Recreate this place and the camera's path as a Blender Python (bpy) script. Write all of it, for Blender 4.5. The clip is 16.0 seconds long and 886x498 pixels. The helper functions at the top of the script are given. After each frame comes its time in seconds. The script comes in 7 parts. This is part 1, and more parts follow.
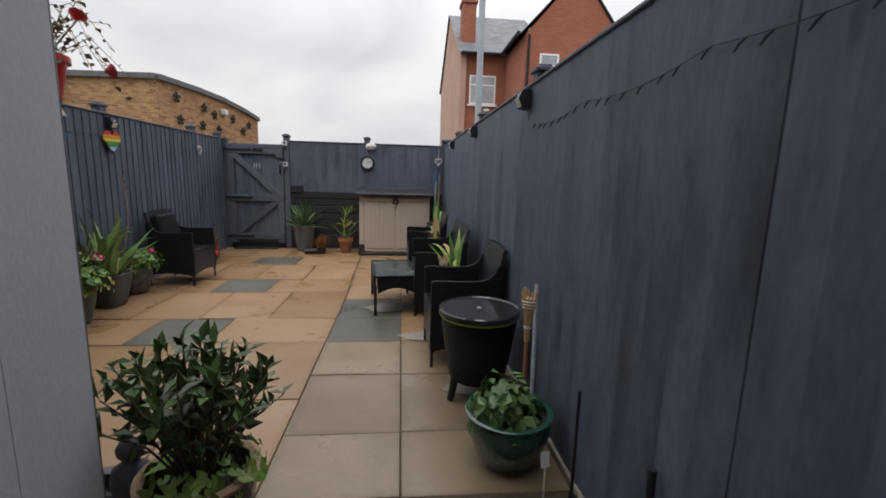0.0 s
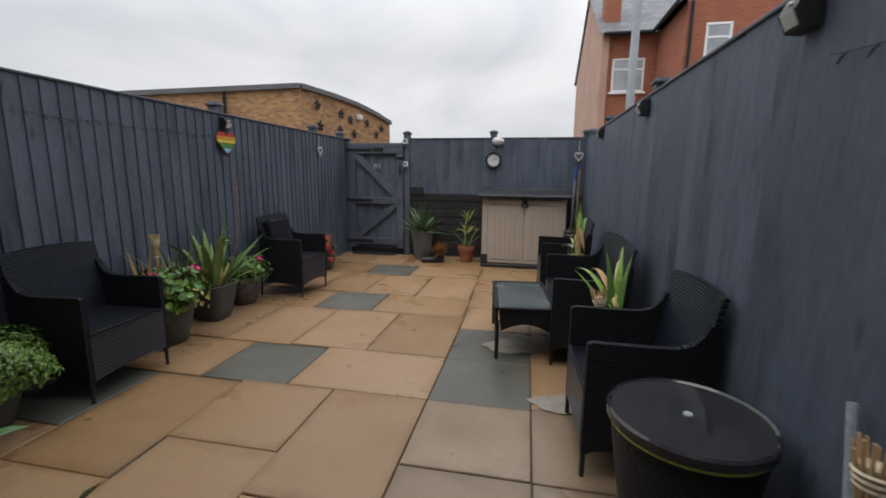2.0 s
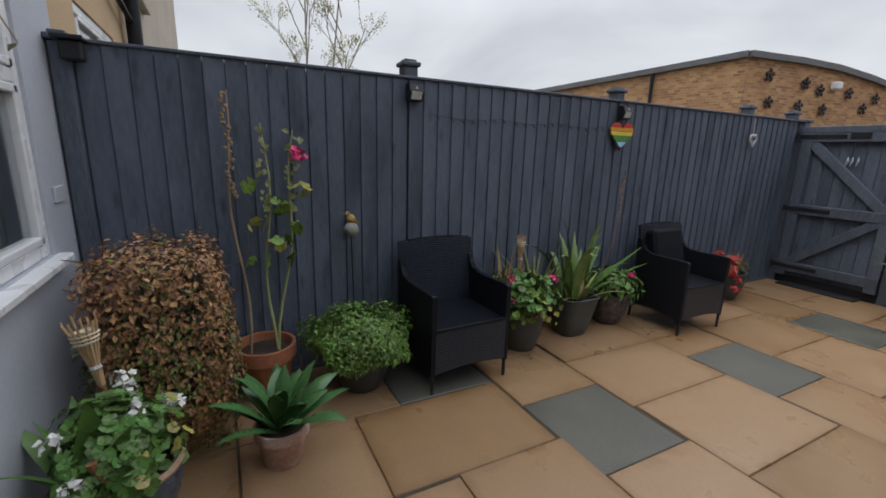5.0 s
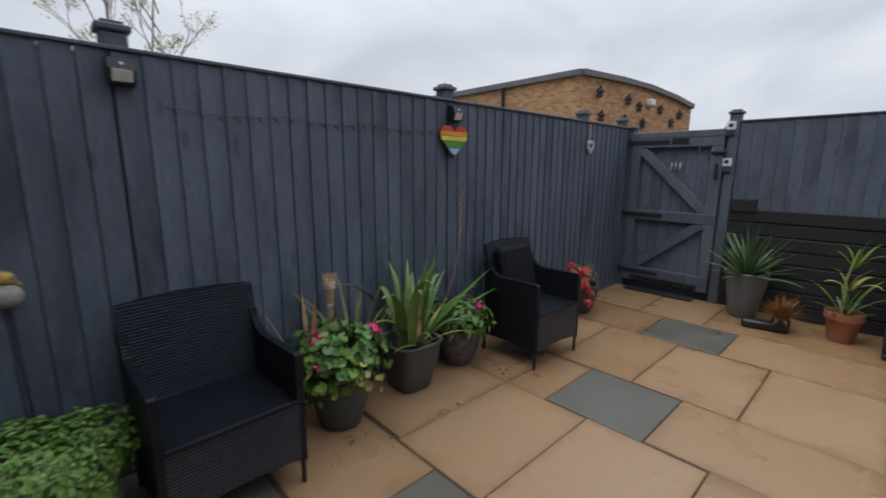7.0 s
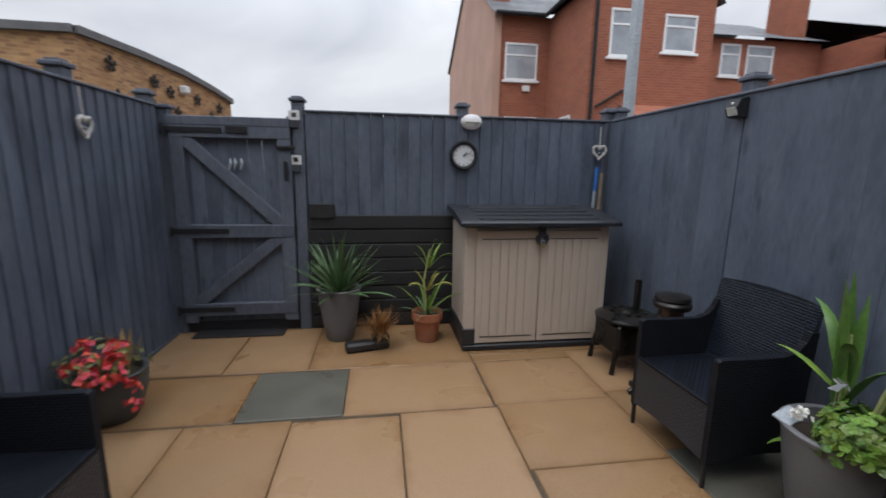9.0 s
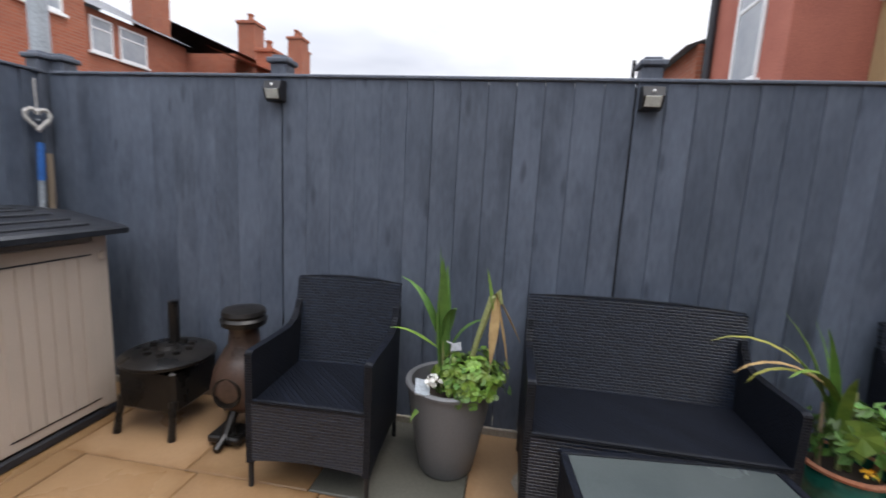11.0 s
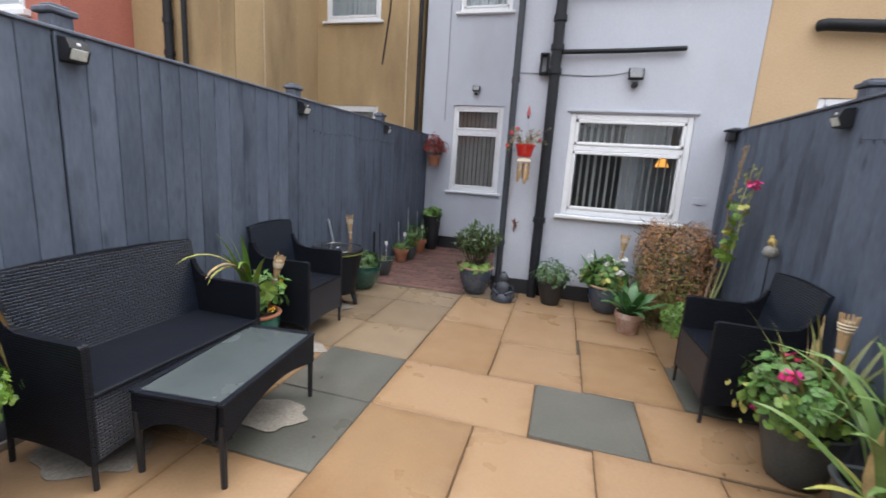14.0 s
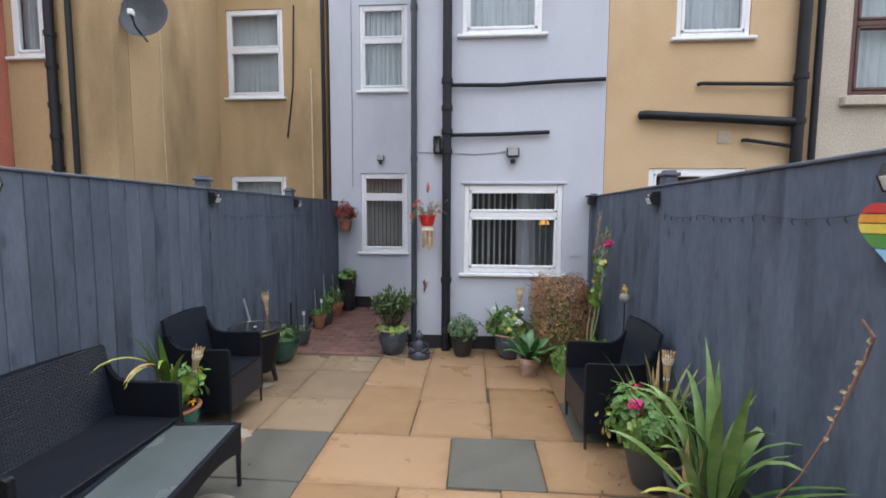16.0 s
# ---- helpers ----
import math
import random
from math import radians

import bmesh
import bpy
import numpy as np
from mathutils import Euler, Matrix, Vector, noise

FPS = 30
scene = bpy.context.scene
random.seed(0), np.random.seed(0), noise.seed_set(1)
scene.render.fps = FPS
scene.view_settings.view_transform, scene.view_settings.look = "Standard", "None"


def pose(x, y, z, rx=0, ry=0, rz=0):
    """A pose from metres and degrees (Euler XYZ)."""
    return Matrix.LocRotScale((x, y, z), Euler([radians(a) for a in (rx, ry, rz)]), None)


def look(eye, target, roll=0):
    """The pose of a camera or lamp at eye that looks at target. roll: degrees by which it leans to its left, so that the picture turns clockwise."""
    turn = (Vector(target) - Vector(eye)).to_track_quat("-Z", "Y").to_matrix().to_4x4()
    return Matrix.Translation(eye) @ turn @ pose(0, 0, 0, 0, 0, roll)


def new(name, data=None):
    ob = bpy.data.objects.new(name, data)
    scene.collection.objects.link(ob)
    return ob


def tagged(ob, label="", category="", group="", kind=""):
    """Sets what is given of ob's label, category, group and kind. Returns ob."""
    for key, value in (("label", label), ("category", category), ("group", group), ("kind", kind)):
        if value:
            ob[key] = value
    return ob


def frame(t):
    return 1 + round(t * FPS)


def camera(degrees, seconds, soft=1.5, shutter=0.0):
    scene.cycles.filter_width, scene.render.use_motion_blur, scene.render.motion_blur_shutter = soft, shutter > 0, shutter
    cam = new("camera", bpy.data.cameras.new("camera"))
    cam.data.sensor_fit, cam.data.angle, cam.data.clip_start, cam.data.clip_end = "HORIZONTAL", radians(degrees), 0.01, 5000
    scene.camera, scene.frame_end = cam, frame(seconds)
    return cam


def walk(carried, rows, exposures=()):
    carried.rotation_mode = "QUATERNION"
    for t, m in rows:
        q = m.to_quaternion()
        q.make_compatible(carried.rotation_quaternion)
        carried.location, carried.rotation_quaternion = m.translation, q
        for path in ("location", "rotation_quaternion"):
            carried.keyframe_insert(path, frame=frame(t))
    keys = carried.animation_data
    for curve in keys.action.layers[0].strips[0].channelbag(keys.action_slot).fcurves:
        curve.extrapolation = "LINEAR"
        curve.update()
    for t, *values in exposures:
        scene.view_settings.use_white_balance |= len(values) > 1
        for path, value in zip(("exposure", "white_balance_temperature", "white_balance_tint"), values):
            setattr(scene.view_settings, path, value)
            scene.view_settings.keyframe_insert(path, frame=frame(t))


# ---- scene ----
import collections

cam = camera(92.3, 16.0, soft=1.7, shutter=0.25)
PATH = [
    (0, (1.108, 0.977, 1.366), (1.307, 2.94, 1.037), 1.6),
    (0.5, (1.059, 1.28, 1.351), (1.203, 3.248, 1.026), 1.2),
    (1, (1.016, 1.551, 1.354), (1.08, 3.523, 1.028), 0.8),
    (1.5, (1.042, 1.82, 1.33), (0.88, 3.787, 1.006), 0.1),
    (2, (1.047, 2.058, 1.347), (0.668, 3.992, 1.008), 0.6),
    (2.5, (0.994, 2.307, 1.371), (0.295, 4.149, 1.029), 1.1),
    (3, (0.885, 2.486, 1.421), (-0.079, 4.198, 1.047), 1.7),
    (3.5, (0.806, 2.555, 1.445), (-0.481, 4.033, 1.042), 1.7),
    (4, (0.792, 2.702, 1.499), (-0.853, 3.752, 1.059), 1.6),
    (4.2, (0.787, 2.75, 1.511), (-0.946, 3.639, 1.056), 1.8),
    (6.3, (0.481, 3.317, 1.419), (-1.188, 4.353, 1.046), 0.0),
    (6.5, (0.429, 3.447, 1.428), (-1.178, 4.58, 1.063), -0.3),
    (7, (0.308, 3.742, 1.454), (-1.123, 5.088, 1.082), 0.3),
    (7.5, (0.12, 4.118, 1.458), (-0.913, 5.791, 1.092), 0.0),
    (8, (-0.057, 4.472, 1.44), (-0.596, 6.363, 1.078), 0.8),
    (8.2, (-0.103, 4.596, 1.464), (-0.497, 6.521, 1.091), 0.8),
    (10.3, (-0.408, 5.929, 1.406), (1.16, 7.137, 1.118), 2.2),
    (10.5, (-0.391, 6.012, 1.395), (1.331, 6.991, 1.113), 2.7),
    (11, (-0.385, 6.181, 1.405), (1.567, 6.49, 1.1), 3.0),
    (11.5, (-0.392, 6.319, 1.484), (1.546, 6.045, 1.072), 4.1),
    (12, (-0.344, 6.501, 1.396), (1.419, 5.636, 1.019), 4.1),
    (12.5, (-0.388, 6.687, 1.407), (1.044, 5.339, 1.045), 5.0),
    (13, (-0.48, 6.871, 1.416), (0.612, 5.235, 1.053), 5.0),
    (13.5, (-0.468, 7.011, 1.402), (0.334, 5.214, 1.044), 3.0),
    (14, (-0.483, 7.181, 1.425), (0.034, 5.287, 1.044), 3.7),
    (14.5, (-0.539, 7.366, 1.456), (-0.302, 5.416, 1.079), 3.1),
    (15, (-0.589, 7.472, 1.539), (-0.413, 5.514, 1.174), 2.1),
    (15.5, (-0.591, 7.527, 1.624), (-0.436, 5.555, 1.334), 0.9),
    (16, (-0.602, 7.549, 1.712), (-0.452, 5.561, 1.551), 0.3),
]

# seconds, stops, kelvin, tint: the clip's camera drifts from warm to cool and brightens towards the house
EXPOSURES = [(0.0, 0.08, 6800, 10), (1.5, 0.03, 6750, 10), (3.0, 0.0, 6650, 10), (4.2, -0.08, 6550, 10), (7.0, -0.08, 6300, 10), (8.2, -0.03, 6350, 10), (10.3, 0.1, 6450, 11),
             (11.0, 0.5, 6500, 12), (12.0, 0.85, 6600, 10), (12.5, 1.14, 6650, 9), (13.0, 1.0, 6600, 10), (14.0, 0.95, 6500, 11), (15.0, 0.95, 6350, 11), (16.0, 0.8, 6300, 11)]
walk(cam, [(t, look(eye, target, roll)) for t, eye, target, roll in PATH], EXPOSURES)

# ---- light: an overcast sky with a veiled sun ----
SUN_EL, SUN_AZ = 66.0, 215.0
world = bpy.data.worlds.new("sky")
scene.world = world
world.use_nodes = True
wn, wl = world.node_tree.nodes, world.node_tree.links
wn.clear()
w_out = wn.new("ShaderNodeOutputWorld")
w_bg = wn.new("ShaderNodeBackground")
w_sky = wn.new("ShaderNodeTexSky")
w_sky.sky_type, w_sky.sun_disc = "NISHITA", False
w_sky.sun_elevation, w_sky.sun_rotation = radians(SUN_EL), radians(SUN_AZ)
w_sky.air_density, w_sky.dust_density = 1.0, 3.0
w_tc = wn.new("ShaderNodeTexCoord")
w_map = wn.new("ShaderNodeMapping")
w_map.inputs["Scale"].default_value = (1.0, 1.0, 2.4)
w_map.inputs["Rotation"].default_value = (0.0, 0.12, 0.5)
w_no = wn.new("ShaderNodeTexNoise")
w_no.inputs["Scale"].default_value, w_no.inputs["Detail"].default_value, w_no.inputs["Roughness"].default_value = 1.9, 4.5, 0.5
w_no.inputs["Distortion"].default_value = 0.6
w_ramp = wn.new("ShaderNodeValToRGB")
w_ramp.color_ramp.elements[0].position, w_ramp.color_ramp.elements[0].color = 0.30, (5.6, 5.9, 6.6, 1)
w_ramp.color_ramp.elements[1].position, w_ramp.color_ramp.elements[1].color = 0.70, (8.8, 9.0, 9.4, 1)
w_mix = wn.new("ShaderNodeMix")
w_mix.data_type = "RGBA"
w_mix.inputs["Factor"].default_value = 0.93
wl.new(w_tc.outputs["Generated"], w_map.inputs["Vector"])
wl.new(w_map.outputs["Vector"], w_no.inputs["Vector"])
wl.new(w_no.outputs["Fac"], w_ramp.inputs["Fac"])
# an overcast vault is brighter overhead than at the horizon
w_sep = wn.new("ShaderNodeSeparateXYZ")
w_up = wn.new("ShaderNodeMapRange")
w_up.inputs["From Min"].default_value, w_up.inputs["From Max"].default_value = 0.25, 1.0
w_up.inputs["To Min"].default_value, w_up.inputs["To Max"].default_value = 1.0, 3.0
w_vault = wn.new("ShaderNodeVectorMath")
w_vault.operation = "SCALE"
wl.new(w_tc.outputs["Generated"], w_sep.inputs[0])
wl.new(w_sep.outputs["Z"], w_up.inputs["Value"])
wl.new(w_ramp.outputs["Color"], w_vault.inputs[0])
wl.new(w_up.outputs["Result"], w_vault.inputs["Scale"])
wl.new(w_sky.outputs["Color"], w_mix.inputs["A"])
wl.new(w_vault.outputs["Vector"], w_mix.inputs["B"])
wl.new(w_mix.outputs["Result"], w_bg.inputs["Color"])
w_bg.inputs["Strength"].default_value = 0.1
wl.new(w_bg.outputs["Background"], w_out.inputs["Surface"])

sun_data = bpy.data.lights.new("sun", "SUN")
sun_data.energy, sun_data.angle, sun_data.color = 1.1, radians(40), (1.0, 0.96, 0.9)
sun = new("sun", sun_data)
sa = radians(SUN_AZ)
sun_dir = Vector((math.sin(sa) * math.cos(radians(SUN_EL)), math.cos(sa) * math.cos(radians(SUN_EL)), math.sin(radians(SUN_EL))))
sun.matrix_basis = look(sun_dir * 60, (0, 0, 0))


# ---- materials ----
def mat(name, c1, c2=None, rough=0.7, scale=6.0, stretch=(1, 1, 1), fine=80.0, bump=0.15, metal=0.0, vary=0.0, island=0.0,
        stain=None, stain_scale=1.2, stain_amount=0.5, spec=0.5, rough_vary=0.1, coat=0.0, fine_amount=0.25, tone=None, knots=None, edge=None):
    """Two-scale noise material in world space: c1/c2 broad mottling, fine grain, optional stain colour, piece-to-piece tone, wood knots and joint dirt."""
    m = bpy.data.materials.new(name)
    m.use_nodes = True
    n, l = m.node_tree.nodes, m.node_tree.links
    b = n["Principled BSDF"]
    geo = n.new("ShaderNodeNewGeometry")
    mp = n.new("ShaderNodeMapping")
    mp.inputs["Scale"].default_value = stretch
    info = n.new("ShaderNodeObjectInfo")
    off = n.new("ShaderNodeVectorMath")
    off.operation = "ADD"
    sc = n.new("ShaderNodeMath")
    sc.operation, sc.inputs[1].default_value = "MULTIPLY", 13.0
    l.new(info.outputs["Random"], sc.inputs[0])
    l.new(geo.outputs["Position"], mp.inputs["Vector"])
    l.new(mp.outputs["Vector"], off.inputs[0])
    l.new(sc.outputs[0], off.inputs[1])

    def noise_tex(scale_, detail):
        t = n.new("ShaderNodeTexNoise")
        t.inputs["Scale"].default_value, t.inputs["Detail"].default_value = scale_, detail
        l.new(off.outputs[0], t.inputs["Vector"])
        return t

    def mixed(fac, a, bcol, kind="MIX"):
        x = n.new("ShaderNodeMix")
        x.data_type, x.blend_type = "RGBA", kind
        for key, v in (("Factor", fac), ("A", a), ("B", bcol)):
            if isinstance(v, (int, float)):
                x.inputs[key].default_value = v
            elif isinstance(v, tuple):
                x.inputs[key].default_value = (*v, 1)
            else:
                l.new(v, x.inputs[key])
        return x.outputs["Result"]

    def ranged(socket, lo, hi, a, bb):
        r = n.new("ShaderNodeMapRange")
        for key, v in zip(("From Min", "From Max", "To Min", "To Max"), (lo, hi, a, bb)):
            r.inputs[key].default_value = v
        l.new(socket, r.inputs["Value"])
        return r.outputs["Result"]

    c2 = c2 or tuple(v * 0.8 for v in c1)
    big, small = noise_tex(scale, 4), noise_tex(fine, 3)
    col = mixed(ranged(big.outputs["Fac"], 0.3, 0.7, 0, 1), c1, c2)
    if stain:
        st = noise_tex(stain_scale, 7)
        col = mixed(ranged(st.outputs["Fac"], 0.52, 0.72, 0, stain_amount), col, stain)
    if tone:
        col = mixed(ranged(info.outputs["Random"], 0.15, 0.85, 0, 1), col, tone)
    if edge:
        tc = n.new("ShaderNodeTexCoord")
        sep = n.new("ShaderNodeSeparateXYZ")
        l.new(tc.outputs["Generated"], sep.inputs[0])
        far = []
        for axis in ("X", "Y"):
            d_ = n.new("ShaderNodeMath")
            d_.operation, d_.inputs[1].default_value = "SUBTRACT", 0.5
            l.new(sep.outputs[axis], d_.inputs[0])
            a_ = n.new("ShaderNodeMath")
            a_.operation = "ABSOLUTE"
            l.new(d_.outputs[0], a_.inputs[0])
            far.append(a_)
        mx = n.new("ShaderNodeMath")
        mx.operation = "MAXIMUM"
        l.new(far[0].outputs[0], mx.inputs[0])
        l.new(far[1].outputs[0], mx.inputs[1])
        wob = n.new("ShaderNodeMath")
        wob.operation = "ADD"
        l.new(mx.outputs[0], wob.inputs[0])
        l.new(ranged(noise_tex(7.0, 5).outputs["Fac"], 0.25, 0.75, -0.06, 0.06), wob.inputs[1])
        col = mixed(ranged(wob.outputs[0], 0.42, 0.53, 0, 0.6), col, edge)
    if knots:
        vo = n.new("ShaderNodeTexVoronoi")
        vo.inputs["Scale"].default_value = 8.5
        l.new(off.outputs[0], vo.inputs["Vector"])
        col = mixed(ranged(vo.outputs["Distance"], 0.06, 0.18, 0.5, 0), col, knots)
    hsv = n.new("ShaderNodeHueSaturation")
    val = n.new("ShaderNodeMath")
    val.operation = "MULTIPLY"
    l.new(ranged(small.outputs["Fac"], 0.25, 0.75, 1 - fine_amount, 1 + fine_amount), val.inputs[0])
    if island:
        l.new(ranged(geo.outputs["Random Per Island"], 0, 1, 1 - island, 1 + island), val.inputs[1])
    else:
        l.new(ranged(info.outputs["Random"], 0, 1, 1 - vary, 1 + vary), val.inputs[1])
    l.new(val.outputs[0], hsv.inputs["Value"])
    if island:
        l.new(ranged(geo.outputs["Random Per Island"], 0, 1, 0.485, 0.515), hsv.inputs["Hue"])
    l.new(col, hsv.inputs["Color"])
    l.new(hsv.outputs["Color"], b.inputs["Base Color"])
    l.new(ranged(big.outputs["Fac"], 0.3, 0.7, max(0.02, rough - rough_vary), min(1, rough + rough_vary)), b.inputs["Roughness"])
    b.inputs["Metallic"].default_value = metal
    b.inputs["Specular IOR Level"].default_value = spec
    b.inputs["Coat Weight"].default_value = coat
    if bump:
        bp = n.new("ShaderNodeBump")
        bp.inputs["Strength"].default_value, bp.inputs["Distance"].default_value = bump, 0.004
        l.new(small.outputs["Fac"], bp.inputs["Height"])
        l.new(bp.outputs["Normal"], b.inputs["Normal"])
    return m


def weave(name, col, size=0.012, depth=0.6, rough=0.45, across=1.0, spec=0.34):
    """Flat-strip synthetic rattan: a running-bond weave in relief with dark gaps, in the object's own space."""
    m = bpy.data.materials.new(name)
    m.use_nodes = True
    n, l = m.node_tree.nodes, m.node_tree.links
    b = n["Principled BSDF"]
    tc = n.new("ShaderNodeTexCoord")
    sep = n.new("ShaderNodeSeparateXYZ")
    l.new(tc.outputs["Object"], sep.inputs[0])
    add = n.new("ShaderNodeMath")
    add.operation = "ADD"
    l.new(sep.outputs["X"], add.inputs[0])
    dep = n.new("ShaderNodeMath")
    dep.operation, dep.inputs[1].default_value = "MULTIPLY", across
    l.new(sep.outputs["Y"], dep.inputs[0])
    l.new(dep.outputs[0], add.inputs[1])
    com = n.new("ShaderNodeCombineXYZ")
    l.new(add.outputs[0], com.inputs["X"])
    l.new(sep.outputs["Z"], com.inputs["Y"])
    br = n.new("ShaderNodeTexBrick")
    br.offset = 0.5
    br.inputs["Scale"].default_value = 1.0
    br.inputs["Brick Width"].default_value, br.inputs["Row Height"].default_value = size * 2.4, size
    br.inputs["Mortar Size"].default_value, br.inputs["Mortar Smooth"].default_value = size * 0.22, 1.0
    br.inputs["Color1"].default_value = (*col, 1)
    br.inputs["Color2"].default_value = (*(c * 2.0 for c in col), 1)
    br.inputs["Mortar"].default_value = (*(c * 0.12 for c in col), 1)
    l.new(com.outputs[0], br.inputs["Vector"])
    no = n.new("ShaderNodeTexNoise")
    no.inputs["Scale"].default_value = 5.0
    l.new(tc.outputs["Object"], no.inputs["Vector"])
    mx = n.new("ShaderNodeMix")
    mx.data_type, mx.blend_type = "RGBA", "MULTIPLY"
    mx.inputs["Factor"].default_value = 0.3
    l.new(br.outputs["Color"], mx.inputs["A"])
    l.new(no.outputs["Fac"], mx.inputs["B"])
    l.new(mx.outputs["Result"], b.inputs["Base Color"])
    bp = n.new("ShaderNodeBump")
    bp.invert = True
    bp.inputs["Strength"].default_value, bp.inputs["Distance"].default_value = depth, 0.012
    l.new(br.outputs["Fac"], bp.inputs["Height"])
    l.new(bp.outputs["Normal"], b.inputs["Normal"])
    b.inputs["Roughness"].default_value = rough
    b.inputs["Specular IOR Level"].default_value = spec
    return m


def brickwork(name, c1, c2, mortar, w=0.225, h=0.075, stain=(0.2, 0.12, 0.08)):
    """Far brick walls: running bond at real brick size, in world space along the wall."""
    m = bpy.data.materials.new(name)
    m.use_nodes = True
    n, l = m.node_tree.nodes, m.node_tree.links
    b = n["Principled BSDF"]
    geo = n.new("ShaderNodeNewGeometry")
    sep = n.new("ShaderNodeSeparateXYZ")
    l.new(geo.outputs["Position"], sep.inputs[0])
    add = n.new("ShaderNodeMath")
    add.operation = "ADD"
    l.new(sep.outputs["X"], add.inputs[0])
    l.new(sep.outputs["Y"], add.inputs[1])
    com = n.new("ShaderNodeCombineXYZ")
    l.new(add.outputs[0], com.inputs["X"])
    l.new(sep.outputs["Z"], com.inputs["Y"])
    br = n.new("ShaderNodeTexBrick")
    br.inputs["Scale"].default_value = 1.0
    br.inputs["Brick Width"].default_value, br.inputs["Row Height"].default_value = w, h
    br.inputs["Mortar Size"].default_value = 0.006
    br.inputs["Bias"].default_value = 0.0
    br.inputs["Color1"].default_value, br.inputs["Color2"].default_value, br.inputs["Mortar"].default_value = (*c1, 1), (*c2, 1), (*mortar, 1)
    l.new(com.outputs[0], br.inputs["Vector"])
    no = n.new("ShaderNodeTexNoise")
    no.inputs["Scale"].default_value, no.inputs["Detail"].default_value = 1.3, 8
    l.new(geo.outputs["Position"], no.inputs["Vector"])
    rg = n.new("ShaderNodeMapRange")
    rg.inputs["From Min"].default_value, rg.inputs["From Max"].default_value = 0.45, 0.75
    rg.inputs["To Max"].default_value = 0.55
    l.new(no.outputs["Fac"], rg.inputs["Value"])
    mx = n.new("ShaderNodeMix")
    mx.data_type = "RGBA"
    l.new(rg.outputs["Result"], mx.inputs["Factor"])
    l.new(br.outputs["Color"], mx.inputs["A"])
    mx.inputs["B"].default_value = (*stain, 1)
    l.new(mx.outputs["Result"], b.inputs["Base Color"])
    bp = n.new("ShaderNodeBump")
    bp.invert = True
    bp.inputs["Strength"].default_value, bp.inputs["Distance"].default_value = 0.6, 0.006
    l.new(br.outputs["Fac"], bp.inputs["Height"])
    l.new(bp.outputs["Normal"], b.inputs["Normal"])
    b.inputs["Roughness"].default_value = 0.9
    return m


def glass(name, tint=(0.9, 0.95, 0.95), rough=0.0):
    m = bpy.data.materials.new(name)
    m.use_nodes = True
    b = m.node_tree.nodes["Principled BSDF"]
    b.inputs["Base Color"].default_value = (*tint, 1)
    b.inputs["Roughness"].default_value = rough
    b.inputs["Transmission Weight"].default_value = 1.0
    b.inputs["IOR"].default_value = 1.45
    return m


FENCE = mat("fence_paint", (0.076, 0.094, 0.128), (0.114, 0.137, 0.180), rough=0.62, scale=4.5, stretch=(1, 1, 0.3), fine=48, bump=0.5,
            vary=0.10, stain=(0.040, 0.050, 0.070), stain_scale=5.0, stain_amount=0.8, fine_amount=0.14, spec=0.35, knots=(0.022, 0.027, 0.038))
POSTM = mat("post_paint", (0.068, 0.081, 0.108), (0.098, 0.114, 0.148), rough=0.65, scale=9, stretch=(1, 1, 0.2), fine=90, bump=0.4, vary=0.1)
SAND = mat("sandstone_slab", (0.302, 0.183, 0.089), (0.250, 0.150, 0.071), rough=0.40, scale=2.2, fine=60, bump=0.22, vary=0.13,
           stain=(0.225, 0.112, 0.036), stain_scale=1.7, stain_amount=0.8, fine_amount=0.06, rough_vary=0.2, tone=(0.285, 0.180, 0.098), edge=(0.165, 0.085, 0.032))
SANDG = mat("greyed_sandstone", (0.250, 0.180, 0.112), (0.200, 0.145, 0.090), rough=0.40, scale=2.0, fine=60, bump=0.22, vary=0.1,
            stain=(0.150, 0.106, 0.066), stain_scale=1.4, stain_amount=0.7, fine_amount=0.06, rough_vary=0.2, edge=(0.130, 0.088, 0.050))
SLATE = mat("grey_slate_slab", (0.082, 0.081, 0.066), (0.108, 0.106, 0.088), rough=0.42, scale=3, fine=70, bump=0.25, vary=0.12,
            stain=(0.130, 0.120, 0.096), stain_scale=2.0, stain_amount=0.5, fine_amount=0.12, rough_vary=0.18)
CEMENT = mat("pale_cement", (0.31, 0.275, 0.23), (0.24, 0.215, 0.18), rough=0.85, scale=5, fine=60, bump=0.4)
JOINT = mat("dark_joint", (0.095, 0.068, 0.042), (0.045, 0.035, 0.024), rough=0.95, scale=4, fine=50, bump=0.5)
PAVER = mat("red_paver", (0.175, 0.085, 0.065), (0.125, 0.066, 0.054), rough=0.75, scale=5, fine=60, bump=0.4, vary=0.25,
            stain=(0.11, 0.075, 0.06), stain_scale=2)
GREYWALL = mat("grey_masonry_paint", (0.46, 0.485, 0.545), (0.52, 0.545, 0.60), rough=0.8, scale=1.2, fine=110, bump=0.28,
               stain=(0.36, 0.375, 0.41), stain_scale=1.4, stain_amount=0.45, stretch=(1, 1, 0.45), fine_amount=0.06)
PLINTH = mat("black_plinth_paint", (0.012, 0.013, 0.016), (0.02, 0.02, 0.024), rough=0.55, scale=6, fine=60)
OCHRE = mat("ochre_render", (0.57, 0.41, 0.245), (0.49, 0.345, 0.20), rough=0.9, scale=0.9, fine=60, bump=0.3,
            stain=(0.68, 0.54, 0.35), stain_scale=0.8, stain_amount=0.55, fine_amount=0.08)
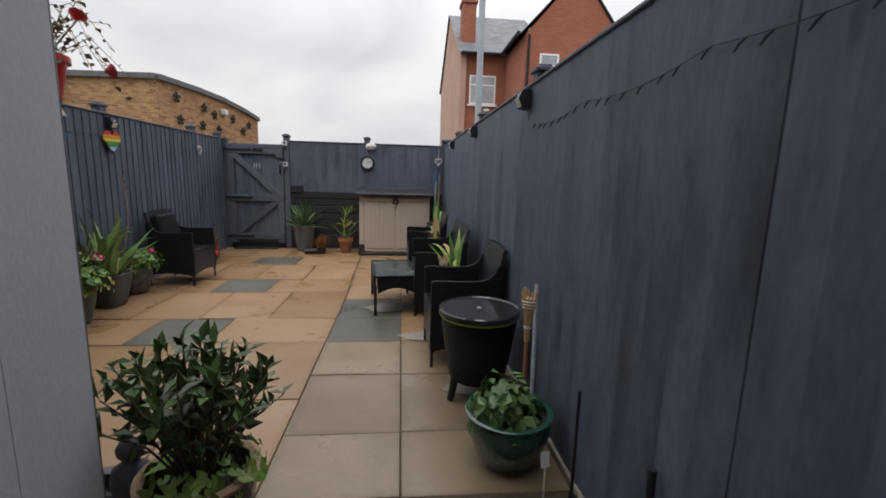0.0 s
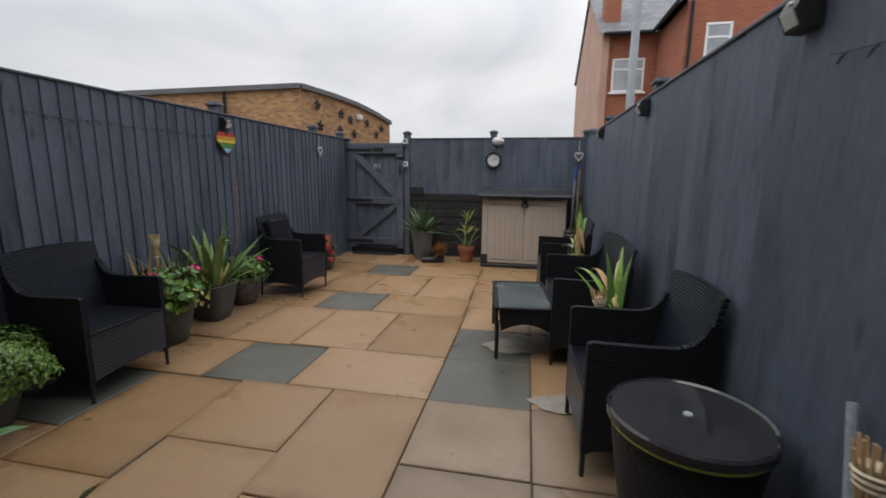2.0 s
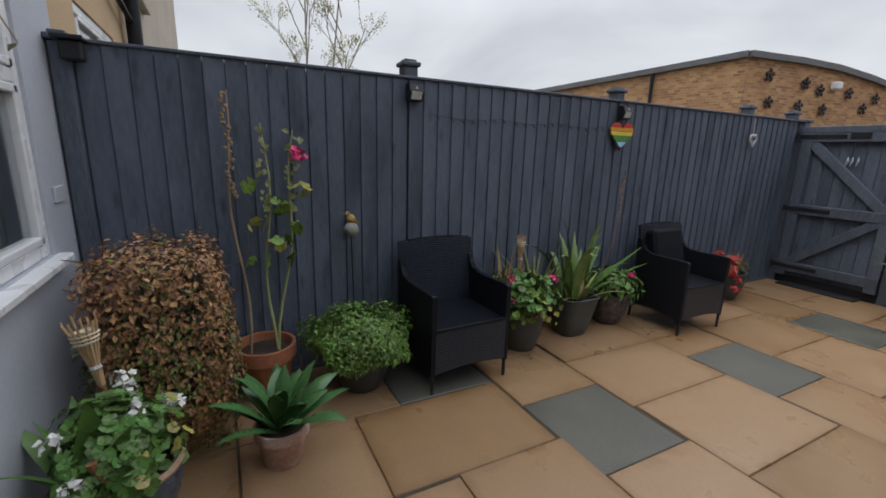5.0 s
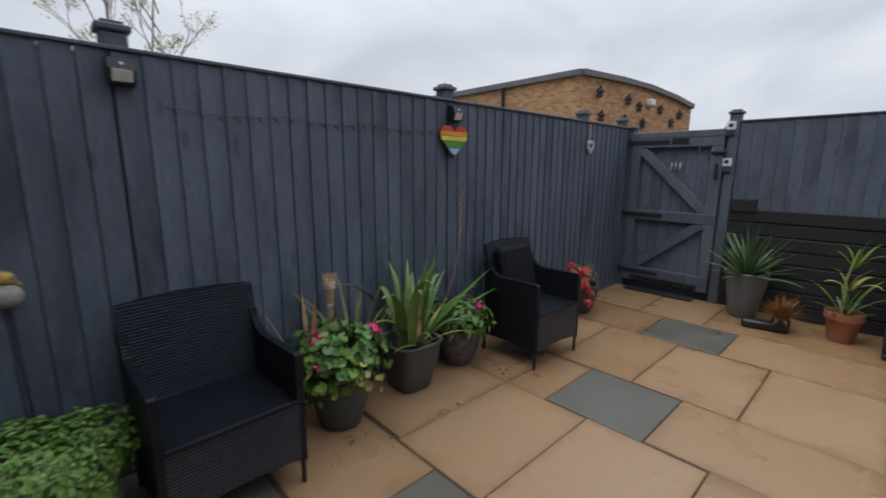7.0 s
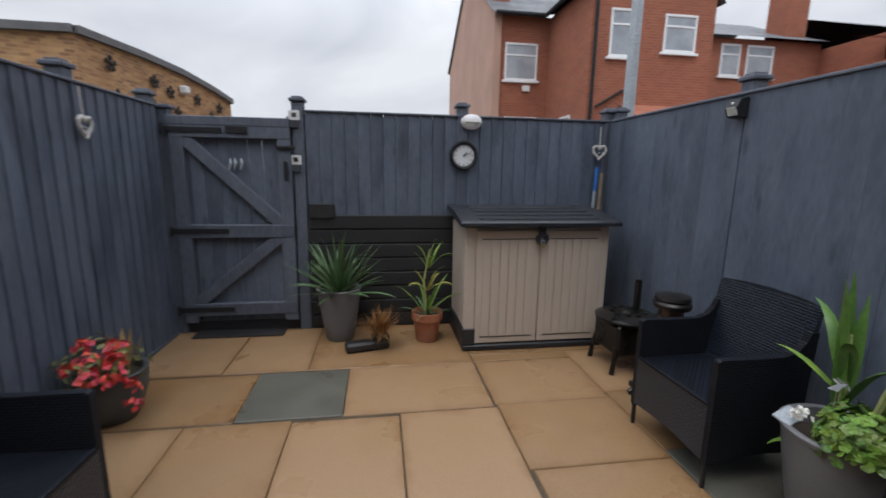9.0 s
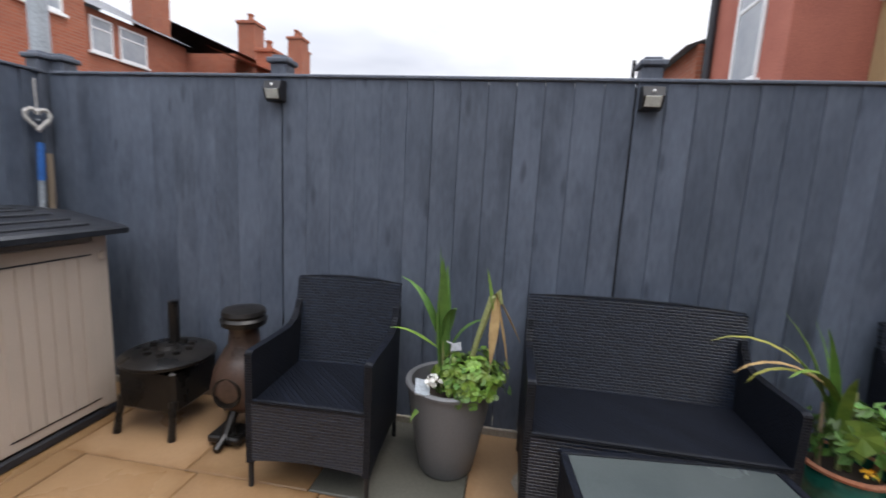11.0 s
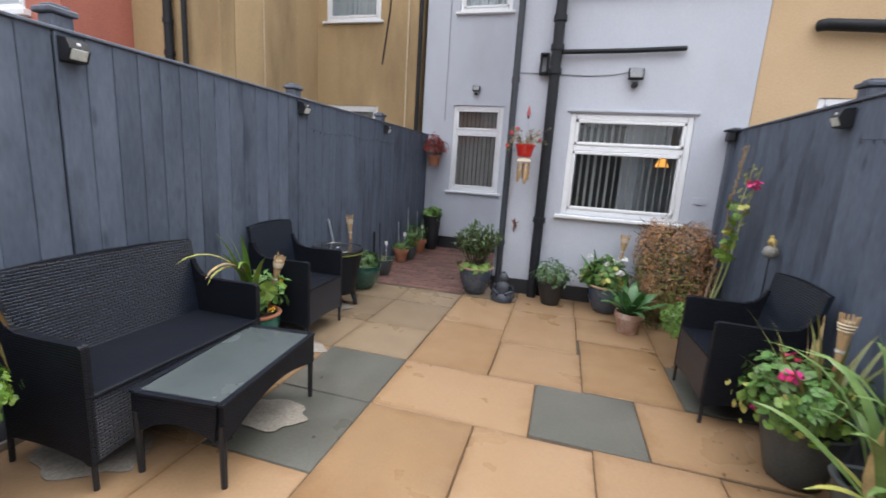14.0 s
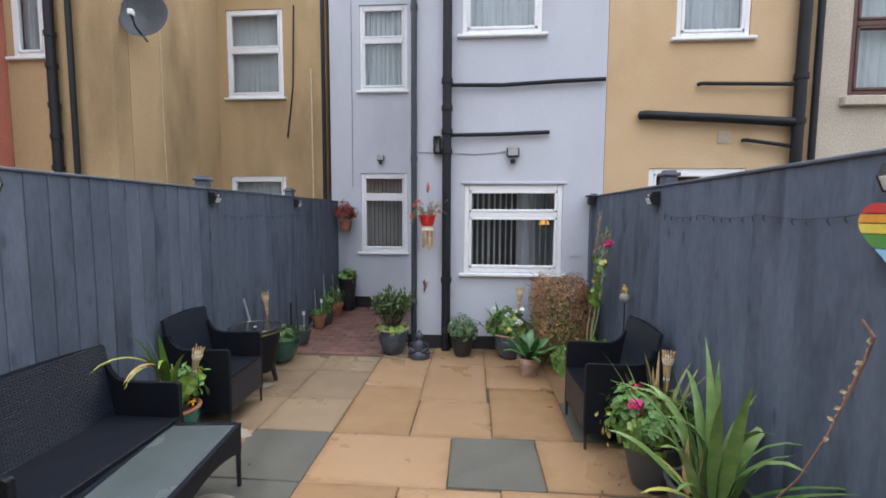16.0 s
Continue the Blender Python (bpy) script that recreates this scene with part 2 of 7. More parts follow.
OCHRED = mat("stained_ochre_render", (0.47, 0.335, 0.18), (0.39, 0.275, 0.145), rough=0.9, scale=0.8, stretch=(1, 1, 0.35), fine=60, bump=0.3,
             stain=(0.20, 0.135, 0.070), stain_scale=1.1, stain_amount=0.8, fine_amount=0.08)
BEIGE = mat("beige_render", (0.50, 0.44, 0.36), (0.43, 0.38, 0.31), rough=0.9, scale=1.5, fine=60, bump=0.25)
SALMON = mat("salmon_render", (0.46, 0.16, 0.11), (0.38, 0.13, 0.095), rough=0.9, scale=1.5, fine=60, bump=0.25)
PALEPINK = mat("weathered_pink_render", (0.50, 0.31, 0.24), (0.42, 0.27, 0.215), rough=0.9, scale=0.8, fine=40, bump=0.25)
UPVC = mat("white_upvc", (0.80, 0.81, 0.82), (0.75, 0.76, 0.77), rough=0.3, scale=4, fine=50, bump=0.02, fine_amount=0.02)
BLIND = mat("blind_fabric", (0.62, 0.61, 0.58), (0.52, 0.50, 0.48), rough=0.8, scale=4, fine=150, bump=0.05, fine_amount=0.06)
PINKBLIND = mat("pinkish_blind_fabric", (0.60, 0.54, 0.51), (0.52, 0.46, 0.43), rough=0.8, scale=4, fine=150, bump=0.05)
BLACKPIPE = mat("black_pipe", (0.010, 0.011, 0.014), (0.018, 0.020, 0.024), rough=0.5, spec=0.28, scale=8, fine=60, bump=0.12, stretch=(1, 1, 0.3))
GREYPIPE = mat("dark_grey_pipe", (0.034, 0.039, 0.047), (0.050, 0.056, 0.066), rough=0.5, spec=0.35, scale=8, fine=60, bump=0.1, stretch=(1, 1, 0.3))
BLACKPL = mat("black_plastic", (0.016, 0.017, 0.020), (0.024, 0.025, 0.028), rough=0.42, scale=10, fine=120, bump=0.05, spec=0.3)
# also colours the fence backing sheets, where black stands for shade in the seams
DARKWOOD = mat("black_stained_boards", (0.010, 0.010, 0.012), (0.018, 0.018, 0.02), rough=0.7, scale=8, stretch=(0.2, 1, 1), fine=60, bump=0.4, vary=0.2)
BROWNW = mat("brown_window_frame", (0.09, 0.035, 0.025), (0.07, 0.028, 0.02), rough=0.4, fine=60, bump=0.1)
ROOFSLATE = mat("roof_slate", (0.13, 0.14, 0.155), (0.09, 0.095, 0.105), rough=0.6, scale=2.5, fine=25, bump=0.3, vary=0.15)
LEAD = mat("roof_felt_trim", (0.10, 0.10, 0.105), (0.15, 0.15, 0.155), rough=0.6, scale=3, fine=40)
GALV = mat("galvanised_steel", (0.42, 0.46, 0.50), (0.34, 0.38, 0.42), rough=0.5, metal=0.3, scale=4, fine=60, bump=0.08)
EARTH = mat("outer_ground", (0.10, 0.095, 0.08), (0.07, 0.075, 0.055), rough=0.95, scale=0.6, fine=12, bump=0.5)
ORANGEBRICK = brickwork("buff_orange_brick", (0.52, 0.30, 0.13), (0.25, 0.12, 0.06), (0.38, 0.29, 0.20), stain=(0.33, 0.17, 0.085))
REDBRICK = brickwork("red_orange_brick", (0.36, 0.115, 0.062), (0.29, 0.09, 0.05), (0.30, 0.19, 0.14), stain=(0.25, 0.085, 0.055))
PANE = glass("window_glass")
DARKROOM = mat("dim_interior", (0.10, 0.095, 0.09), (0.08, 0.075, 0.07), rough=0.9, scale=2, fine=40)


# ---- geometry helpers ----
class Geo:
    """Collects vertices and faces of one mesh."""

    def __init__(self):
        self.v, self.f = [], []

    def add(self, verts, faces, m=None):
        k = len(self.v)
        self.v += [tuple(m @ Vector(p)) for p in verts] if m is not None else [tuple(p) for p in verts]
        self.f += [tuple(i + k for i in q) for q in faces]
        return self

    def box(self, x0, x1, y0, y1, z0, z1, m=None):
        vs = [(x, y, z) for z in (z0, z1) for y in (y0, y1) for x in (x0, x1)]
        return self.add(vs, [(0, 2, 3, 1), (4, 5, 7, 6), (0, 1, 5, 4), (2, 6, 7, 3), (0, 4, 6, 2), (1, 3, 7, 5)], m)

    def bbox(self, x0, x1, y0, y1, z0, z1, r=0.006, m=None):
        """A box with chamfered edges."""
        c, h = ((x0 + x1) / 2, (y0 + y1) / 2, (z0 + z1) / 2), ((x1 - x0) / 2, (y1 - y0) / 2, (z1 - z0) / 2)
        r = min(r, *(0.45 * a for a in h))
        vs, idx = [], {}
        for sx in (-1, 1):
            for sy in (-1, 1):
                for sz in (-1, 1):
                    s = (sx, sy, sz)
                    for a in range(3):
                        idx[(s, a)] = len(vs)
                        vs.append(tuple(c[i] + s[i] * (h[i] - (0 if i == a else r)) for i in range(3)))
        fs = []
        for a in range(3):
            u, w = [i for i in range(3) if i != a]
            for sa_ in (-1, 1):
                q = []
                for su, sw in ((-1, -1), (1, -1), (1, 1), (-1, 1)):
                    s = [0, 0, 0]
                    s[a], s[u], s[w] = sa_, su, sw
                    q.append(idx[(tuple(s), a)])
                flip = (sa_ > 0) != (a == 1)
                fs.append(tuple(q) if flip else tuple(reversed(q)))
            for su in (-1, 1):
                for sw in (-1, 1):
                    s0, s1 = [0, 0, 0], [0, 0, 0]
                    s0[a], s1[a] = -1, 1
                    for s in (s0, s1):
                        s[u], s[w] = su, sw
                    s0, s1 = tuple(s0), tuple(s1)
                    q = (idx[(s0, u)], idx[(s1, u)], idx[(s1, w)], idx[(s0, w)])
                    fs.append(q)
        for s in {k[0] for k in idx}:
            fs.append(tuple(idx[(s, a)] for a in range(3)))
        return self.add(vs, fs, m)

    def lathe(self, profile, seg=24, m=None, sx=1.0, sy=1.0):
        """Turns (radius, z) pairs round the z axis; open at the ends unless the radius is 0."""
        vs, fs = [], []
        for r, z in profile:
            for i in range(seg):
                a = 2 * math.pi * i / seg
                vs.append((r * math.cos(a) * sx, r * math.sin(a) * sy, z))
        for k in range(len(profile) - 1):
            for i in range(seg):
                j = (i + 1) % seg
                fs.append((k * seg + i, k * seg + j, (k + 1) * seg + j, (k + 1) * seg + i))
        return self.add(vs, fs, m)

    def tube(self, pts, radii, seg=8, m=None, cap=True):
        pts = [Vector(p) for p in pts]
        if isinstance(radii, (int, float)):
            radii = [radii] * len(pts)
        vs, fs, side = [], [], None
        for i, p in enumerate(pts):
            d = (pts[min(i + 1, len(pts) - 1)] - pts[max(i - 1, 0)]).normalized()
            if side is None:
                side = d.cross(Vector((0, 0, 1)) if abs(d.z) < 0.9 else Vector((1, 0, 0))).normalized()
            side = (side - d * side.dot(d)).normalized()
            up = d.cross(side)
            for k in range(seg):
                a = 2 * math.pi * k / seg
                vs.append(tuple(p + radii[i] * (math.cos(a) * side + math.sin(a) * up)))
        for i in range(len(pts) - 1):
            for k in range(seg):
                j = (k + 1) % seg
                fs.append((i * seg + k, i * seg + j, (i + 1) * seg + j, (i + 1) * seg + k))
        if cap:
            fs.append(tuple(reversed(range(seg))))
            fs.append(tuple(range((len(pts) - 1) * seg, len(pts) * seg)))
        return self.add(vs, fs, m)

    def prism(self, poly, d0, d1, axis="y", m=None):
        """Extrudes a 2D outline between d0 and d1 along an axis; the outline's pairs fill the other two axes in order."""
        place = {"x": lambda a, b, d: (d, a, b), "y": lambda a, b, d: (a, d, b), "z": lambda a, b, d: (a, b, d)}[axis]
        k = len(poly)
        vs = [place(a, b, d0) for a, b in poly] + [place(a, b, d1) for a, b in poly]
        fs = [tuple(range(k)), tuple(reversed(range(k, 2 * k)))] + [(i, i + k, (i + 1) % k + k, (i + 1) % k) for i in range(k)]
        return self.add(vs, fs, m)

    def blade(self, base, heading, length, width, lean=0.4, droop=1.2, seg=6, fold=0.25, tip=0.02, mid=0.45, twist=0.0):
        """A long leaf that rises from base, bends over by droop radians and tapers."""
        p, a = Vector(base), lean
        hx, hy = math.cos(heading), math.sin(heading)
        vs, fs = [], []
        for i in range(seg + 1):
            u = i / seg
            w = width * (tip + (1 - tip) * (min(1, (u + 0.12) / mid) ** 0.7 if u < mid else max(0.0, 1 - ((u - mid) / (1 - mid)) ** 1.6)))
            b = a + droop * u * u
            t = Vector((hx * math.sin(b), hy * math.sin(b), math.cos(b)))
            s = Vector((-hy, hx, 0))
            nn = t.cross(s)
            s = s * math.cos(twist * u) + nn * math.sin(twist * u)
            nn = t.cross(s)
            vs += [tuple(p - s * w / 2 - nn * fold * w / 2), tuple(p), tuple(p + s * w / 2 - nn * fold * w / 2)]
            p = p + t * (length / seg)
        for i in range(seg):
            k = 3 * i
            fs += [(k, k + 1, k + 4, k + 3), (k + 1, k + 2, k + 5, k + 4)]
        return self.add(vs, fs)

    def leaflet(self, p, n_dir, size, spin, aspect=0.6, fold=0.25):
        """One small folded leaf with a pointed tip."""
        nd = Vector(n_dir).normalized()
        t = nd.cross(Vector((math.cos(spin), math.sin(spin), 0.37))).normalized()
        s = nd.cross(t)
        p, w = Vector(p), size * aspect / 2
        up = nd * (fold * size * 0.5)
        vs = [p, p + t * size * 0.45 + s * w + up, p + t * size * 0.5, p + t * size * 0.45 - s * w + up, p + t * size]
        return self.add([tuple(q) for q in vs], [(0, 2, 1), (0, 3, 2), (1, 2, 4), (2, 3, 4)])

    def weld(self):
        """Joins touching boxes into one shell: shared corners once, inner faces gone."""
        keys, remap, vs = {}, [], []
        for p in self.v:
            k = tuple(round(c, 5) for c in p)
            if k not in keys:
                keys[k] = len(vs)
                vs.append(p)
            remap.append(keys[k])
        faces = [tuple(remap[i] for i in q) for q in self.f]
        times = collections.Counter(tuple(sorted(q)) for q in faces)
        self.v, self.f = vs, [q for q in faces if times[tuple(sorted(q))] == 1]
        return self

    def mesh(self, name, smooth=False, angle=40):
        me = bpy.data.meshes.new(name)
        me.from_pydata(self.v, [], self.f)
        if smooth:
            me.shade_smooth()
            me.set_sharp_from_angle(angle=radians(angle))
        me.update()
        return me


def part(name, geo, material, parent=None, label="", smooth=False, m=None):
    """Links geometry as one mesh object under a thing or part."""
    data = geo.mesh(name, smooth) if isinstance(geo, Geo) else geo
    ob = new(name, data)
    if not data.materials:
        data.materials.append(material)
    if parent is not None:
        ob.parent = parent
    if m is not None:
        ob.matrix_basis = m
    if label:
        tagged(ob, label)
    return ob


def thing(name, label, category, m=None, group="", kind=""):
    """An Empty at a thing's base, which parents its parts."""
    ob = new(name)
    ob.empty_display_size = 0.1
    if m is not None:
        ob.matrix_basis = m
    return tagged(ob, label, category, group, kind)


def whole(name, geo, material, label, category, kind="", smooth=False, m=None, group=""):
    """A thing that is one mesh."""
    return tagged(part(name, geo, material, None, "", smooth, m), label, category, group, kind)


UNIT = {}


def unit_box(material, key):
    """A shared slightly chamfered unit cube per material."""
    if (material.name, key) not in UNIT:
        g = Geo().bbox(-0.5, 0.5, -0.5, 0.5, -0.5, 0.5, 0.02)
        me = g.mesh(key)
        me.materials.append(material)
        UNIT[(material.name, key)] = me
    return UNIT[(material.name, key)]
# ---- plan (metres) ----
LX, RX, BY = -2.05, 1.91, 9.05        # inner faces of the fences
HY, RY, CX = 2.195, -0.10, 0.24        # house: extension face, recess wall, extension corner
PX = -2.15                            # party line with the ochre house
TOP = 1.935
rng = random.Random(7)


def wall_boxes(g, a0, a1, z0, z1, d0, d1, holes, axis="x"):
    """A wall along x (or y) from a0 to a1 with rectangular openings (a0, a1, z0, z1)."""
    xs = sorted({a0, a1, *(h[i] for h in holes for i in (0, 1))})
    zs = sorted({z0, z1, *(h[i] for h in holes for i in (2, 3))})
    for xa, xb in zip(xs, xs[1:]):
        for za, zb in zip(zs, zs[1:]):
            if any(h[0] <= (xa + xb) / 2 <= h[1] and h[2] <= (za + zb) / 2 <= h[3] for h in holes):
                continue
            if axis == "x":
                g.box(xa, xb, d0, d1, za, zb)
            else:
                g.box(d0, d1, xa, xb, za, zb)
    return g.weld()


# ---- ground ----
whole("ground", Geo().box(-400, 400, -400, 400, -0.6, -0.12), EARTH, "bare earth and tarmac ground round the houses", "ground", "structure")
patio = whole("floor", Geo().box(LX - 0.05, RX + 0.05, 2.0, BY + 0.05, -0.12, -0.009), JOINT, "patio bed with dark mossy joints between slabs", "floor", "structure")
S, G, K = "sand", "grey", "slate"
SLABS = [
    (1.12, 1.91, 2.62, 3.11, G), (1.12, 1.91, 3.11, 3.80, G), (1.12, 1.91, 3.80, 4.42, G), (1.12, 1.91, 4.42, 5.05, S), (1.12, 1.91, 5.05, 5.68, S), (1.12, 1.91, 5.68, 6.30, S),
    (0.50, 1.12, 2.62, 3.10, G), (0.50, 1.12, 3.10, 3.80, G), (0.50, 1.12, 3.80, 4.40, G), (0.50, 1.12, 4.40, 5.02, K), (0.50, 1.12, 5.02, 5.66, K), (0.50, 1.12, 5.66, 6.30, S),
    (0.48, 1.24, 6.30, 6.94, S), (1.24, 1.91, 6.30, 7.00, K), (0.46, 1.24, 6.94, 7.55, S), (1.24, 1.91, 7.00, 7.62, S), (0.45, 1.24, 7.55, 8.17, S),
    (1.24, 1.91, 7.62, 8.30, S), (0.44, 1.91, 8.30, 9.05, S), (0.44, 1.24, 8.17, 8.30, S),
    (-0.10, 0.50, 2.62, 3.48, S), (-0.11, 0.50, 3.48, 4.40, S), (-0.44, 0.50, 4.40, 5.02, S), (-0.14, 0.50, 5.02, 5.97, S), (-0.46, 0.48, 5.97, 6.58, S),
    (-0.16, 0.46, 6.58, 7.53, S), (-0.50, 0.44, 7.53, 8.17, S), (-0.80, 0.44, 8.17, 9.05, S),
    (-0.73, -0.10, 2.846, 3.76, S), (-0.75, -0.11, 3.76, 4.40, S), (-1.07, -0.44, 4.38, 4.99, K), (-0.78, -0.14, 5.02, 5.95, S), (-1.07, -0.46, 5.95, 6.57, K),
    (-0.79, -0.16, 6.58, 7.50, S), (-1.13, -0.50, 7.54, 8.15, K), (-1.40, -0.80, 8.17, 9.05, S),
    (-1.38, -0.73, 2.846, 3.44, S), (-1.38, -0.75, 3.44, 4.37, S), (-2.05, -1.07, 4.38, 4.99, S), (-1.38, -0.78, 5.00, 5.94, S), (-1.38, -1.07, 5.94, 6.56, S),
    (-1.38, -0.79, 6.58, 7.52, S), (-2.05, -1.13, 7.54, 8.15, S), (-2.05, -1.40, 8.17, 9.05, S),
    (-2.05, -1.38, 2.846, 3.72, S), (-2.05, -1.38, 3.72, 4.36, K), (-2.05, -1.38, 5.01, 5.94, S), (-2.05, -1.38, 5.94, 6.57, S), (-2.05, -1.38, 6.58, 7.52, S),
    (-2.05, -1.38, 2.12, 2.84, S), (-1.38, -0.72, 2.12, 2.84, S), (-0.72, -0.10, 2.12, 2.84, S), (-0.10, 0.50, 2.12, 2.60, G),
]
for x0, x1, y0, y1, kind in SLABS:
    material = {S: SAND, G: SANDG, K: SLATE}[kind]
    j = rng.uniform(0.0012, 0.0042)
    top = rng.uniform(-0.003, 0.003)
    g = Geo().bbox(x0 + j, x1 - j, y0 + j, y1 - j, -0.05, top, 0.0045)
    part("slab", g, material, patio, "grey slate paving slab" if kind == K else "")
# cement smears under the seating
for k, (x, y, rx, ry) in enumerate(((0.97, 5.34, 0.24, 0.13), (1.34, 4.52, 0.20, 0.12), (1.50, 5.90, 0.26, 0.16), (1.58, 3.58, 0.16, 0.12))):
    pr = random.Random(k)
    ph = [pr.uniform(0, 6) for _ in range(3)]
    outline = []
    for i in range(36):
        a = i * math.pi / 18
        w = 1 + 0.14 * math.sin(2 * a + ph[0]) + 0.09 * math.sin(5 * a + ph[1]) + 0.05 * math.sin(9 * a + ph[2])
        outline.append((x + rx * w * math.cos(a), y + ry * w * math.sin(a)))
    part("cement_patch", Geo().prism(list(reversed(outline)), 0.0035, 0.0065, "z"), CEMENT, patio, "pale smeared cement patch")

# passage beside the extension, laid in red brick pavers
passage = whole("floor_passage", Geo().box(CX - 0.02, RX + 0.05, RY - 0.02, 2.62, -0.14, -0.02), JOINT, "bed of the red brick passage", "floor", "structure")
PAVER_ME = unit_box(PAVER, "brick")
row = 0
y = RY + 0.06
while y < 2.60:
    x = CX + (0.0 if row % 2 else 0.11)
    while x < RX - 0.05:
        ob = part("brick", PAVER_ME, PAVER, passage)
        ob.matrix_basis = Matrix.LocRotScale((x + 0.105, y, -0.028 + rng.uniform(-0.002, 0.002)), None, (0.21, 0.102, 0.05))
        x += 0.22
    y += 0.11
    row += 1


# ---- fences ----
def board_mesh(key, width, thin=0.006, thick=0.017):
    """A feather-edge board, 1 m tall, thick at one edge; its face looks along -y."""
    g = Geo()
    w = width
    poly = [(-w / 2, 0.0), (w / 2, 0.0), (w / 2, -thin), (-w / 2 + 0.004, -thick), (-w / 2, -thick + 0.003)]
    g.prism(list(reversed(poly)), 0.0, 1.0, "z")
    me = g.mesh(key)
    me.materials.append(FENCE)
    return me


def post(parent, x, y, w=0.10, top=2.0, capw=0.13):
    p = part("post", Geo().bbox(x - w / 2, x + w / 2, y - w / 2, y + w / 2, -0.05, top, 0.008), POSTM, parent)
    g = Geo().bbox(x - capw / 2, x + capw / 2, y - capw / 2, y + capw / 2, top, top + 0.028, 0.006)
    g.bbox(x - w * 0.42, x + w * 0.42, y - w * 0.42, y + w * 0.42, top + 0.028, top + 0.045, 0.006)
    part("cap", g, POSTM, p)
    return p


def boards(parent, start, end, at, facing, width, mesh, z0=0.03, z1=TOP, skip=()):
    """Boards side by side from start to end; facing is the degree by which they turn."""
    n_ = max(1, round((end - start) / width))
    for i in range(n_):
        c = start + (i + 0.5) * (end - start) / n_
        if any(a <= c <= b for a, b in skip):
            continue
        dz = rng.uniform(-0.006, 0.006)
        lean = rng.uniform(-0.004, 0.004)
        x, y = (c, at) if facing in (0, 180) else (at, c)
        ob = part("board", mesh, FENCE, parent)
        ob.matrix_basis = pose(x, y, z0, 0, 0, facing + rng.uniform(-0.8, 0.8)) @ Matrix.Diagonal((((end - start) / n_ - rng.uniform(0.0005, 0.0035)) / (0.150 if mesh is BOARD_B else 0.118), 1, z1 - z0 + dz, 1))


BOARD_A, BOARD_B = board_mesh("board", 0.118), board_mesh("wide_board", 0.150, 0.010, 0.016)
fence_left = thing("garden_fence", "dark slate-grey painted feather-edge timber fence along the chairs", "fence")
for a, b in ((2.18, 4.016), (4.024, 5.987), (5.993, 8.024), (8.032, 9.02)):
    boards(fence_left, a, b, LX, 90, 0.108, BOARD_A)
for yy in (4.05, 6.03, 8.06, 9.0):
    post(fence_left, LX - 0.062, yy, top=2.02)
part("top_rail", Geo().bbox(LX - 0.03, LX + 0.026, 2.18, 9.0, TOP, TOP + 0.018, 0.004), POSTM, fence_left)
part("gravel_board", Geo().bbox(LX - 0.02, LX + 0.02, 2.18, 9.0, -0.02, 0.03, 0.004), POSTM, fence_left)
# added black sheet behind the boards, paints the shade in their seams
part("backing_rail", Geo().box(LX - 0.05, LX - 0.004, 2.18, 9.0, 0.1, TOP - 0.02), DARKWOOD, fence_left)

fence_right = thing("garden_fence", "dark slate-grey painted wide-board timber fence behind the bench", "fence")
for a, b in ((RY + 0.02, 1.819), (1.826, 3.704), (3.711, 5.629), (5.637, 7.489), (7.497, 9.02)):
    boards(fence_right, a, b, RX, -90, 0.138, BOARD_B)
for yy in (1.78, 3.67, 5.56, 7.53, 9.0):
    post(fence_right, RX + 0.062, yy, top=2.02)
part("top_rail", Geo().bbox(RX - 0.026, RX + 0.03, RY, 9.0, TOP, TOP + 0.018, 0.004), POSTM, fence_right)
part("gravel_board", Geo().bbox(RX - 0.03, RX + 0.02, RY, 9.0, -0.02, 0.04, 0.004), CEMENT, fence_right, "pale concrete gravel board at the foot")
# same added black sheet, so the gaps between wide boards look shaded
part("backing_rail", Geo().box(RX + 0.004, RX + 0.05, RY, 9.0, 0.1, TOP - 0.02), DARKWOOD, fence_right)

fence_back = thing("garden_fence", "dark slate-grey painted fence above a black boarded base", "fence")
boards(fence_back, -0.89, 0.43, BY, 0, 0.112, BOARD_A, z0=1.03)
boards(fence_back, 0.53, 1.86, BY, 0, 0.112, BOARD_A, z0=1.03)
for xx in (-0.95, 0.48, 1.90):
    post(fence_back, xx, BY + 0.03, top=2.02)
part("gate_stop", Geo().bbox(-1.05, -0.97, BY + 0.024, BY + 0.06, 0.0, 1.90, 0.004), POSTM, fence_back)
part("top_rail", Geo().bbox(-0.9, 1.9, BY - 0.026, BY + 0.03, TOP, TOP + 0.018, 0.004), POSTM, fence_back)
# added black sheet again, seam shade for the upper back boards
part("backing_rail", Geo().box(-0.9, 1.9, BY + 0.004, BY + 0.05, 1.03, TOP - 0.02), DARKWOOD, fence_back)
for k in range(8):
    z0 = 0.01 + k * 0.132
    g = Geo().bbox(-0.89, 1.88 if z0 < 0.9 else 1.88, BY - 0.03 - 0.004 * (k % 2), BY + 0.02, z0, z0 + 0.122, 0.006)
    part("base_board", g, DARKWOOD, fence_back, "black stained horizontal board")
part("base_backing", Geo().box(-0.89, 1.88, BY + 0.022, BY + 0.05, 0.0, 1.028), DARKWOOD, fence_back)
part("stub_board", Geo().bbox(-0.88, -0.66, BY - 0.05, BY - 0.012, 1.03, 1.16, 0.006), DARKWOOD, fence_back, "black stained horizontal board")

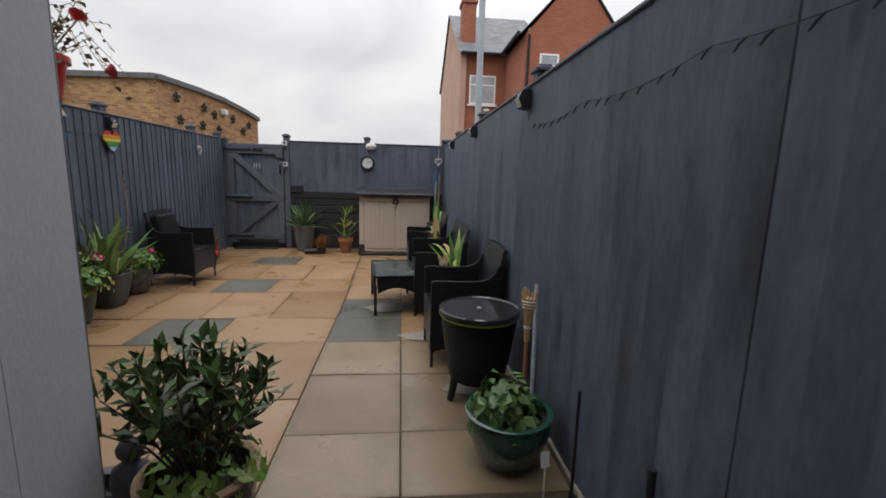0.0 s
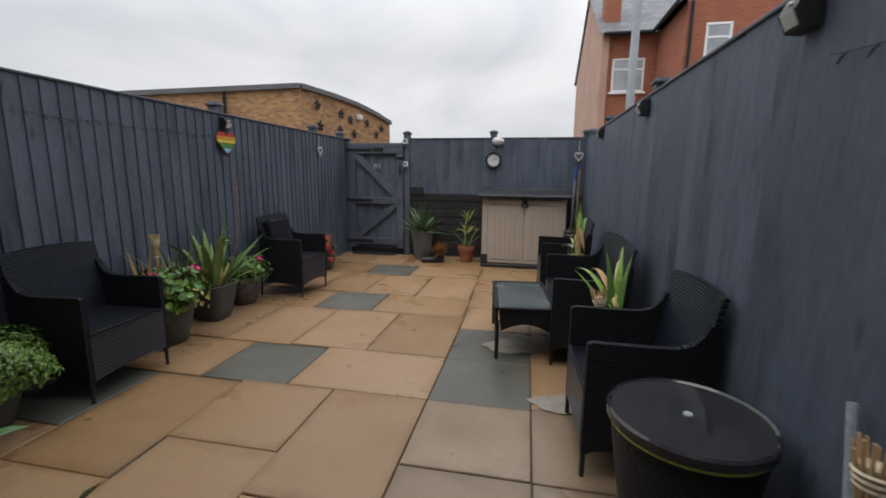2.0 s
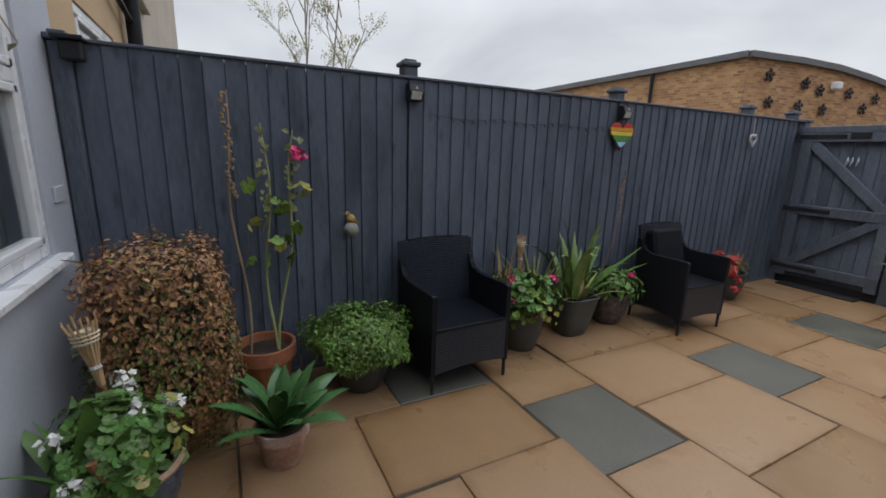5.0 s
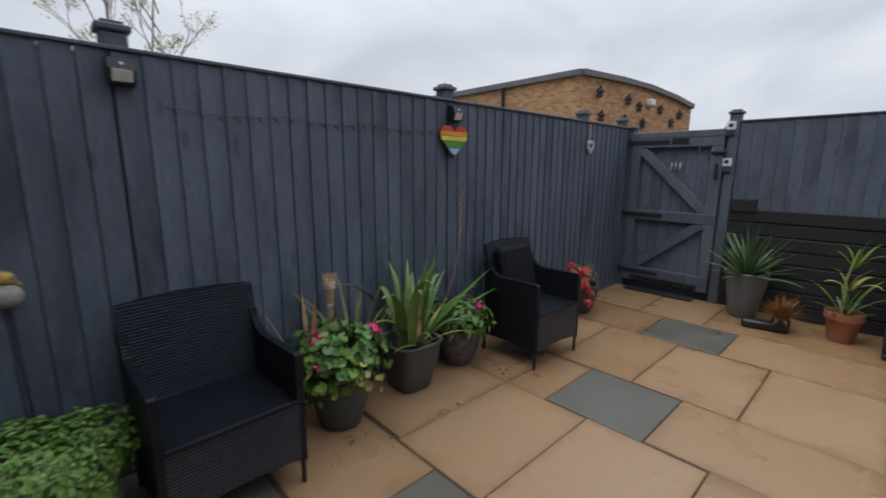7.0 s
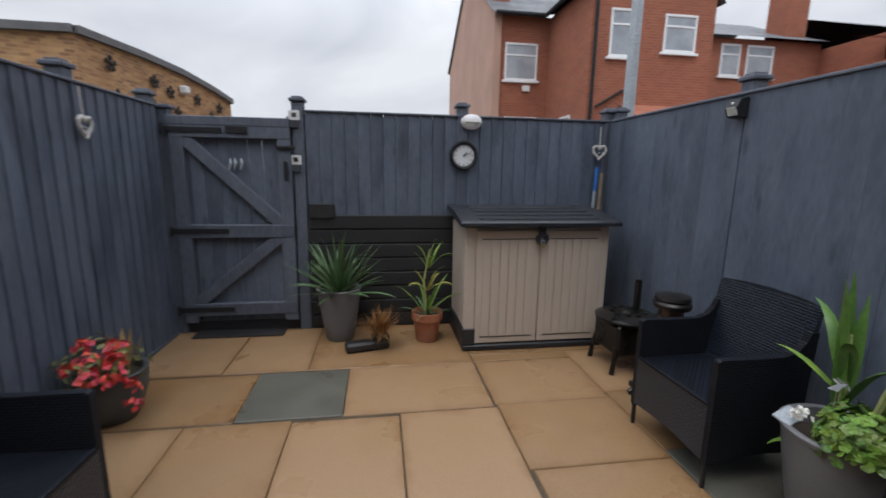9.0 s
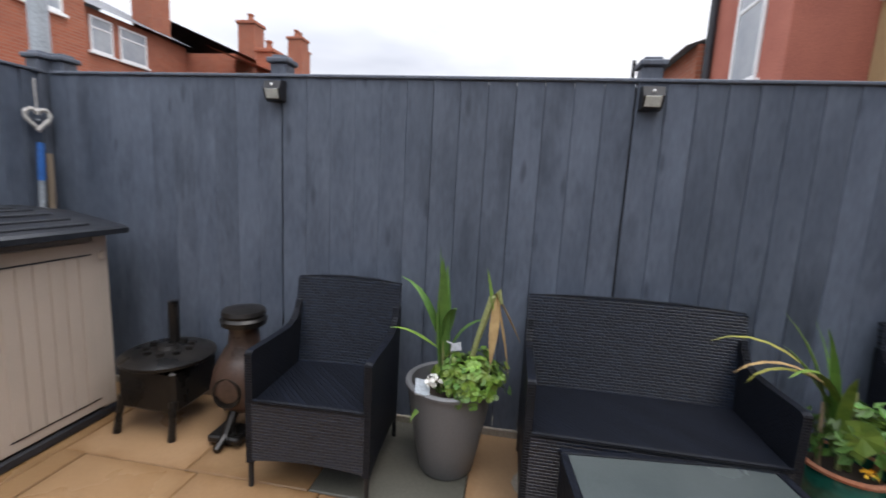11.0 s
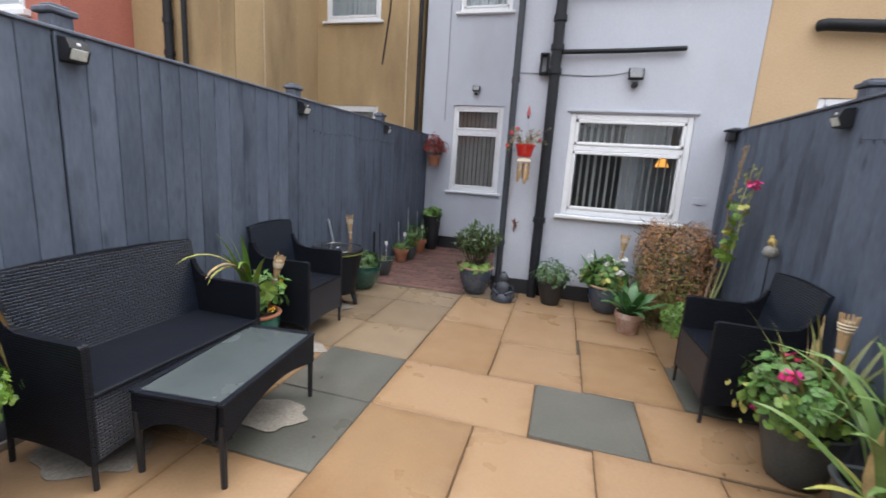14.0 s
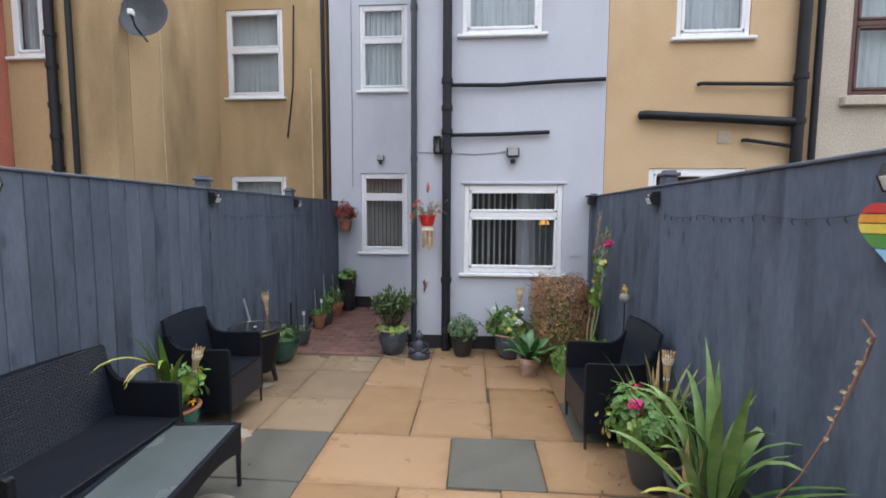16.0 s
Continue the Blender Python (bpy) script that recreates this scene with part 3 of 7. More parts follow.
# ---- gate ----
gate = thing("garden_gate", "dark grey boarded timber gate with Z bracing, closed", "gate", pose(-1.97, BY, 0))
GW = 0.96
for i in range(8):
    part("gate_board", Geo().bbox(0.01 + i * 0.118, 0.01 + i * 0.118 + 0.114, 0.0, 0.02, 0.10, 1.80, 0.004), FENCE, gate)
for z in (0.16, 0.86, 1.70):
    part("ledge", Geo().bbox(0.0, GW, -0.052, 0.0, z, z + 0.115, 0.006), POSTM, gate)
part("kick_board", Geo().box(0.0, GW, 0.004, 0.03, 0.0, 0.10), DARKWOOD, gate)
part("top_rail", Geo().bbox(0.0, GW, -0.056, 0.02, 1.80, 1.875, 0.006), POSTM, gate)
for x in (0.0, GW - 0.11):
    part("stile", Geo().bbox(x, x + 0.11, -0.049, 0.0, 0.10, 1.80, 0.006), POSTM, gate)
for (xa, za, xb, zb) in ((0.12, 0.28, 0.86, 0.88), (0.10, 1.70, 0.86, 0.97)):
    d = Vector((xb - xa, 0, zb - za))
    ang = math.degrees(math.atan2(d.z, d.x))
    part("brace", Geo().bbox(0, d.length, -0.046, 0.0, -0.05, 0.05, 0.006), POSTM, gate, m=pose(xa, 0, za, 0, -ang, 0))
for z in (0.20, 0.90, 1.74):
    g = Geo().bbox(-0.03, 0.42, -0.060, -0.052, z, z + 0.045, 0.003)
    g.tube([(-0.035, -0.06, z - 0.02), (-0.035, -0.06, z + 0.065)], 0.012, 10)
    part("hinge", g, BLACKPL, gate, "black iron T hinge")
part("latch", Geo().bbox(0.85, 1.0, -0.07, -0.049, 1.62, 1.65, 0.004), BLACKPL, gate, "black iron latch")
part("pull_handle", Geo().bbox(0.90, 0.93, -0.075, -0.049, 1.36, 1.52, 0.004), BLACKPL, gate, "black iron pull handle")
part("bolt", Geo().bbox(0.45, 0.62, -0.064, -0.05, 1.74, 1.80, 0.004), BLACKPL, gate, "black iron bolt")
g = Geo()
for dx, r in ((0.46, 0.025), (0.50, 0.02), (0.55, 0.022)):
    g.tube([(dx, -0.03, 1.54), (dx + 0.005, -0.036, 1.50), (dx - 0.01, -0.036, 1.44)], [0.004, r * 0.5, 0.003], 6)
part("hanging_hooks", g, GALV, gate, "small hanging metal hooks")
whole("door_mat", Geo().bbox(-1.88, -1.12, BY - 0.18, BY - 0.01, 0.003, 0.02, 0.005), DARKWOOD, "black rubber strip mat below the gate", "mat")
gp = thing("gate_post", "painted timber gate post", "post", pose(-2.0, BY + 0.03, 0))
part("shaft", Geo().bbox(-0.06, 0.03, -0.05, 0.05, -0.05, 1.93, 0.008), POSTM, gp)
part("cap", Geo().bbox(-0.08, 0.05, -0.07, 0.07, 1.93, 1.96, 0.006), POSTM, gp)
WHITE = mat("white_plastic", (0.72, 0.73, 0.74), (0.66, 0.67, 0.68), rough=0.35, fine=60, bump=0.02, fine_amount=0.03)
INK = mat("black_ink", (0.015, 0.015, 0.017), rough=0.6, fine=60, bump=0)
for z in (1.53, 1.90):
    sg = thing("gate_sign", "small white plastic sensor plate with a dark mark", "sign", pose(-0.975, BY - 0.022, z), group="plates on the gate post")
    part("plate", Geo().bbox(-0.045, 0.045, -0.012, 0.0, -0.035, 0.045, 0.008), WHITE, sg)
    part("mark", Geo().bbox(-0.02, 0.02, -0.0145, -0.0122, -0.012, 0.025, 0.001), INK, sg, "plain dark mark")
    part("bracket", Geo().bbox(-0.035, 0.035, -0.02, 0.0, -0.10, -0.04, 0.006), GREYPIPE, sg, "grey bracket")


# ---- houses ----
def window(name, x0, x1, z0, z1, y, label, transom=0.3, frame_m=UPVC, slats=0, slat_m=BLIND, slat_turn=65, mullion=None, sill=True, glass_m=PANE, curtain=False):
    """A casement in a wall that faces +y: outer frame, top light, panes, sill, vertical blind."""
    w = thing(name, label, "window", pose(x0, y, z0), kind="structure")
    W, H, t = x1 - x0, z1 - z0, 0.062
    g = Geo()
    for a in ((0, t, 0, H), (W - t, W, 0, H), (t, W - t, 0, t), (t, W - t, H - t, H)):
        g.bbox(a[0], a[1], -0.075, -0.012, a[2], a[3], 0.008)
    zt = H * (1 - transom)
    if transom:
        g.bbox(t, W - t, -0.072, -0.010, zt - t / 2, zt + t / 2, 0.008)
    if mullion:
        g.bbox(W * mullion - t / 2, W * mullion + t / 2, -0.072, -0.010, t, H - t, 0.008)
    part("window_frame", g, frame_m, w)
    spans = [(t, zt - t / 2), (zt + t / 2, H - t)] if transom else [(t, H - t)]
    for za, zb in spans:
        sash = Geo()
        for a in ((t, t + 0.035, za, zb), (W - t - 0.035, W - t, za, zb), (t, W - t, za, za + 0.035), (t, W - t, zb - 0.035, zb)):
            sash.bbox(a[0], a[1], -0.065, -0.004, a[2], a[3], 0.006)
        part("sash", sash, frame_m, w)
        p = part("pane", Geo().box(t, W - t, -0.040, -0.034, za, zb), glass_m, w)
        p.visible_shadow = False
    if sill:
        part("window_sill", Geo().bbox(-0.06, W + 0.06, -0.05, 0.055, -0.045, -0.004, 0.01), frame_m, w)
    for i in range(slats):
        c = t + (i + 0.5) * (W - 2 * t) / slats
        part("blind_slat", Geo().box(-0.043, 0.043, -0.0015, 0.0015, 0.05, H - t), slat_m, w, m=pose(c, -0.17, 0, 0, 0, slat_turn + ((i * 37) % 11 - 5)))
    # pale sheet: net curtain that also stands in for sky reflected in the glass
    if curtain:
        cg = Geo()
        vs = []
        for i in range(41):
            cxx = t + (W - 2 * t) * i / 40
            off = 0.018 * math.sin(i * 1.3) + 0.008 * math.sin(i * 2.9)
            vs += [(cxx, -0.13 + off, 0.05), (cxx, -0.13 + off * 0.6, H - 0.05)]
        cg.add(vs, [(2 * i, 2 * i + 2, 2 * i + 3, 2 * i + 1) for i in range(40)])
        part("curtain", cg, NET, w, "net curtain, pale to stand for sky reflection", smooth=True)
    return w


# curtain fabric, its pale grey-blue partly painted sky reflection
NET = mat("sky_pale_net_curtain", (0.50, 0.53, 0.56), (0.42, 0.45, 0.48), rough=0.85, scale=3, fine=120, bump=0.05)
FZ = 6.2
ext_holes = [(-1.672, -0.46, 0.985, 2.076), (-1.378, -0.419, 3.885, 5.03)]
house = thing("house", "pale grey painted two-storey rear extension with black pipes", "house", kind="structure")
g = wall_boxes(Geo(), PX + 0.004, CX, -0.1, FZ, HY - 0.25, HY, ext_holes)
part("wall", g, GREYWALL, house)
part("wall", Geo().box(CX - 0.25, CX, RY, HY - 0.252, -0.1, FZ), GREYWALL, house)
rec_holes = [(0.62, 1.47, 1.03, 2.45), (0.62, 1.47, 3.90, 5.36)]
part("wall", wall_boxes(Geo(), CX, 2.02, -0.1, FZ + 0.6, RY - 0.25, RY - 0.003, rec_holes), GREYWALL, house)
part("wall", Geo().box(PX + 0.004, PX + 0.25, -6, HY - 0.252, -0.1, FZ), GREYWALL, house)
part("roof", Geo().prism([(PX - 0.1, FZ), (CX + 0.2, FZ), (CX + 0.2, FZ + 0.12), (PX - 0.1, FZ + 1.2)], -6, HY + 0.2, "y"), ROOFSLATE, house)
part("plinth", Geo().bbox(PX + 0.01, CX + 0.012, HY - 0.01, HY + 0.014, -0.02, 0.17, 0.004), PLINTH, house, "black painted plinth band")
part("plinth", Geo().bbox(CX - 0.01, CX + 0.014, RY, HY - 0.012, -0.02, 0.17, 0.004), PLINTH, house, "black painted plinth band")
part("plinth", Geo().bbox(CX + 0.02, RX, RY - 0.01, RY + 0.014, -0.02, 0.20, 0.004), PLINTH, house, "black painted plinth band")
part("lintel", Geo().bbox(-1.71, -0.42, HY - 0.005, HY + 0.02, 2.091, 2.121, 0.004), GREYWALL, house)
# arched heads over the recess windows
for z in (2.45, 5.36):
    arch = [(0.60, z)] + [(1.045 + 0.445 * math.cos(a), z + 0.075 * math.sin(a)) for a in [math.pi - i * math.pi / 10 for i in range(11)]] + [(1.49, z)]
    part("lintel", Geo().prism(list(reversed(arch)), RY - 0.02, RY + 0.012, "y"), GREYWALL, house)
window("window_1", -1.672, -0.46, 0.985, 2.076, HY, "white casement window with half-open vertical blinds", 0.33, slats=15, slat_turn=72)
window("window_2", -1.378, -0.419, 3.885, 5.03, HY, "white upstairs casement window", 0, slats=0, curtain=True)
window("window_3", 0.62, 1.47, 1.03, 2.45, RY, "white tall window with closed pinkish vertical blinds", 0.3, slats=10, slat_m=PINKBLIND, slat_turn=58)
window("window_4", 0.62, 1.47, 3.90, 5.36, RY, "white upstairs tall window in the recess", 0.4, curtain=True)
for k, (x0, x1, y0, y1, z0, z1) in enumerate(((PX + 0.26, CX - 0.26, -5.8, -5.7, -0.1, FZ), (PX + 0.26, CX - 0.26, -5.7, HY - 0.26, 2.75, 2.85), (PX + 0.26, CX - 0.26, -5.7, HY - 0.26, -0.1, -0.05),
                                              (CX, 2.02, -3.4, -3.3, -0.1, FZ), (CX, 2.02, -3.3, RY - 0.26, 2.75, 2.85), (CX, 2.02, -3.3, RY - 0.26, -0.1, -0.05), (CX - 0.1, CX, -3.4, RY - 0.26, -0.1, FZ), (2.02, 2.1, -3.4, RY - 0.26, -0.1, FZ), (CX, 2.02, -3.4, RY - 0.26, FZ, FZ + 0.1))):
    part("inner_wall", Geo().box(x0, x1, y0, y1, z0, z1), DARKROOM, house)


GLOW = mat("lit_warm_shade", (0.75, 0.45, 0.15), rough=0.7, bump=0)
GLOW.node_tree.nodes["Principled BSDF"].inputs["Emission Color"].default_value = (1.0, 0.42, 0.08, 1)
GLOW.node_tree.nodes["Principled BSDF"].inputs["Emission Strength"].default_value = 0.7
pend = thing("pendant_lamp", "lit amber pendant lamp hanging inside the grey house", "lamp", pose(-1.56, 1.5, 1.58))
part("shade", Geo().lathe([(0.03, 0.11), (0.07, 0.02), (0.08, 0.0), (0.07, 0.0), (0.025, 0.10)], 20), GLOW, pend, "glowing amber shade", smooth=True)
part("cord", Geo().tube([(0, 0, 0.12), (0, 0, 1.17)], 0.004, 6), BLACKPIPE, pend)


def pipe(parent_label, pts, r, material, brackets=(), name="drain_pipe", group=""):
    p = thing(name, parent_label, "pipe", group=group)
    part("pipe_run", Geo().tube(pts, r, 14), material, p, smooth=True)
    for b in brackets:
        x, y, z = b
        part("collar", Geo().lathe([(r, -0.03), (r * 1.22, -0.03), (r * 1.22, 0.03), (r, 0.03)], 14, pose(x, y, z)), material, p)
    return p


pipe("dark grey plastic downpipe on the extension corner", [(0.165, HY + 0.05, 0.05), (0.165, HY + 0.05, FZ)], 0.036, GREYPIPE, [(0.165, HY + 0.05, z) for z in (0.6, 2.4, 4.2)])
pipe("thick black soil pipe down the grey wall", [(-0.245, HY + 0.085, 0.0), (-0.245, HY + 0.085, FZ)], 0.056, BLACKPIPE, [(-0.245, HY + 0.085, z) for z in (0.9, 2.48, 2.72, 3.0, 3.32, 4.4)])
pipe("black branch waste pipe on brackets", [(-0.27, HY + 0.07, 3.275), (-0.9, HY + 0.05, 3.27), (-1.6, HY + 0.05, 3.305), (-2.12, HY + 0.05, 3.32)], 0.024, BLACKPIPE, group="waste pipes")
pipe("black branch waste pipe on brackets", [(-0.27, HY + 0.07, 2.68), (-0.9, HY + 0.05, 2.69), (-1.48, HY + 0.05, 2.71)], 0.024, BLACKPIPE, group="waste pipes")
hop = thing("pipe_bracket", "black square cast pipe bracket on the soil pipe", "bracket", pose(-0.17, HY, 2.56))
g = Geo()
for a in ((0.0, 0.09, 0.0, 0.02), (0.0, 0.09, 0.19, 0.21), (0.07, 0.09, 0.0, 0.21), (0.0, 0.02, 0.0, 0.21)):
    g.bbox(a[0], a[1], 0.0, 0.09, a[2] - 0.1, a[3] - 0.1, 0.004)
part("bracket_frame", g, BLACKPIPE, hop)


def floodlight(x, y, z, s=1.0):
    f = thing("floodlight", "small black floodlight on the grey wall", "lamp", pose(x, y, z) @ Matrix.Diagonal((s, s, s, 1)), group="wall floodlights")
    part("housing", Geo().bbox(-0.075, 0.075, 0.05, 0.095, -0.01, 0.11, 0.012), BLACKPL, f, m=pose(0, 0, 0, 18, 0, 0))
    part("lens", Geo().bbox(-0.06, 0.06, 0.096, 0.099, 0.0, 0.10, 0.002), mat("floodlight_glass", (0.20, 0.21, 0.22), rough=0.12, bump=0), f, "pale diffuser", m=pose(0, 0, 0, 18, 0, 0))
    part("sensor", Geo().bbox(-0.03, 0.03, 0.0, 0.08, -0.06, -0.01, 0.012), BLACKPL, f)
    return f


floodlight(-1.05, HY, 2.40)
floodlight(1.10, RY, 2.66, 0.8)
GREYCABLE = mat("grey_cable", (0.30, 0.31, 0.33), rough=0.6, bump=0)
whole("cable", Geo().tube([(CX - 0.02, HY + 0.006, 2.49), (-0.19, HY + 0.008, 2.475), (-0.30, HY + 0.008, 2.47), (-0.6, HY + 0.006, 2.455), (-0.85, HY + 0.006, 2.47), (-1.0, HY + 0.006, 2.50)], 0.005, 6), GREYCABLE, "thin grey cable clipped along the wall", "cable")
whole("cable", Geo().tube([(1.62, RY + 0.006, 6.0), (1.62, RY + 0.006, 2.2)], 0.006, 6), GREYCABLE, "thin grey cable running down the recess wall", "cable")
whole("junction_box", Geo().bbox(-1.90, -1.77, HY, HY + 0.012, 1.20, 1.27, 0.004), GREYWALL, "flat painted cable cover on the wall", "box")

# ochre house beside the grey one
ochre = thing("house", "weathered ochre rendered terraced house with black drain pipes", "house", kind="structure")
o_holes = [(-3.75, -2.92, 3.79, 5.0), (-3.80, -2.68, 1.25, 2.28)]
part("wall", wall_boxes(Geo(), -4.47, PX - 0.004, -0.1, FZ, HY - 0.25, HY - 0.012, o_holes), OCHRE, ochre)
part("wall", Geo().box(-4.47, PX, -6, -5.8, -0.1, FZ), OCHRE, ochre)
part("roof", Geo().box(-4.5, PX - 0.12, -6, HY + 0.2, FZ, FZ + 0.3), ROOFSLATE, ochre)
part("inner_wall", Geo().box(-4.46, PX - 0.02, 0.2, 0.3, -0.1, FZ).box(-4.46, PX - 0.02, 0.3, HY - 0.26, 2.8, 2.9), DARKROOM, ochre)
window("window_5", -3.75, -2.92, 3.79, 5.0, HY - 0.012, "white upstairs window of the ochre house", 0, curtain=True)
window("window_6", -3.80, -2.68, 1.25, 2.28, HY - 0.012, "white double casement behind the fence", 0, mullion=0.42)
pipe("thick black soil pipe on the ochre wall", [(-4.28, HY + 0.08, 0.0), (-4.28, HY + 0.08, FZ)], 0.06, BLACKPIPE, [(-4.28, HY + 0.08, z) for z in (2.3, 2.8, 3.3)])
pipe("black downpipe at the edge of the ochre house", [(-4.46, HY + 0.06, 0.0), (-4.46, HY + 0.06, FZ)], 0.036, BLACKPIPE)
pipe("thick black waste pipe sloping across the ochre wall", [(-2.55, HY + 0.02, 2.90), (-2.58, HY + 0.07, 2.895), (-3.4, HY + 0.07, 2.85), (-4.25, HY + 0.08, 2.79)], 0.052, BLACKPIPE)
pipe("thin black waste pipe across the ochre wall", [(-3.19, HY + 0.01, 3.25), (-3.21, HY + 0.05, 3.25), (-4.25, HY + 0.07, 3.22)], 0.022, BLACKPIPE)
pipe("thin black waste pipe across the ochre wall", [(-3.72, HY + 0.01, 2.60), (-3.74, HY + 0.05, 2.60), (-4.25, HY + 0.07, 2.52)], 0.022, BLACKPIPE)
vent = thing("wall_vent", "square cream plastic air vent", "vent", pose(-3.52, HY - 0.012, 2.64))
part("frame", Geo().bbox(-0.07, 0.07, 0, 0.015, -0.07, 0.07, 0.004), BEIGE, vent)
for k in range(4):
    part("slat", Geo().bbox(-0.05, 0.05, 0.015, 0.024, -0.05 + k * 0.026, -0.034 + k * 0.026, 0.002), BEIGE, vent)

# beige house beyond
beige = thing("house", "beige rendered house with brown window frames", "house", kind="structure")
part("wall", wall_boxes(Geo(), -12, -4.48, -0.1, FZ, HY - 0.27, HY - 0.02, [(-5.9, -4.86, 3.1, 4.5)]), BEIGE, beige)
part("wall", Geo().box(-12, -11.8, -6, HY - 0.28, -0.1, FZ).box(-12, -4.48, -6, -5.8, -0.1, FZ), BEIGE, beige)
part("roof", Geo().box(-12.1, -4.52, -6, HY + 0.15, FZ, FZ + 0.3), ROOFSLATE, beige)
part("inner_wall", Geo().box(-11.7, -4.5, 0.2, 0.3, -0.1, FZ), DARKROOM, beige)
window("window_7", -5.9, -4.86, 3.1, 4.5, HY - 0.02, "brown framed window of the beige house", 0.42, frame_m=BROWNW, curtain=True)
part("stone_sill", Geo().bbox(-6.0, -4.78, HY - 0.05, HY + 0.06, 2.98, 3.09, 0.01), BEIGE, beige)

# stained ochre neighbour on the other side: recess and its own extension
nb = thing("house", "stained dark ochre rendered neighbouring house with extension", "house", kind="structure")
NX = 4.10
part("wall", wall_boxes(Geo(), 2.10, NX, -0.1, FZ + 0.6, RY - 0.25, RY - 0.02, [(2.88, 3.93, 3.82, 5.36), (2.88, 3.93, 1.1, 2.40)]), OCHRED, nb)
part("wall", Geo().box(NX, NX + 0.25, RY - 0.25, HY - 0.26, -0.1, FZ), OCHRED, nb)
part("wall", wall_boxes(Geo(), NX, 5.59, -0.1, FZ, HY - 0.25, HY, [(5.02, 5.5, 3.75, 4.9)]), OCHRED, nb)
part("roof", Geo().box(NX - 0.1, 5.58, RY - 3, HY + 0.15, FZ, FZ + 0.25), ROOFSLATE, nb)
part("inner_wall", Geo().box(2.12, 5.58, -3.0, -2.9, -0.1, FZ + 0.6).box(5.5, 5.58, -2.9, HY - 0.26, -0.1, FZ).box(2.12, NX, -2.9, RY - 0.26, 2.7, 2.8).box(2.12, NX, -2.9, RY - 0.26, FZ, FZ + 0.1), DARKROOM, nb)
window("window_8", 2.88, 3.93, 3.82, 5.36, RY - 0.02, "white upstairs window with a draped net curtain", 0.45, curtain=True)
window("window_9", 2.88, 3.93, 1.1, 2.40, RY - 0.02, "white ground floor window behind the fence", 0, curtain=True)
window("window_10", 5.02, 5.5, 3.75, 4.9, HY, "white upstairs window of the neighbouring extension", 0, curtain=True)
pipe("black downpipe in the corner of the neighbouring wall", [(2.12, RY + 0.05, 0.0), (2.12, RY + 0.05, FZ)], 0.036, BLACKPIPE)
pipe("thick black soil pipe with joints on the neighbouring extension", [(4.88, HY + 0.08, 0.0), (4.88, HY + 0.08, FZ)], 0.056, BLACKPIPE, [(4.88, HY + 0.08, z) for z in (2.3, 2.7, 3.1, 3.6, 4.0)])
pipe("black downpipe on the neighbouring extension", [(4.62, HY + 0.07, 0.0), (4.62, HY + 0.07, FZ)], 0.036, BLACKPIPE)
CREAMC = mat("cream_cable", (0.62, 0.50, 0.34), rough=0.6, bump=0)
whole("cable", Geo().tube([(2.36, RY + 0.0, 4.3), (2.355, RY + 0.0, 1.5)], 0.016, 8), CREAMC, "cream plastic pipe on the ochre recess wall", "cable")
whole("cable", Geo().tube([(NX - 0.006, 1.35, 4.6), (NX - 0.006, 1.35, 3.2), (NX - 0.006, 1.33, 1.9)], 0.009, 6), CREAMC, "cream aerial cable running down the wall", "cable")
whole("cable", Geo().tube([(2.66, RY + 0.0, 5.4), (2.70, RY + 0.0, 4.0), (2.82, RY + 0.0, 3.1)], 0.012, 6), BLACKPIPE, "dark loose cable on the stained wall", "cable")
dish = thing("satellite_dish", "dark grey satellite dish on the neighbouring extension", "dish", pose(NX - 0.26, 1.9, 4.32, 0, 0, 12))
g = Geo().lathe([(0.0, 0.0), (0.10, 0.012), (0.2, 0.045), (0.30, 0.10), (0.305, 0.10), (0.2, 0.05), (0.0, 0.006)], 28, pose(0, 0, 0, -75, 0, 0), sy=1.1)
part("reflector", g, GREYPIPE, dish, smooth=True)
part("arm", Geo().tube([(0, 0.02, -0.3), (0, 0.30, -0.22), (0, 0.38, -0.1)], 0.014, 8), GREYPIPE, dish)
part("receiver", Geo().bbox(-0.03, 0.03, 0.34, 0.42, -0.12, -0.05, 0.01), WHITE, dish)
part("wall_arm", Geo().tube([(0, -0.01, 0), (0.08, -0.16, -0.06)], 0.02, 8), GALV, dish)
# ---- rattan furniture ----
RATTAN = weave("black_rattan", (0.011, 0.016, 0.028), 0.0145, 1.0, 0.28, 0.0, 0.5)
RATTAN_FINE = weave("fine_black_rattan", (0.004, 0.0055, 0.010), 0.012, 0.7, 0.50, 1.0, 0.22)
FROSTED = mat("frosted_wet_glass", (0.065, 0.080, 0.080), (0.085, 0.10, 0.10), rough=0.22, scale=4, fine=120, bump=0.04, fine_amount=0.05, coat=0.4)


def side_panel(parent, x0, x1, d):
    prof = [(-d, 0.12), (-d, 0.635), (-d + 0.02, 0.646), (-0.02, 0.640), (0.09, 0.642), (0.15, 0.662), (0.19, 0.705), (0.21, 0.75), (d - 0.02, 0.75), (d - 0.03, 0.55), (d - 0.045, 0.135),
            (0.16, 0.145), (0.05, 0.152), (-0.08, 0.15), (-d + 0.05, 0.135), (-d + 0.026, 0.12)]
    return part("arm", Geo().prism(prof, x0, x1, "x"), RATTAN_FINE, parent)


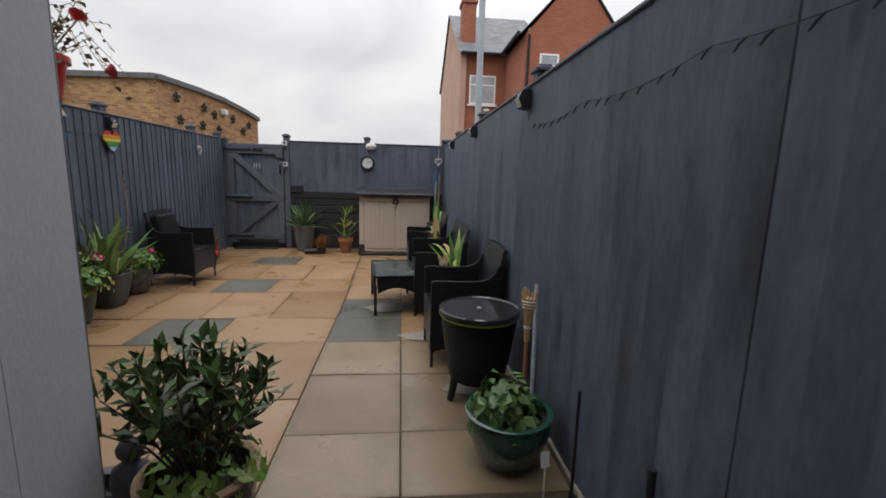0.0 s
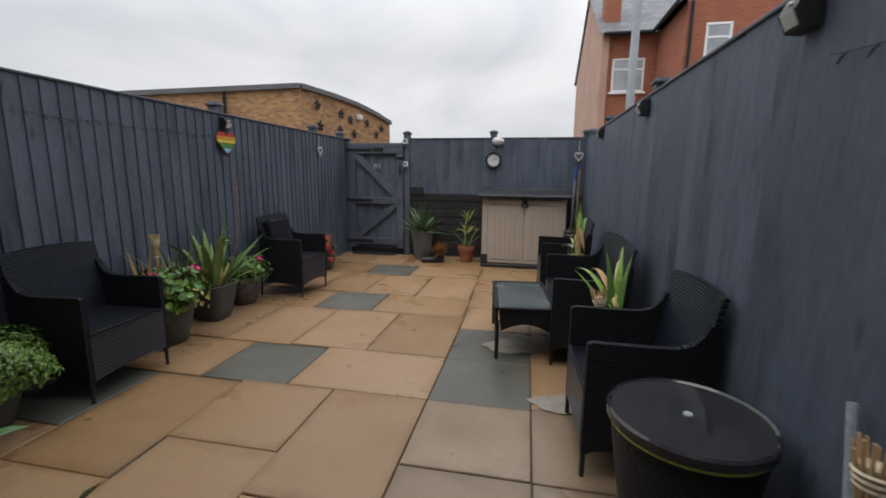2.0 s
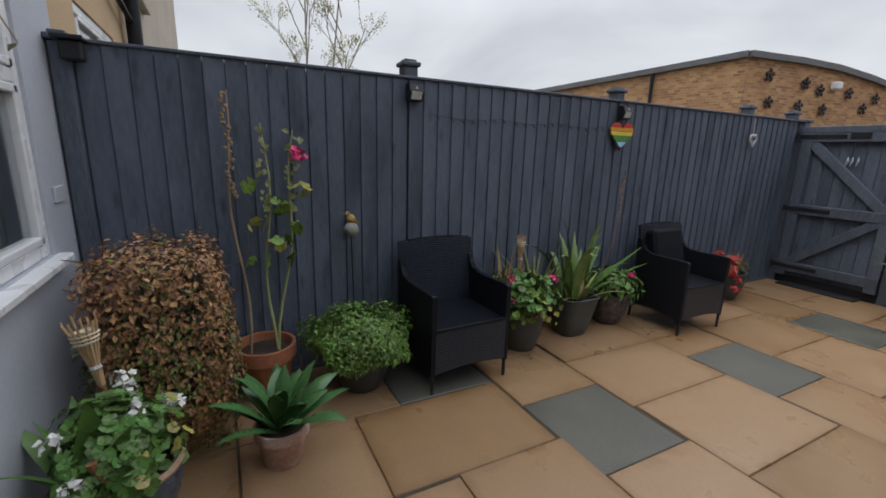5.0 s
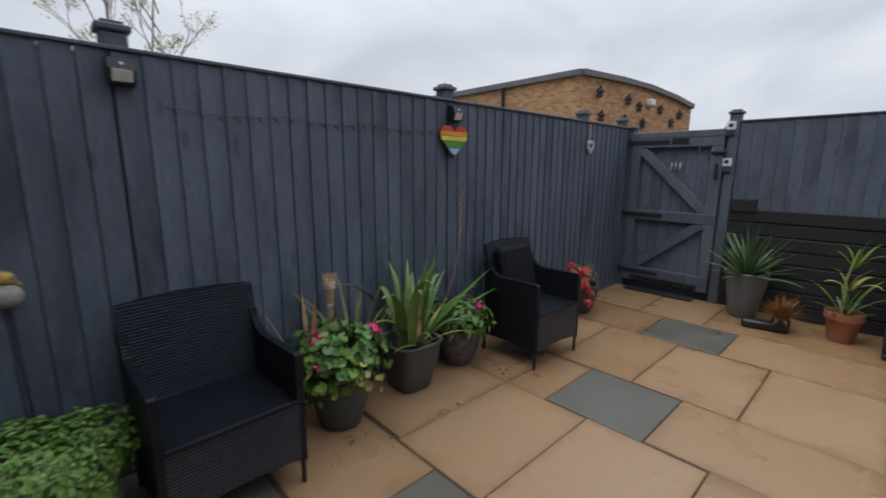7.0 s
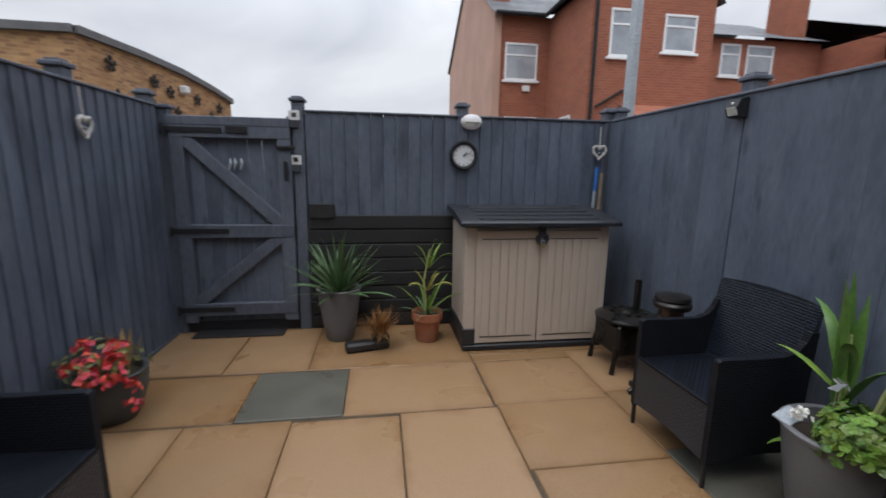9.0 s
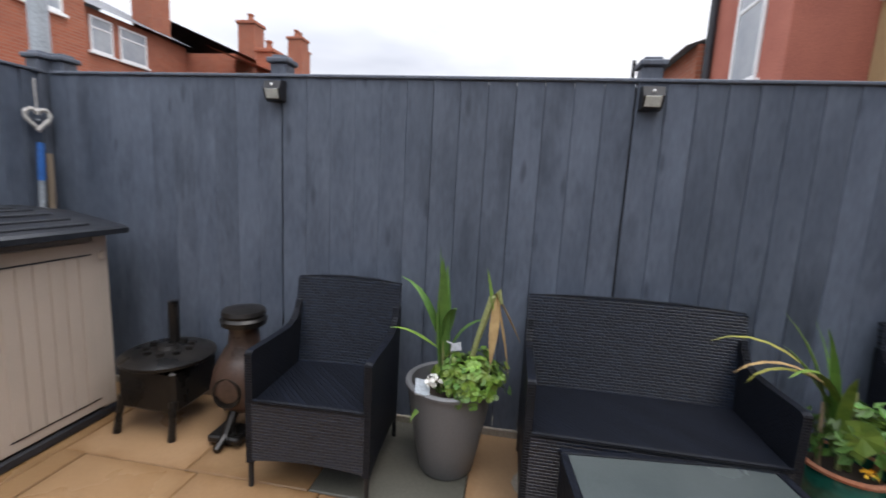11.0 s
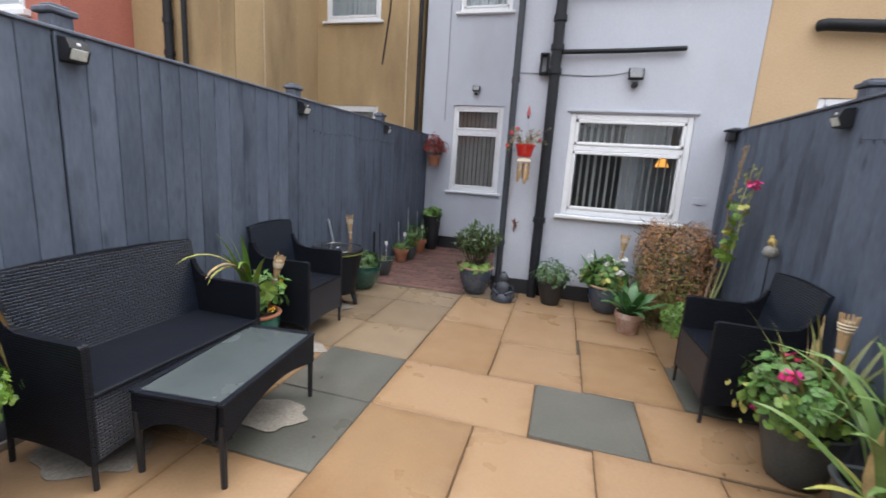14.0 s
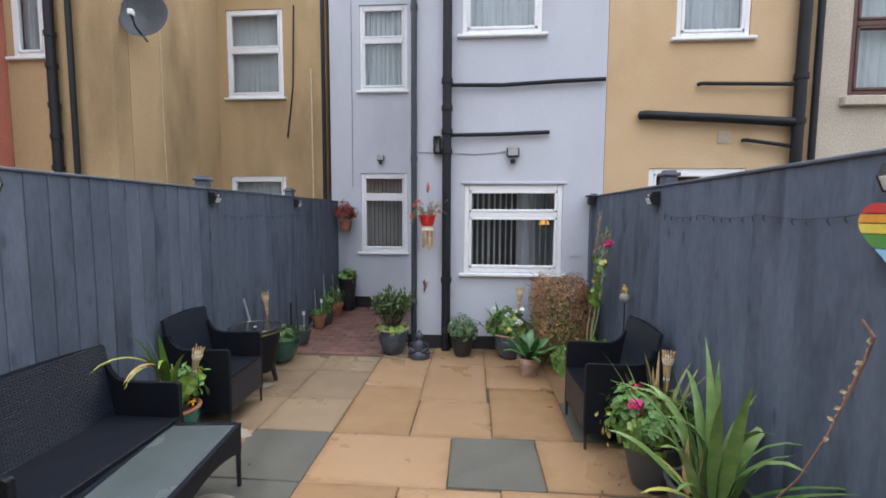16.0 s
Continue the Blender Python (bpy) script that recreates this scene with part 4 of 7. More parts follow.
def rattan_seat(m, width, label, category, group="", cushion=False):
    """A black woven seat that looks along -y: seat, back, arms with front legs, apron."""
    c = thing("armchair" if width < 0.8 else "garden_bench", label, category, m, group)
    w, d = width / 2, 0.27
    part("seat", Geo().bbox(-w + 0.03, w - 0.03, -d + 0.005, d - 0.04, 0.375, 0.425, 0.014), RATTAN_FINE, c)
    n_ = 10
    low = [(-w + 0.03 + (width - 0.06) * i / n_, 0.135 + 0.02 * math.sin(math.pi * i / n_)) for i in range(n_ + 1)]
    part("front_apron", Geo().prism([(-w + 0.03, 0.41), *low, (w - 0.03, 0.41)], -d - 0.002, -d + 0.016, "y"), RATTAN, c)
    g = Geo()
    cols, rows = 14, 8
    vs = []
    for side in (0, 1):
        for r in range(rows + 1):
            u = r / rows
            for k in range(cols + 1):
                s = 2 * k / cols - 1
                hw = w - 0.036 + 0.034 * min(1.0, max(0.0, (u - 0.45) / 0.3))
                z = 0.36 + u * (0.505 + (0.012 * (1 - s * s)))
                y = 0.17 + 0.085 * u + 0.018 * (s * s) * -1 + side * 0.026
                vs.append((s * hw, y, z))
    per = (rows + 1) * (cols + 1)
    fs = []
    for r in range(rows):
        for k in range(cols):
            a = r * (cols + 1) + k
            fs += [(a, a + 1, a + cols + 2, a + cols + 1), (per + a + 1, per + a, per + a + cols + 1, per + a + cols + 2)]
    for k in range(cols):
        a = rows * (cols + 1) + k
        fs.append((a, a + 1, per + a + 1, per + a))
    for r in range(rows):
        a, b = r * (cols + 1), r * (cols + 1) + cols
        fs += [(a, a + cols + 1, per + a + cols + 1, per + a), (b + cols + 1, b, per + b, per + b + cols + 1)]
    g.add(vs, fs)
    part("backrest", g, RATTAN, c, smooth=True)
    part("back_trim", Geo().tube([(-w + 0.004, 0.255, 0.862), (-w * 0.5, 0.266, 0.876), (0, 0.27, 0.880), (w * 0.5, 0.266, 0.876), (w - 0.004, 0.255, 0.862)], 0.010, 8), RATTAN_FINE, c)
    side_panel(c, -w, -w + 0.034, d)
    side_panel(c, w - 0.034, w, d)
    for x in (-w + 0.016, w - 0.016):
        part("leg", Geo().tube([(x, d - 0.02, 0.0), (x, d - 0.045, 0.40)], [0.0115, 0.0135], 8), BLACKPL, c)
        part("leg", Geo().tube([(x, -d + 0.013, 0.0), (x, -d + 0.013, 0.25)], [0.0115, 0.0125], 8), BLACKPL, c)
    part("seat_edge", Geo().tube([(-w + 0.03, -d + 0.006, 0.418), (w - 0.03, -d + 0.006, 0.418)], 0.010, 8), RATTAN_FINE, c)
    return c


GR = "black rattan seating set"
rattan_seat(pose(-1.67, 4.20, 0, 0, 0, 92), 0.58, "black woven rattan armchair between the clipped ball plant and geraniums", "chair", GR)
rattan_seat(pose(-1.60, 6.50, 0, 0, 0, 88), 0.56, "black woven rattan armchair with a cushion near the gate", "chair", GR)
cu = whole("cushion", Geo().bbox(-0.2, 0.2, -0.06, 0.06, -0.2, 0.2, 0.05), RATTAN_FINE, "dark grey square cushion on the armchair", "cushion", m=pose(-1.76, 6.50, 0.64, 0, -14, 0) @ pose(0, 0, 0, 0, 0, 90))
rattan_seat(pose(1.48, 7.00, 0, 0, 0, -88), 0.57, "black woven rattan armchair beside the clay chimenea", "chair", GR)
rattan_seat(pose(1.52, 5.56, 0, 0, 0, -90), 1.02, "black woven rattan two-seat bench against the fence", "bench", GR)
rattan_seat(pose(1.59, 4.17, 0, 0, 0, -88), 0.56, "black woven rattan armchair beside the round barrel table", "chair", GR)

tbl = thing("coffee_table", "low black rattan coffee table with a wet frosted glass top", "table", pose(1.03, 5.50, 0, 0, 0, 96))
TL, TW, TH = 0.80, 0.42, 0.395
part("glass_top", Geo().bbox(-TL / 2 + 0.015, TL / 2 - 0.015, -TW / 2 + 0.015, TW / 2 - 0.015, TH - 0.008, TH + 0.003, 0.003), FROSTED, tbl, "frosted glass pane beaded with rain")
for s in (-1, 1):
    low = [(-TL / 2 + 0.03 + (TL - 0.06) * i / 12, 0.225 + 0.075 * math.sin(math.pi * i / 12)) for i in range(13)]
    part("apron", Geo().prism([(-TL / 2, TH), (-TL / 2, 0.225), *low, (TL / 2, 0.225), (TL / 2, TH)], s * TW / 2 - 0.012, s * TW / 2 + 0.012, "y"), RATTAN_FINE, tbl)
    low = [(-TW / 2 + 0.03 + (TW - 0.06) * i / 8, 0.225 + 0.055 * math.sin(math.pi * i / 8)) for i in range(9)]
    part("apron", Geo().prism([(-TW / 2 + 0.012, TH), *low, (TW / 2 - 0.012, TH)], s * TL / 2 - 0.012, s * TL / 2 + 0.01, "x"), RATTAN_FINE, tbl)
    part("rim", Geo().bbox(-TL / 2 - 0.008, TL / 2 + 0.008, s * TW / 2 - 0.016, s * TW / 2 + 0.016, TH - 0.006, TH + 0.009, 0.005), RATTAN_FINE, tbl)
    part("rim", Geo().bbox(s * TL / 2 - 0.016, s * TL / 2 + 0.016, -TW / 2 + 0.017, TW / 2 - 0.017, TH - 0.006, TH + 0.009, 0.005), RATTAN_FINE, tbl)
    for t in (-1, 1):
        part("leg", Geo().tube([(s * (TL / 2 - 0.01), t * (TW / 2 - 0.005), 0), (s * (TL / 2 - 0.01), t * (TW / 2 - 0.005), 0.30)], [0.014, 0.017], 8), BLACKPL, tbl)

# round barrel table (drinks cooler)
LIME = mat("lime_trim", (0.45, 0.50, 0.10), rough=0.5, bump=0)
bar = thing("barrel_table", "black woven barrel-shaped cooler table with a wet lid and lime line", "table", pose(1.60, 3.49, 0))
part("body", Geo().lathe([(0.0, 0.13), (0.165, 0.13), (0.175, 0.14), (0.205, 0.30), (0.228, 0.46), (0.236, 0.528), (0.0, 0.528)], 40), RATTAN_FINE, bar, smooth=True)
part("trim_line", Geo().lathe([(0.236, 0.529), (0.242, 0.531), (0.242, 0.538), (0.236, 0.540)], 40), LIME, bar, "thin lime green line")
part("lid", Geo().lathe([(0.0, 0.541), (0.243, 0.541), (0.252, 0.548), (0.252, 0.575), (0.244, 0.583), (0.236, 0.576), (0.12, 0.574), (0.0, 0.574)], 48), mat("wet_black_lid", (0.020, 0.021, 0.024), (0.03, 0.031, 0.035), rough=0.10, scale=5, fine=20, bump=0.02, rough_vary=0.08), bar, "glossy rain-wet lid", smooth=True)
part("knob", Geo().lathe([(0.016, 0.5745), (0.014, 0.580), (0.0, 0.582)], 16), GALV, bar, "small metal button")
for a in (20, 110, 200, 290):
    ca, sa_ = math.cos(radians(a)), math.sin(radians(a))
    part("leg", Geo().tube([(0.185 * ca, 0.185 * sa_, 0.0), (0.15 * ca, 0.15 * sa_, 0.16)], [0.020, 0.028], 10), BLACKPL, bar)

# ---- storage shed ----
TAUPE = mat("taupe_resin", (0.46, 0.395, 0.335), (0.43, 0.37, 0.315), rough=0.55, scale=3, fine=140, bump=0.12, stain=(0.38, 0.33, 0.28), stain_scale=1.2, stain_amount=0.3, fine_amount=0.05)
LIDM = mat("charcoal_resin_lid", (0.013, 0.015, 0.020), (0.020, 0.022, 0.028), rough=0.42, scale=4, fine=120, bump=0.1)
shed = thing("garden_store", "taupe resin garden store with double doors and charcoal lid", "store", pose(0.40, 8.36, 0))
SW, SD, SH = 1.20, 0.62, 1.04
part("body", Geo().bbox(0.0, SW, 0.028, SD, 0.05, SH, 0.02), TAUPE, shed)
part("base", Geo().bbox(-0.012, SW + 0.012, 0.0, SD, 0.0, 0.055, 0.012), LIDM, shed, "black base tray")
for x0 in (-0.013, SW - 0.10):
    part("corner_foot", Geo().bbox(x0, x0 + 0.113, -0.001, SD, 0.055, 0.20, 0.01) if x0 < 0 else Geo().bbox(SW + 0.002, SW + 0.013, 0.05, SD, 0.055, 0.20, 0.004), LIDM, shed)
for k, (xa, xb) in enumerate(((0.085, 0.612), (0.618, 1.145))):
    d = part("door", Geo().bbox(xa, xb, 0.0, 0.027, 0.07, SH - 0.035, 0.008), TAUPE, shed)
    g = Geo()
    ins = 0.05
    n_ = 6
    for i in range(n_):
        wv = (xb - xa - 2 * ins) / n_
        g.bbox(xa + ins + i * wv + 0.005, xa + ins + (i + 1) * wv - 0.005, -0.008, 0.002, 0.13, SH - 0.11, 0.005)
    part("panel_ribs", g, TAUPE, d)
    for za in (SH - 0.107, 0.12):
        part("panel_trim", Geo().bbox(xa + ins - 0.006, xb - ins + 0.006, -0.003, 0.001, za, za + 0.007, 0.001), LIDM, d)
for x in (0.04, SW - 0.04):
    part("pillar", Geo().bbox(x - 0.04, x + 0.042, 0.006, 0.03, 0.055, SH - 0.01, 0.006), TAUPE, shed)
    part("door_clip", Geo().bbox(x - 0.015, x + 0.015, -0.008, 0.008, SH - 0.14, SH - 0.09, 0.006), TAUPE, shed)
prof = [(-0.085, SH + 0.005), (-0.085, SH + 0.032), (-0.06, SH + 0.045), (0.30, SH + 0.105), (SD + 0.02, SH + 0.115), (SD + 0.02, SH + 0.085), (0.0, SH + 0.006)]
part("lid", Geo().prism(prof, -0.055, SW + 0.055, "x"), LIDM, shed)
g = Geo()
for i in range(5):
    y0 = -0.01 + i * 0.115
    z0 = SH + 0.048 + min(y0 + 0.06, 0.36) * 0.166
    g.bbox(0.10, SW - 0.10, y0, y0 + 0.055, z0 - 0.006, z0 + 0.008 + (0.004 if i > 3 else 0), 0.004)
part("lid_ribs", g, LIDM, shed)
part("hasp", Geo().bbox(0.585, 0.645, -0.03, 0.0, SH - 0.06, SH + 0.01, 0.008).lathe([(0.05, -0.012), (0.055, 0.0), (0.05, 0.012), (0.018, 0.012), (0.018, -0.012), (0.05, -0.012)], 20, pose(0.615, -0.022, SH - 0.10, 90, 0, 0)), LIDM, shed, "round black lock surround")
BRASS = mat("worn_brass", (0.52, 0.44, 0.26), rough=0.35, metal=0.9, bump=0.05)
pl = thing("padlock", "small brass padlock hanging on the store doors", "padlock", pose(1.015, 8.325, 0.895))
part("lock_body", Geo().bbox(-0.018, 0.018, -0.008, 0.008, -0.03, 0.008, 0.004), BRASS, pl)
part("shackle", Geo().tube([(-0.012, 0, 0.006), (-0.012, 0, 0.028), (0, 0, 0.038), (0.012, 0, 0.028), (0.012, 0, 0.006)], 0.003, 6), GALV, pl)

# ---- stove and chimenea ----
IRON = mat("black_cast_iron", (0.009, 0.009, 0.009), (0.022, 0.019, 0.017), rough=0.32, metal=0.35, scale=7, fine=70, bump=0.35)
RUSTY = mat("sooty_clay", (0.035, 0.026, 0.022), (0.085, 0.045, 0.03), rough=0.35, scale=5, fine=60, bump=0.3, stain=(0.13, 0.05, 0.03), stain_scale=3, stain_amount=0.5)
st = thing("patio_stove", "black cast iron patio stove with a stubby flue", "stove", pose(1.60, 8.01, 0, 0, 0, 0))
part("firebox", Geo().bbox(-0.17, 0.17, -0.17, 0.17, 0.13, 0.37, 0.02), IRON, st)
part("top_plate", Geo().lathe([(0.0, 0.37), (0.22, 0.37), (0.235, 0.38), (0.235, 0.395), (0.19, 0.415), (0.0, 0.43)], 32), IRON, st, smooth=True)
g = Geo()
for k in range(9):
    a = k * 0.7
    g.lathe([(0.022, 0.0), (0.02, 0.018), (0.0, 0.02)], 8, pose(0.11 * math.cos(a), 0.11 * math.sin(a), 0.418))
g.lathe([(0.06, 0.0), (0.05, 0.02), (0.0, 0.022)], 14, pose(0, 0, 0.425))
part("cast_relief", g, IRON, st)
part("flue", Geo().tube([(0.10, 0.05, 0.40), (0.10, 0.05, 0.66)], 0.028, 14), IRON, st)
for sx in (-1, 1):
    for sy in (-1, 1):
        part("leg", Geo().tube([(sx * 0.19, sy * 0.165, 0), (sx * 0.175, sy * 0.16, 0.1), (sx * 0.15, sy * 0.15, 0.2)], [0.02, 0.016, 0.026], 8), IRON, st)
ch = thing("chimenea", "small sooty clay chimenea with a black lid", "chimenea", pose(1.62, 7.56, 0, 0, 0, -90))
body = [(0.0, 0.13), (0.09, 0.135), (0.15, 0.19), (0.172, 0.27), (0.155, 0.36), (0.12, 0.43), (0.112, 0.44), (0.108, 0.455), (0.08, 0.50), (0.075, 0.58), (0.085, 0.60)]
part("bowl", Geo().lathe(body, 28), RUSTY, ch, smooth=True)
part("lid", Geo().lathe([(0.085, 0.60), (0.112, 0.605), (0.118, 0.635), (0.105, 0.65), (0.112, 0.665), (0.105, 0.685), (0.05, 0.70), (0.0, 0.705)], 28), IRON, ch, "black ribbed lid", smooth=True)
# no real opening: a flat black disc stands for the shade inside the mouth
part("mouth", Geo().lathe([(0.068, -0.01), (0.080, -0.01), (0.078, 0.006), (0.066, 0.004)], 20, pose(0, -0.158, 0.28, 84, 0, 0)).lathe([(0.0, -0.004), (0.07, -0.004)], 20, pose(0, -0.158, 0.28, 84, 0, 0)), IRON, ch, "mouth ring with a black disc for its inner shade")
for a in (-90, 30, 150):
    ca, sa_ = math.cos(radians(a)), math.sin(radians(a))
    part("foot", Geo().tube([(0.25 * ca, 0.25 * sa_, 0.018), (0.17 * ca, 0.17 * sa_, 0.055), (0.09 * ca, 0.09 * sa_, 0.16)], [0.018, 0.022, 0.026], 8), IRON, ch)
part("ash_tray", Geo().bbox(-0.09, 0.09, -0.20, -0.05, 0.02, 0.06, 0.012), IRON, ch)


# ---- lights and ornaments on the fences ----
PANEL = mat("solar_cell", (0.02, 0.022, 0.03), rough=0.2, bump=0)
LENS = mat("frosted_led_lens", (0.62, 0.64, 0.60), (0.55, 0.57, 0.53), rough=0.35, fine=150, bump=0.05)


def solar_light(x, y, z, turn):
    s = thing("solar_light", "small black solar light with frosted lens on a fence post", "lamp", pose(x, y, z, 0, 0, turn), group="solar lights on fence posts")
    part("housing", Geo().prism([(0.0, 0.055), (-0.055, 0.045), (-0.075, 0.0), (-0.05, -0.055), (0.0, -0.06)], -0.048, 0.048, "x"), BLACKPL, s)
    part("lens", Geo().bbox(-0.036, 0.036, -0.003, 0.003, -0.025, 0.025, 0.004), LENS, s, "frosted lens", m=pose(0, -0.0645, -0.024, 24.5, 0, 0))
    part("sensor", Geo().lathe([(0.009, 0.0), (0.006, 0.006), (0.0, 0.008)], 10, pose(0, -0.066, 0.022, 66, 0, 0)), WHITE, s)
    part("solar_panel", Geo().bbox(-0.04, 0.04, -0.05, -0.006, 0.0, 0.003, 0.001), PANEL, s, m=pose(0, 0, 0.052, 10, 0, 0))


for yy in (1.78, 3.67, 5.57, 7.51):
    solar_light(RX - 0.02, yy, 1.86, -90)
for yy in (4.05, 6.03):
    solar_light(LX + 0.02, yy, 1.85, 90)
hp = thing("fence_light", "black carriage-style light on the end post by the house", "lamp", pose(-1.98, HY + 0.06, 1.90))
part("housing", Geo().bbox(-0.035, 0.035, 0.0, 0.09, -0.06, 0.03, 0.01), BLACKPL, hp)
part("cap", Geo().bbox(-0.055, 0.055, -0.02, 0.10, 0.03, 0.05, 0.006), BLACKPL, hp)
post(fence_left, LX + 0.02, HY + 0.05, 0.08, 1.93, 0.10)


def heart_outline(w, h, n_=36):
    pts = []
    for i in range(n_):
        a = 2 * math.pi * i / n_
        x = 16 * math.sin(a) ** 3 / 32 * w
        z = (13 * math.cos(a) - 5 * math.cos(2 * a) - 2 * math.cos(3 * a) - math.cos(4 * a) + 2.5) / 29 * h
        pts.append((x, z))
    return pts


def clipped(poly, z0, z1):
    """The part of an outline between two heights."""
    def cut(p, keep, z):
        out = []
        for i in range(len(p)):
            a, b = p[i], p[(i + 1) % len(p)]
            if keep(a[1]):
                out.append(a)
            if keep(a[1]) != keep(b[1]):
                t = (z - a[1]) / (b[1] - a[1])
                out.append((a[0] + t * (b[0] - a[0]), z))
        return out
    return cut(cut(poly, lambda v: v >= z0, z0), lambda v: v <= z1, z1)


rb = thing("heart_ornament", "rainbow striped wooden heart hanging on the fence", "ornament", pose(LX + 0.045, 6.02, 1.645, 0, 0, 90))
outline = heart_outline(0.27, 0.235)
zlo, zhi = min(p[1] for p in outline), max(p[1] for p in outline)
stripe_cols = [(0.45, 0.02, 0.09), (0.30, 0.55, 0.80), (0.10, 0.30, 0.06), (0.80, 0.62, 0.10), (0.80, 0.36, 0.05), (0.62, 0.06, 0.05)]
edges = [zlo, zlo + 0.028, zlo + 0.075, zlo + 0.125, zlo + 0.162, zlo + 0.196, zhi + 0.001]
for k, col in enumerate(stripe_cols):
    pc = clipped(outline, edges[k] + 0.002, edges[k + 1] - 0.002)
    part("stripe", Geo().prism(pc, -0.012, 0.006, "y"), mat("stripe_paint_%d" % k, col, rough=0.55, fine=60, bump=0.05, fine_amount=0.06), rb)
part("backing", Geo().prism(heart_outline(0.262, 0.228), 0.007, 0.012, "y"), INK, rb)
WICK = mat("whitewashed_wicker", (0.55, 0.54, 0.52), (0.42, 0.41, 0.39), rough=0.8, fine=140, bump=0.4)


def wicker_heart(m, label):
    h = thing("heart_ornament", label, "ornament", m)
    o = [(x, 0.0, z) for x, z in heart_outline(0.115, 0.125)]
    part("ring", Geo().tube(o + [o[0]], [0.012 + 0.003 * math.sin(i * 2.3) for i in range(len(o) + 1)], 8), WICK, h, smooth=True)
    part("string", Geo().tube([(0, 0, 0.03), (0, 0.008, 0.14), (0, 0.01, 0.24)], 0.005, 6), WICK, h)
    part("bead", Geo().lathe([(0.0, -0.012), (0.012, 0.0), (0.0, 0.012)], 10, pose(0, 0, 0.0)), GALV, h)


wicker_heart(pose(LX + 0.05, 8.05, 1.68, 0, 0, 90), "small white wicker heart hanging on a fence post")
wicker_heart(pose(1.79, BY - 0.06, 1.65, 0, 0, -20), "small white wicker heart hanging in the fence corner")
# clock
CLOCKF = mat("clock_face_white", (0.72, 0.74, 0.76), rough=0.4, bump=0, fine_amount=0.02)
ck = thing("wall_clock", "round black outdoor clock with a white face", "clock", pose(0.49, BY - 0.03, 1.60))
part("rim", Geo().lathe([(0.095, 0.0), (0.128, 0.0), (0.130, 0.02), (0.118, 0.04), (0.100, 0.034), (0.095, 0.022)], 40, pose(0, 0, 0, 90, 0, 0)), BLACKPL, ck, smooth=True)
part("face", Geo().lathe([(0.0, 0.02), (0.0955, 0.02)], 40, pose(0, 0, 0, 90, 0, 0)), CLOCKF, ck)
for k in range(12):
    a = radians(30 * k)
    part("hour_mark", Geo().bbox(-0.003, 0.003, -0.0235, -0.0205, 0.074, 0.088 if k % 3 else 0.091, 0.0005), INK, ck, m=pose(0, 0, 0, 0, 30 * k, 0))
part("hour_hand", Geo().bbox(-0.004, 0.004, -0.027, -0.024, -0.01, 0.045, 0.001), INK, ck, m=pose(0, 0, 0, 0, 38, 0))
part("minute_hand", Geo().bbox(-0.003, 0.003, -0.031, -0.028, -0.012, 0.072, 0.001), INK, ck, m=pose(0, 0, 0, 0, 72, 0))
hat = thing("alarm_box", "round white weathered sensor box above the clock", "box", pose(0.555, BY - 0.03, 1.895))
part("shell", Geo().lathe([(0.0, 0.07), (0.05, 0.066), (0.088, 0.045), (0.095, 0.0), (0.0, 0.0)], 26, pose(0, 0, 0, 90, 0, 0), sy=0.72), WHITE, hat, smooth=True)
part("band", Geo().bbox(-0.07, 0.07, -0.074, -0.05, -0.012, 0.0, 0.003), WICK, hat)
# tools in the corner
BLUEP = mat("blue_handle", (0.04, 0.16, 0.50), rough=0.4, bump=0)
PALEWOOD = mat("weathered_ash", (0.32, 0.25, 0.18), (0.24, 0.19, 0.14), rough=0.75, stretch=(1, 1, 0.1), fine=80, bump=0.25)
tl = thing("garden_tool", "garden tool with blue grip leaning in the corner", "tool", pose(1.72, 9.00, 0, 2, 1.5, 0))
part("shaft", Geo().tube([(0, 0, 0.02), (0, 0, 1.30)], 0.016, 10), GALV, tl)
part("grip", Geo().tube([(0, 0, 1.30), (0, 0, 1.52)], 0.019, 10), BLUEP, tl, "blue plastic grip")
tl = thing("garden_tool", "garden tool with a bare wooden handle leaning in the corner", "tool", pose(1.80, 8.99, 0, 1, 0.5, 0))
part("shaft", Geo().tube([(0, 0, 0.02), (0.004, 0, 0.7), (0, 0, 1.46)], [0.017, 0.019, 0.021], 10), PALEWOOD, tl)


# ---- bamboo torches ----
BAMBOO = mat("split_bamboo", (0.52, 0.36, 0.19), (0.40, 0.26, 0.13), rough=0.6, stretch=(1, 1, 0.15), fine=90, bump=0.3, vary=0.15)
RATTANHEAD = mat("pale_woven_bamboo", (0.66, 0.57, 0.42), (0.54, 0.45, 0.31), rough=0.7, fine=120, bump=0.4)
COPPER = mat("brown_cane", (0.30, 0.14, 0.07), (0.22, 0.10, 0.05), rough=0.5, stretch=(1, 1, 0.2), fine=60, bump=0.2)


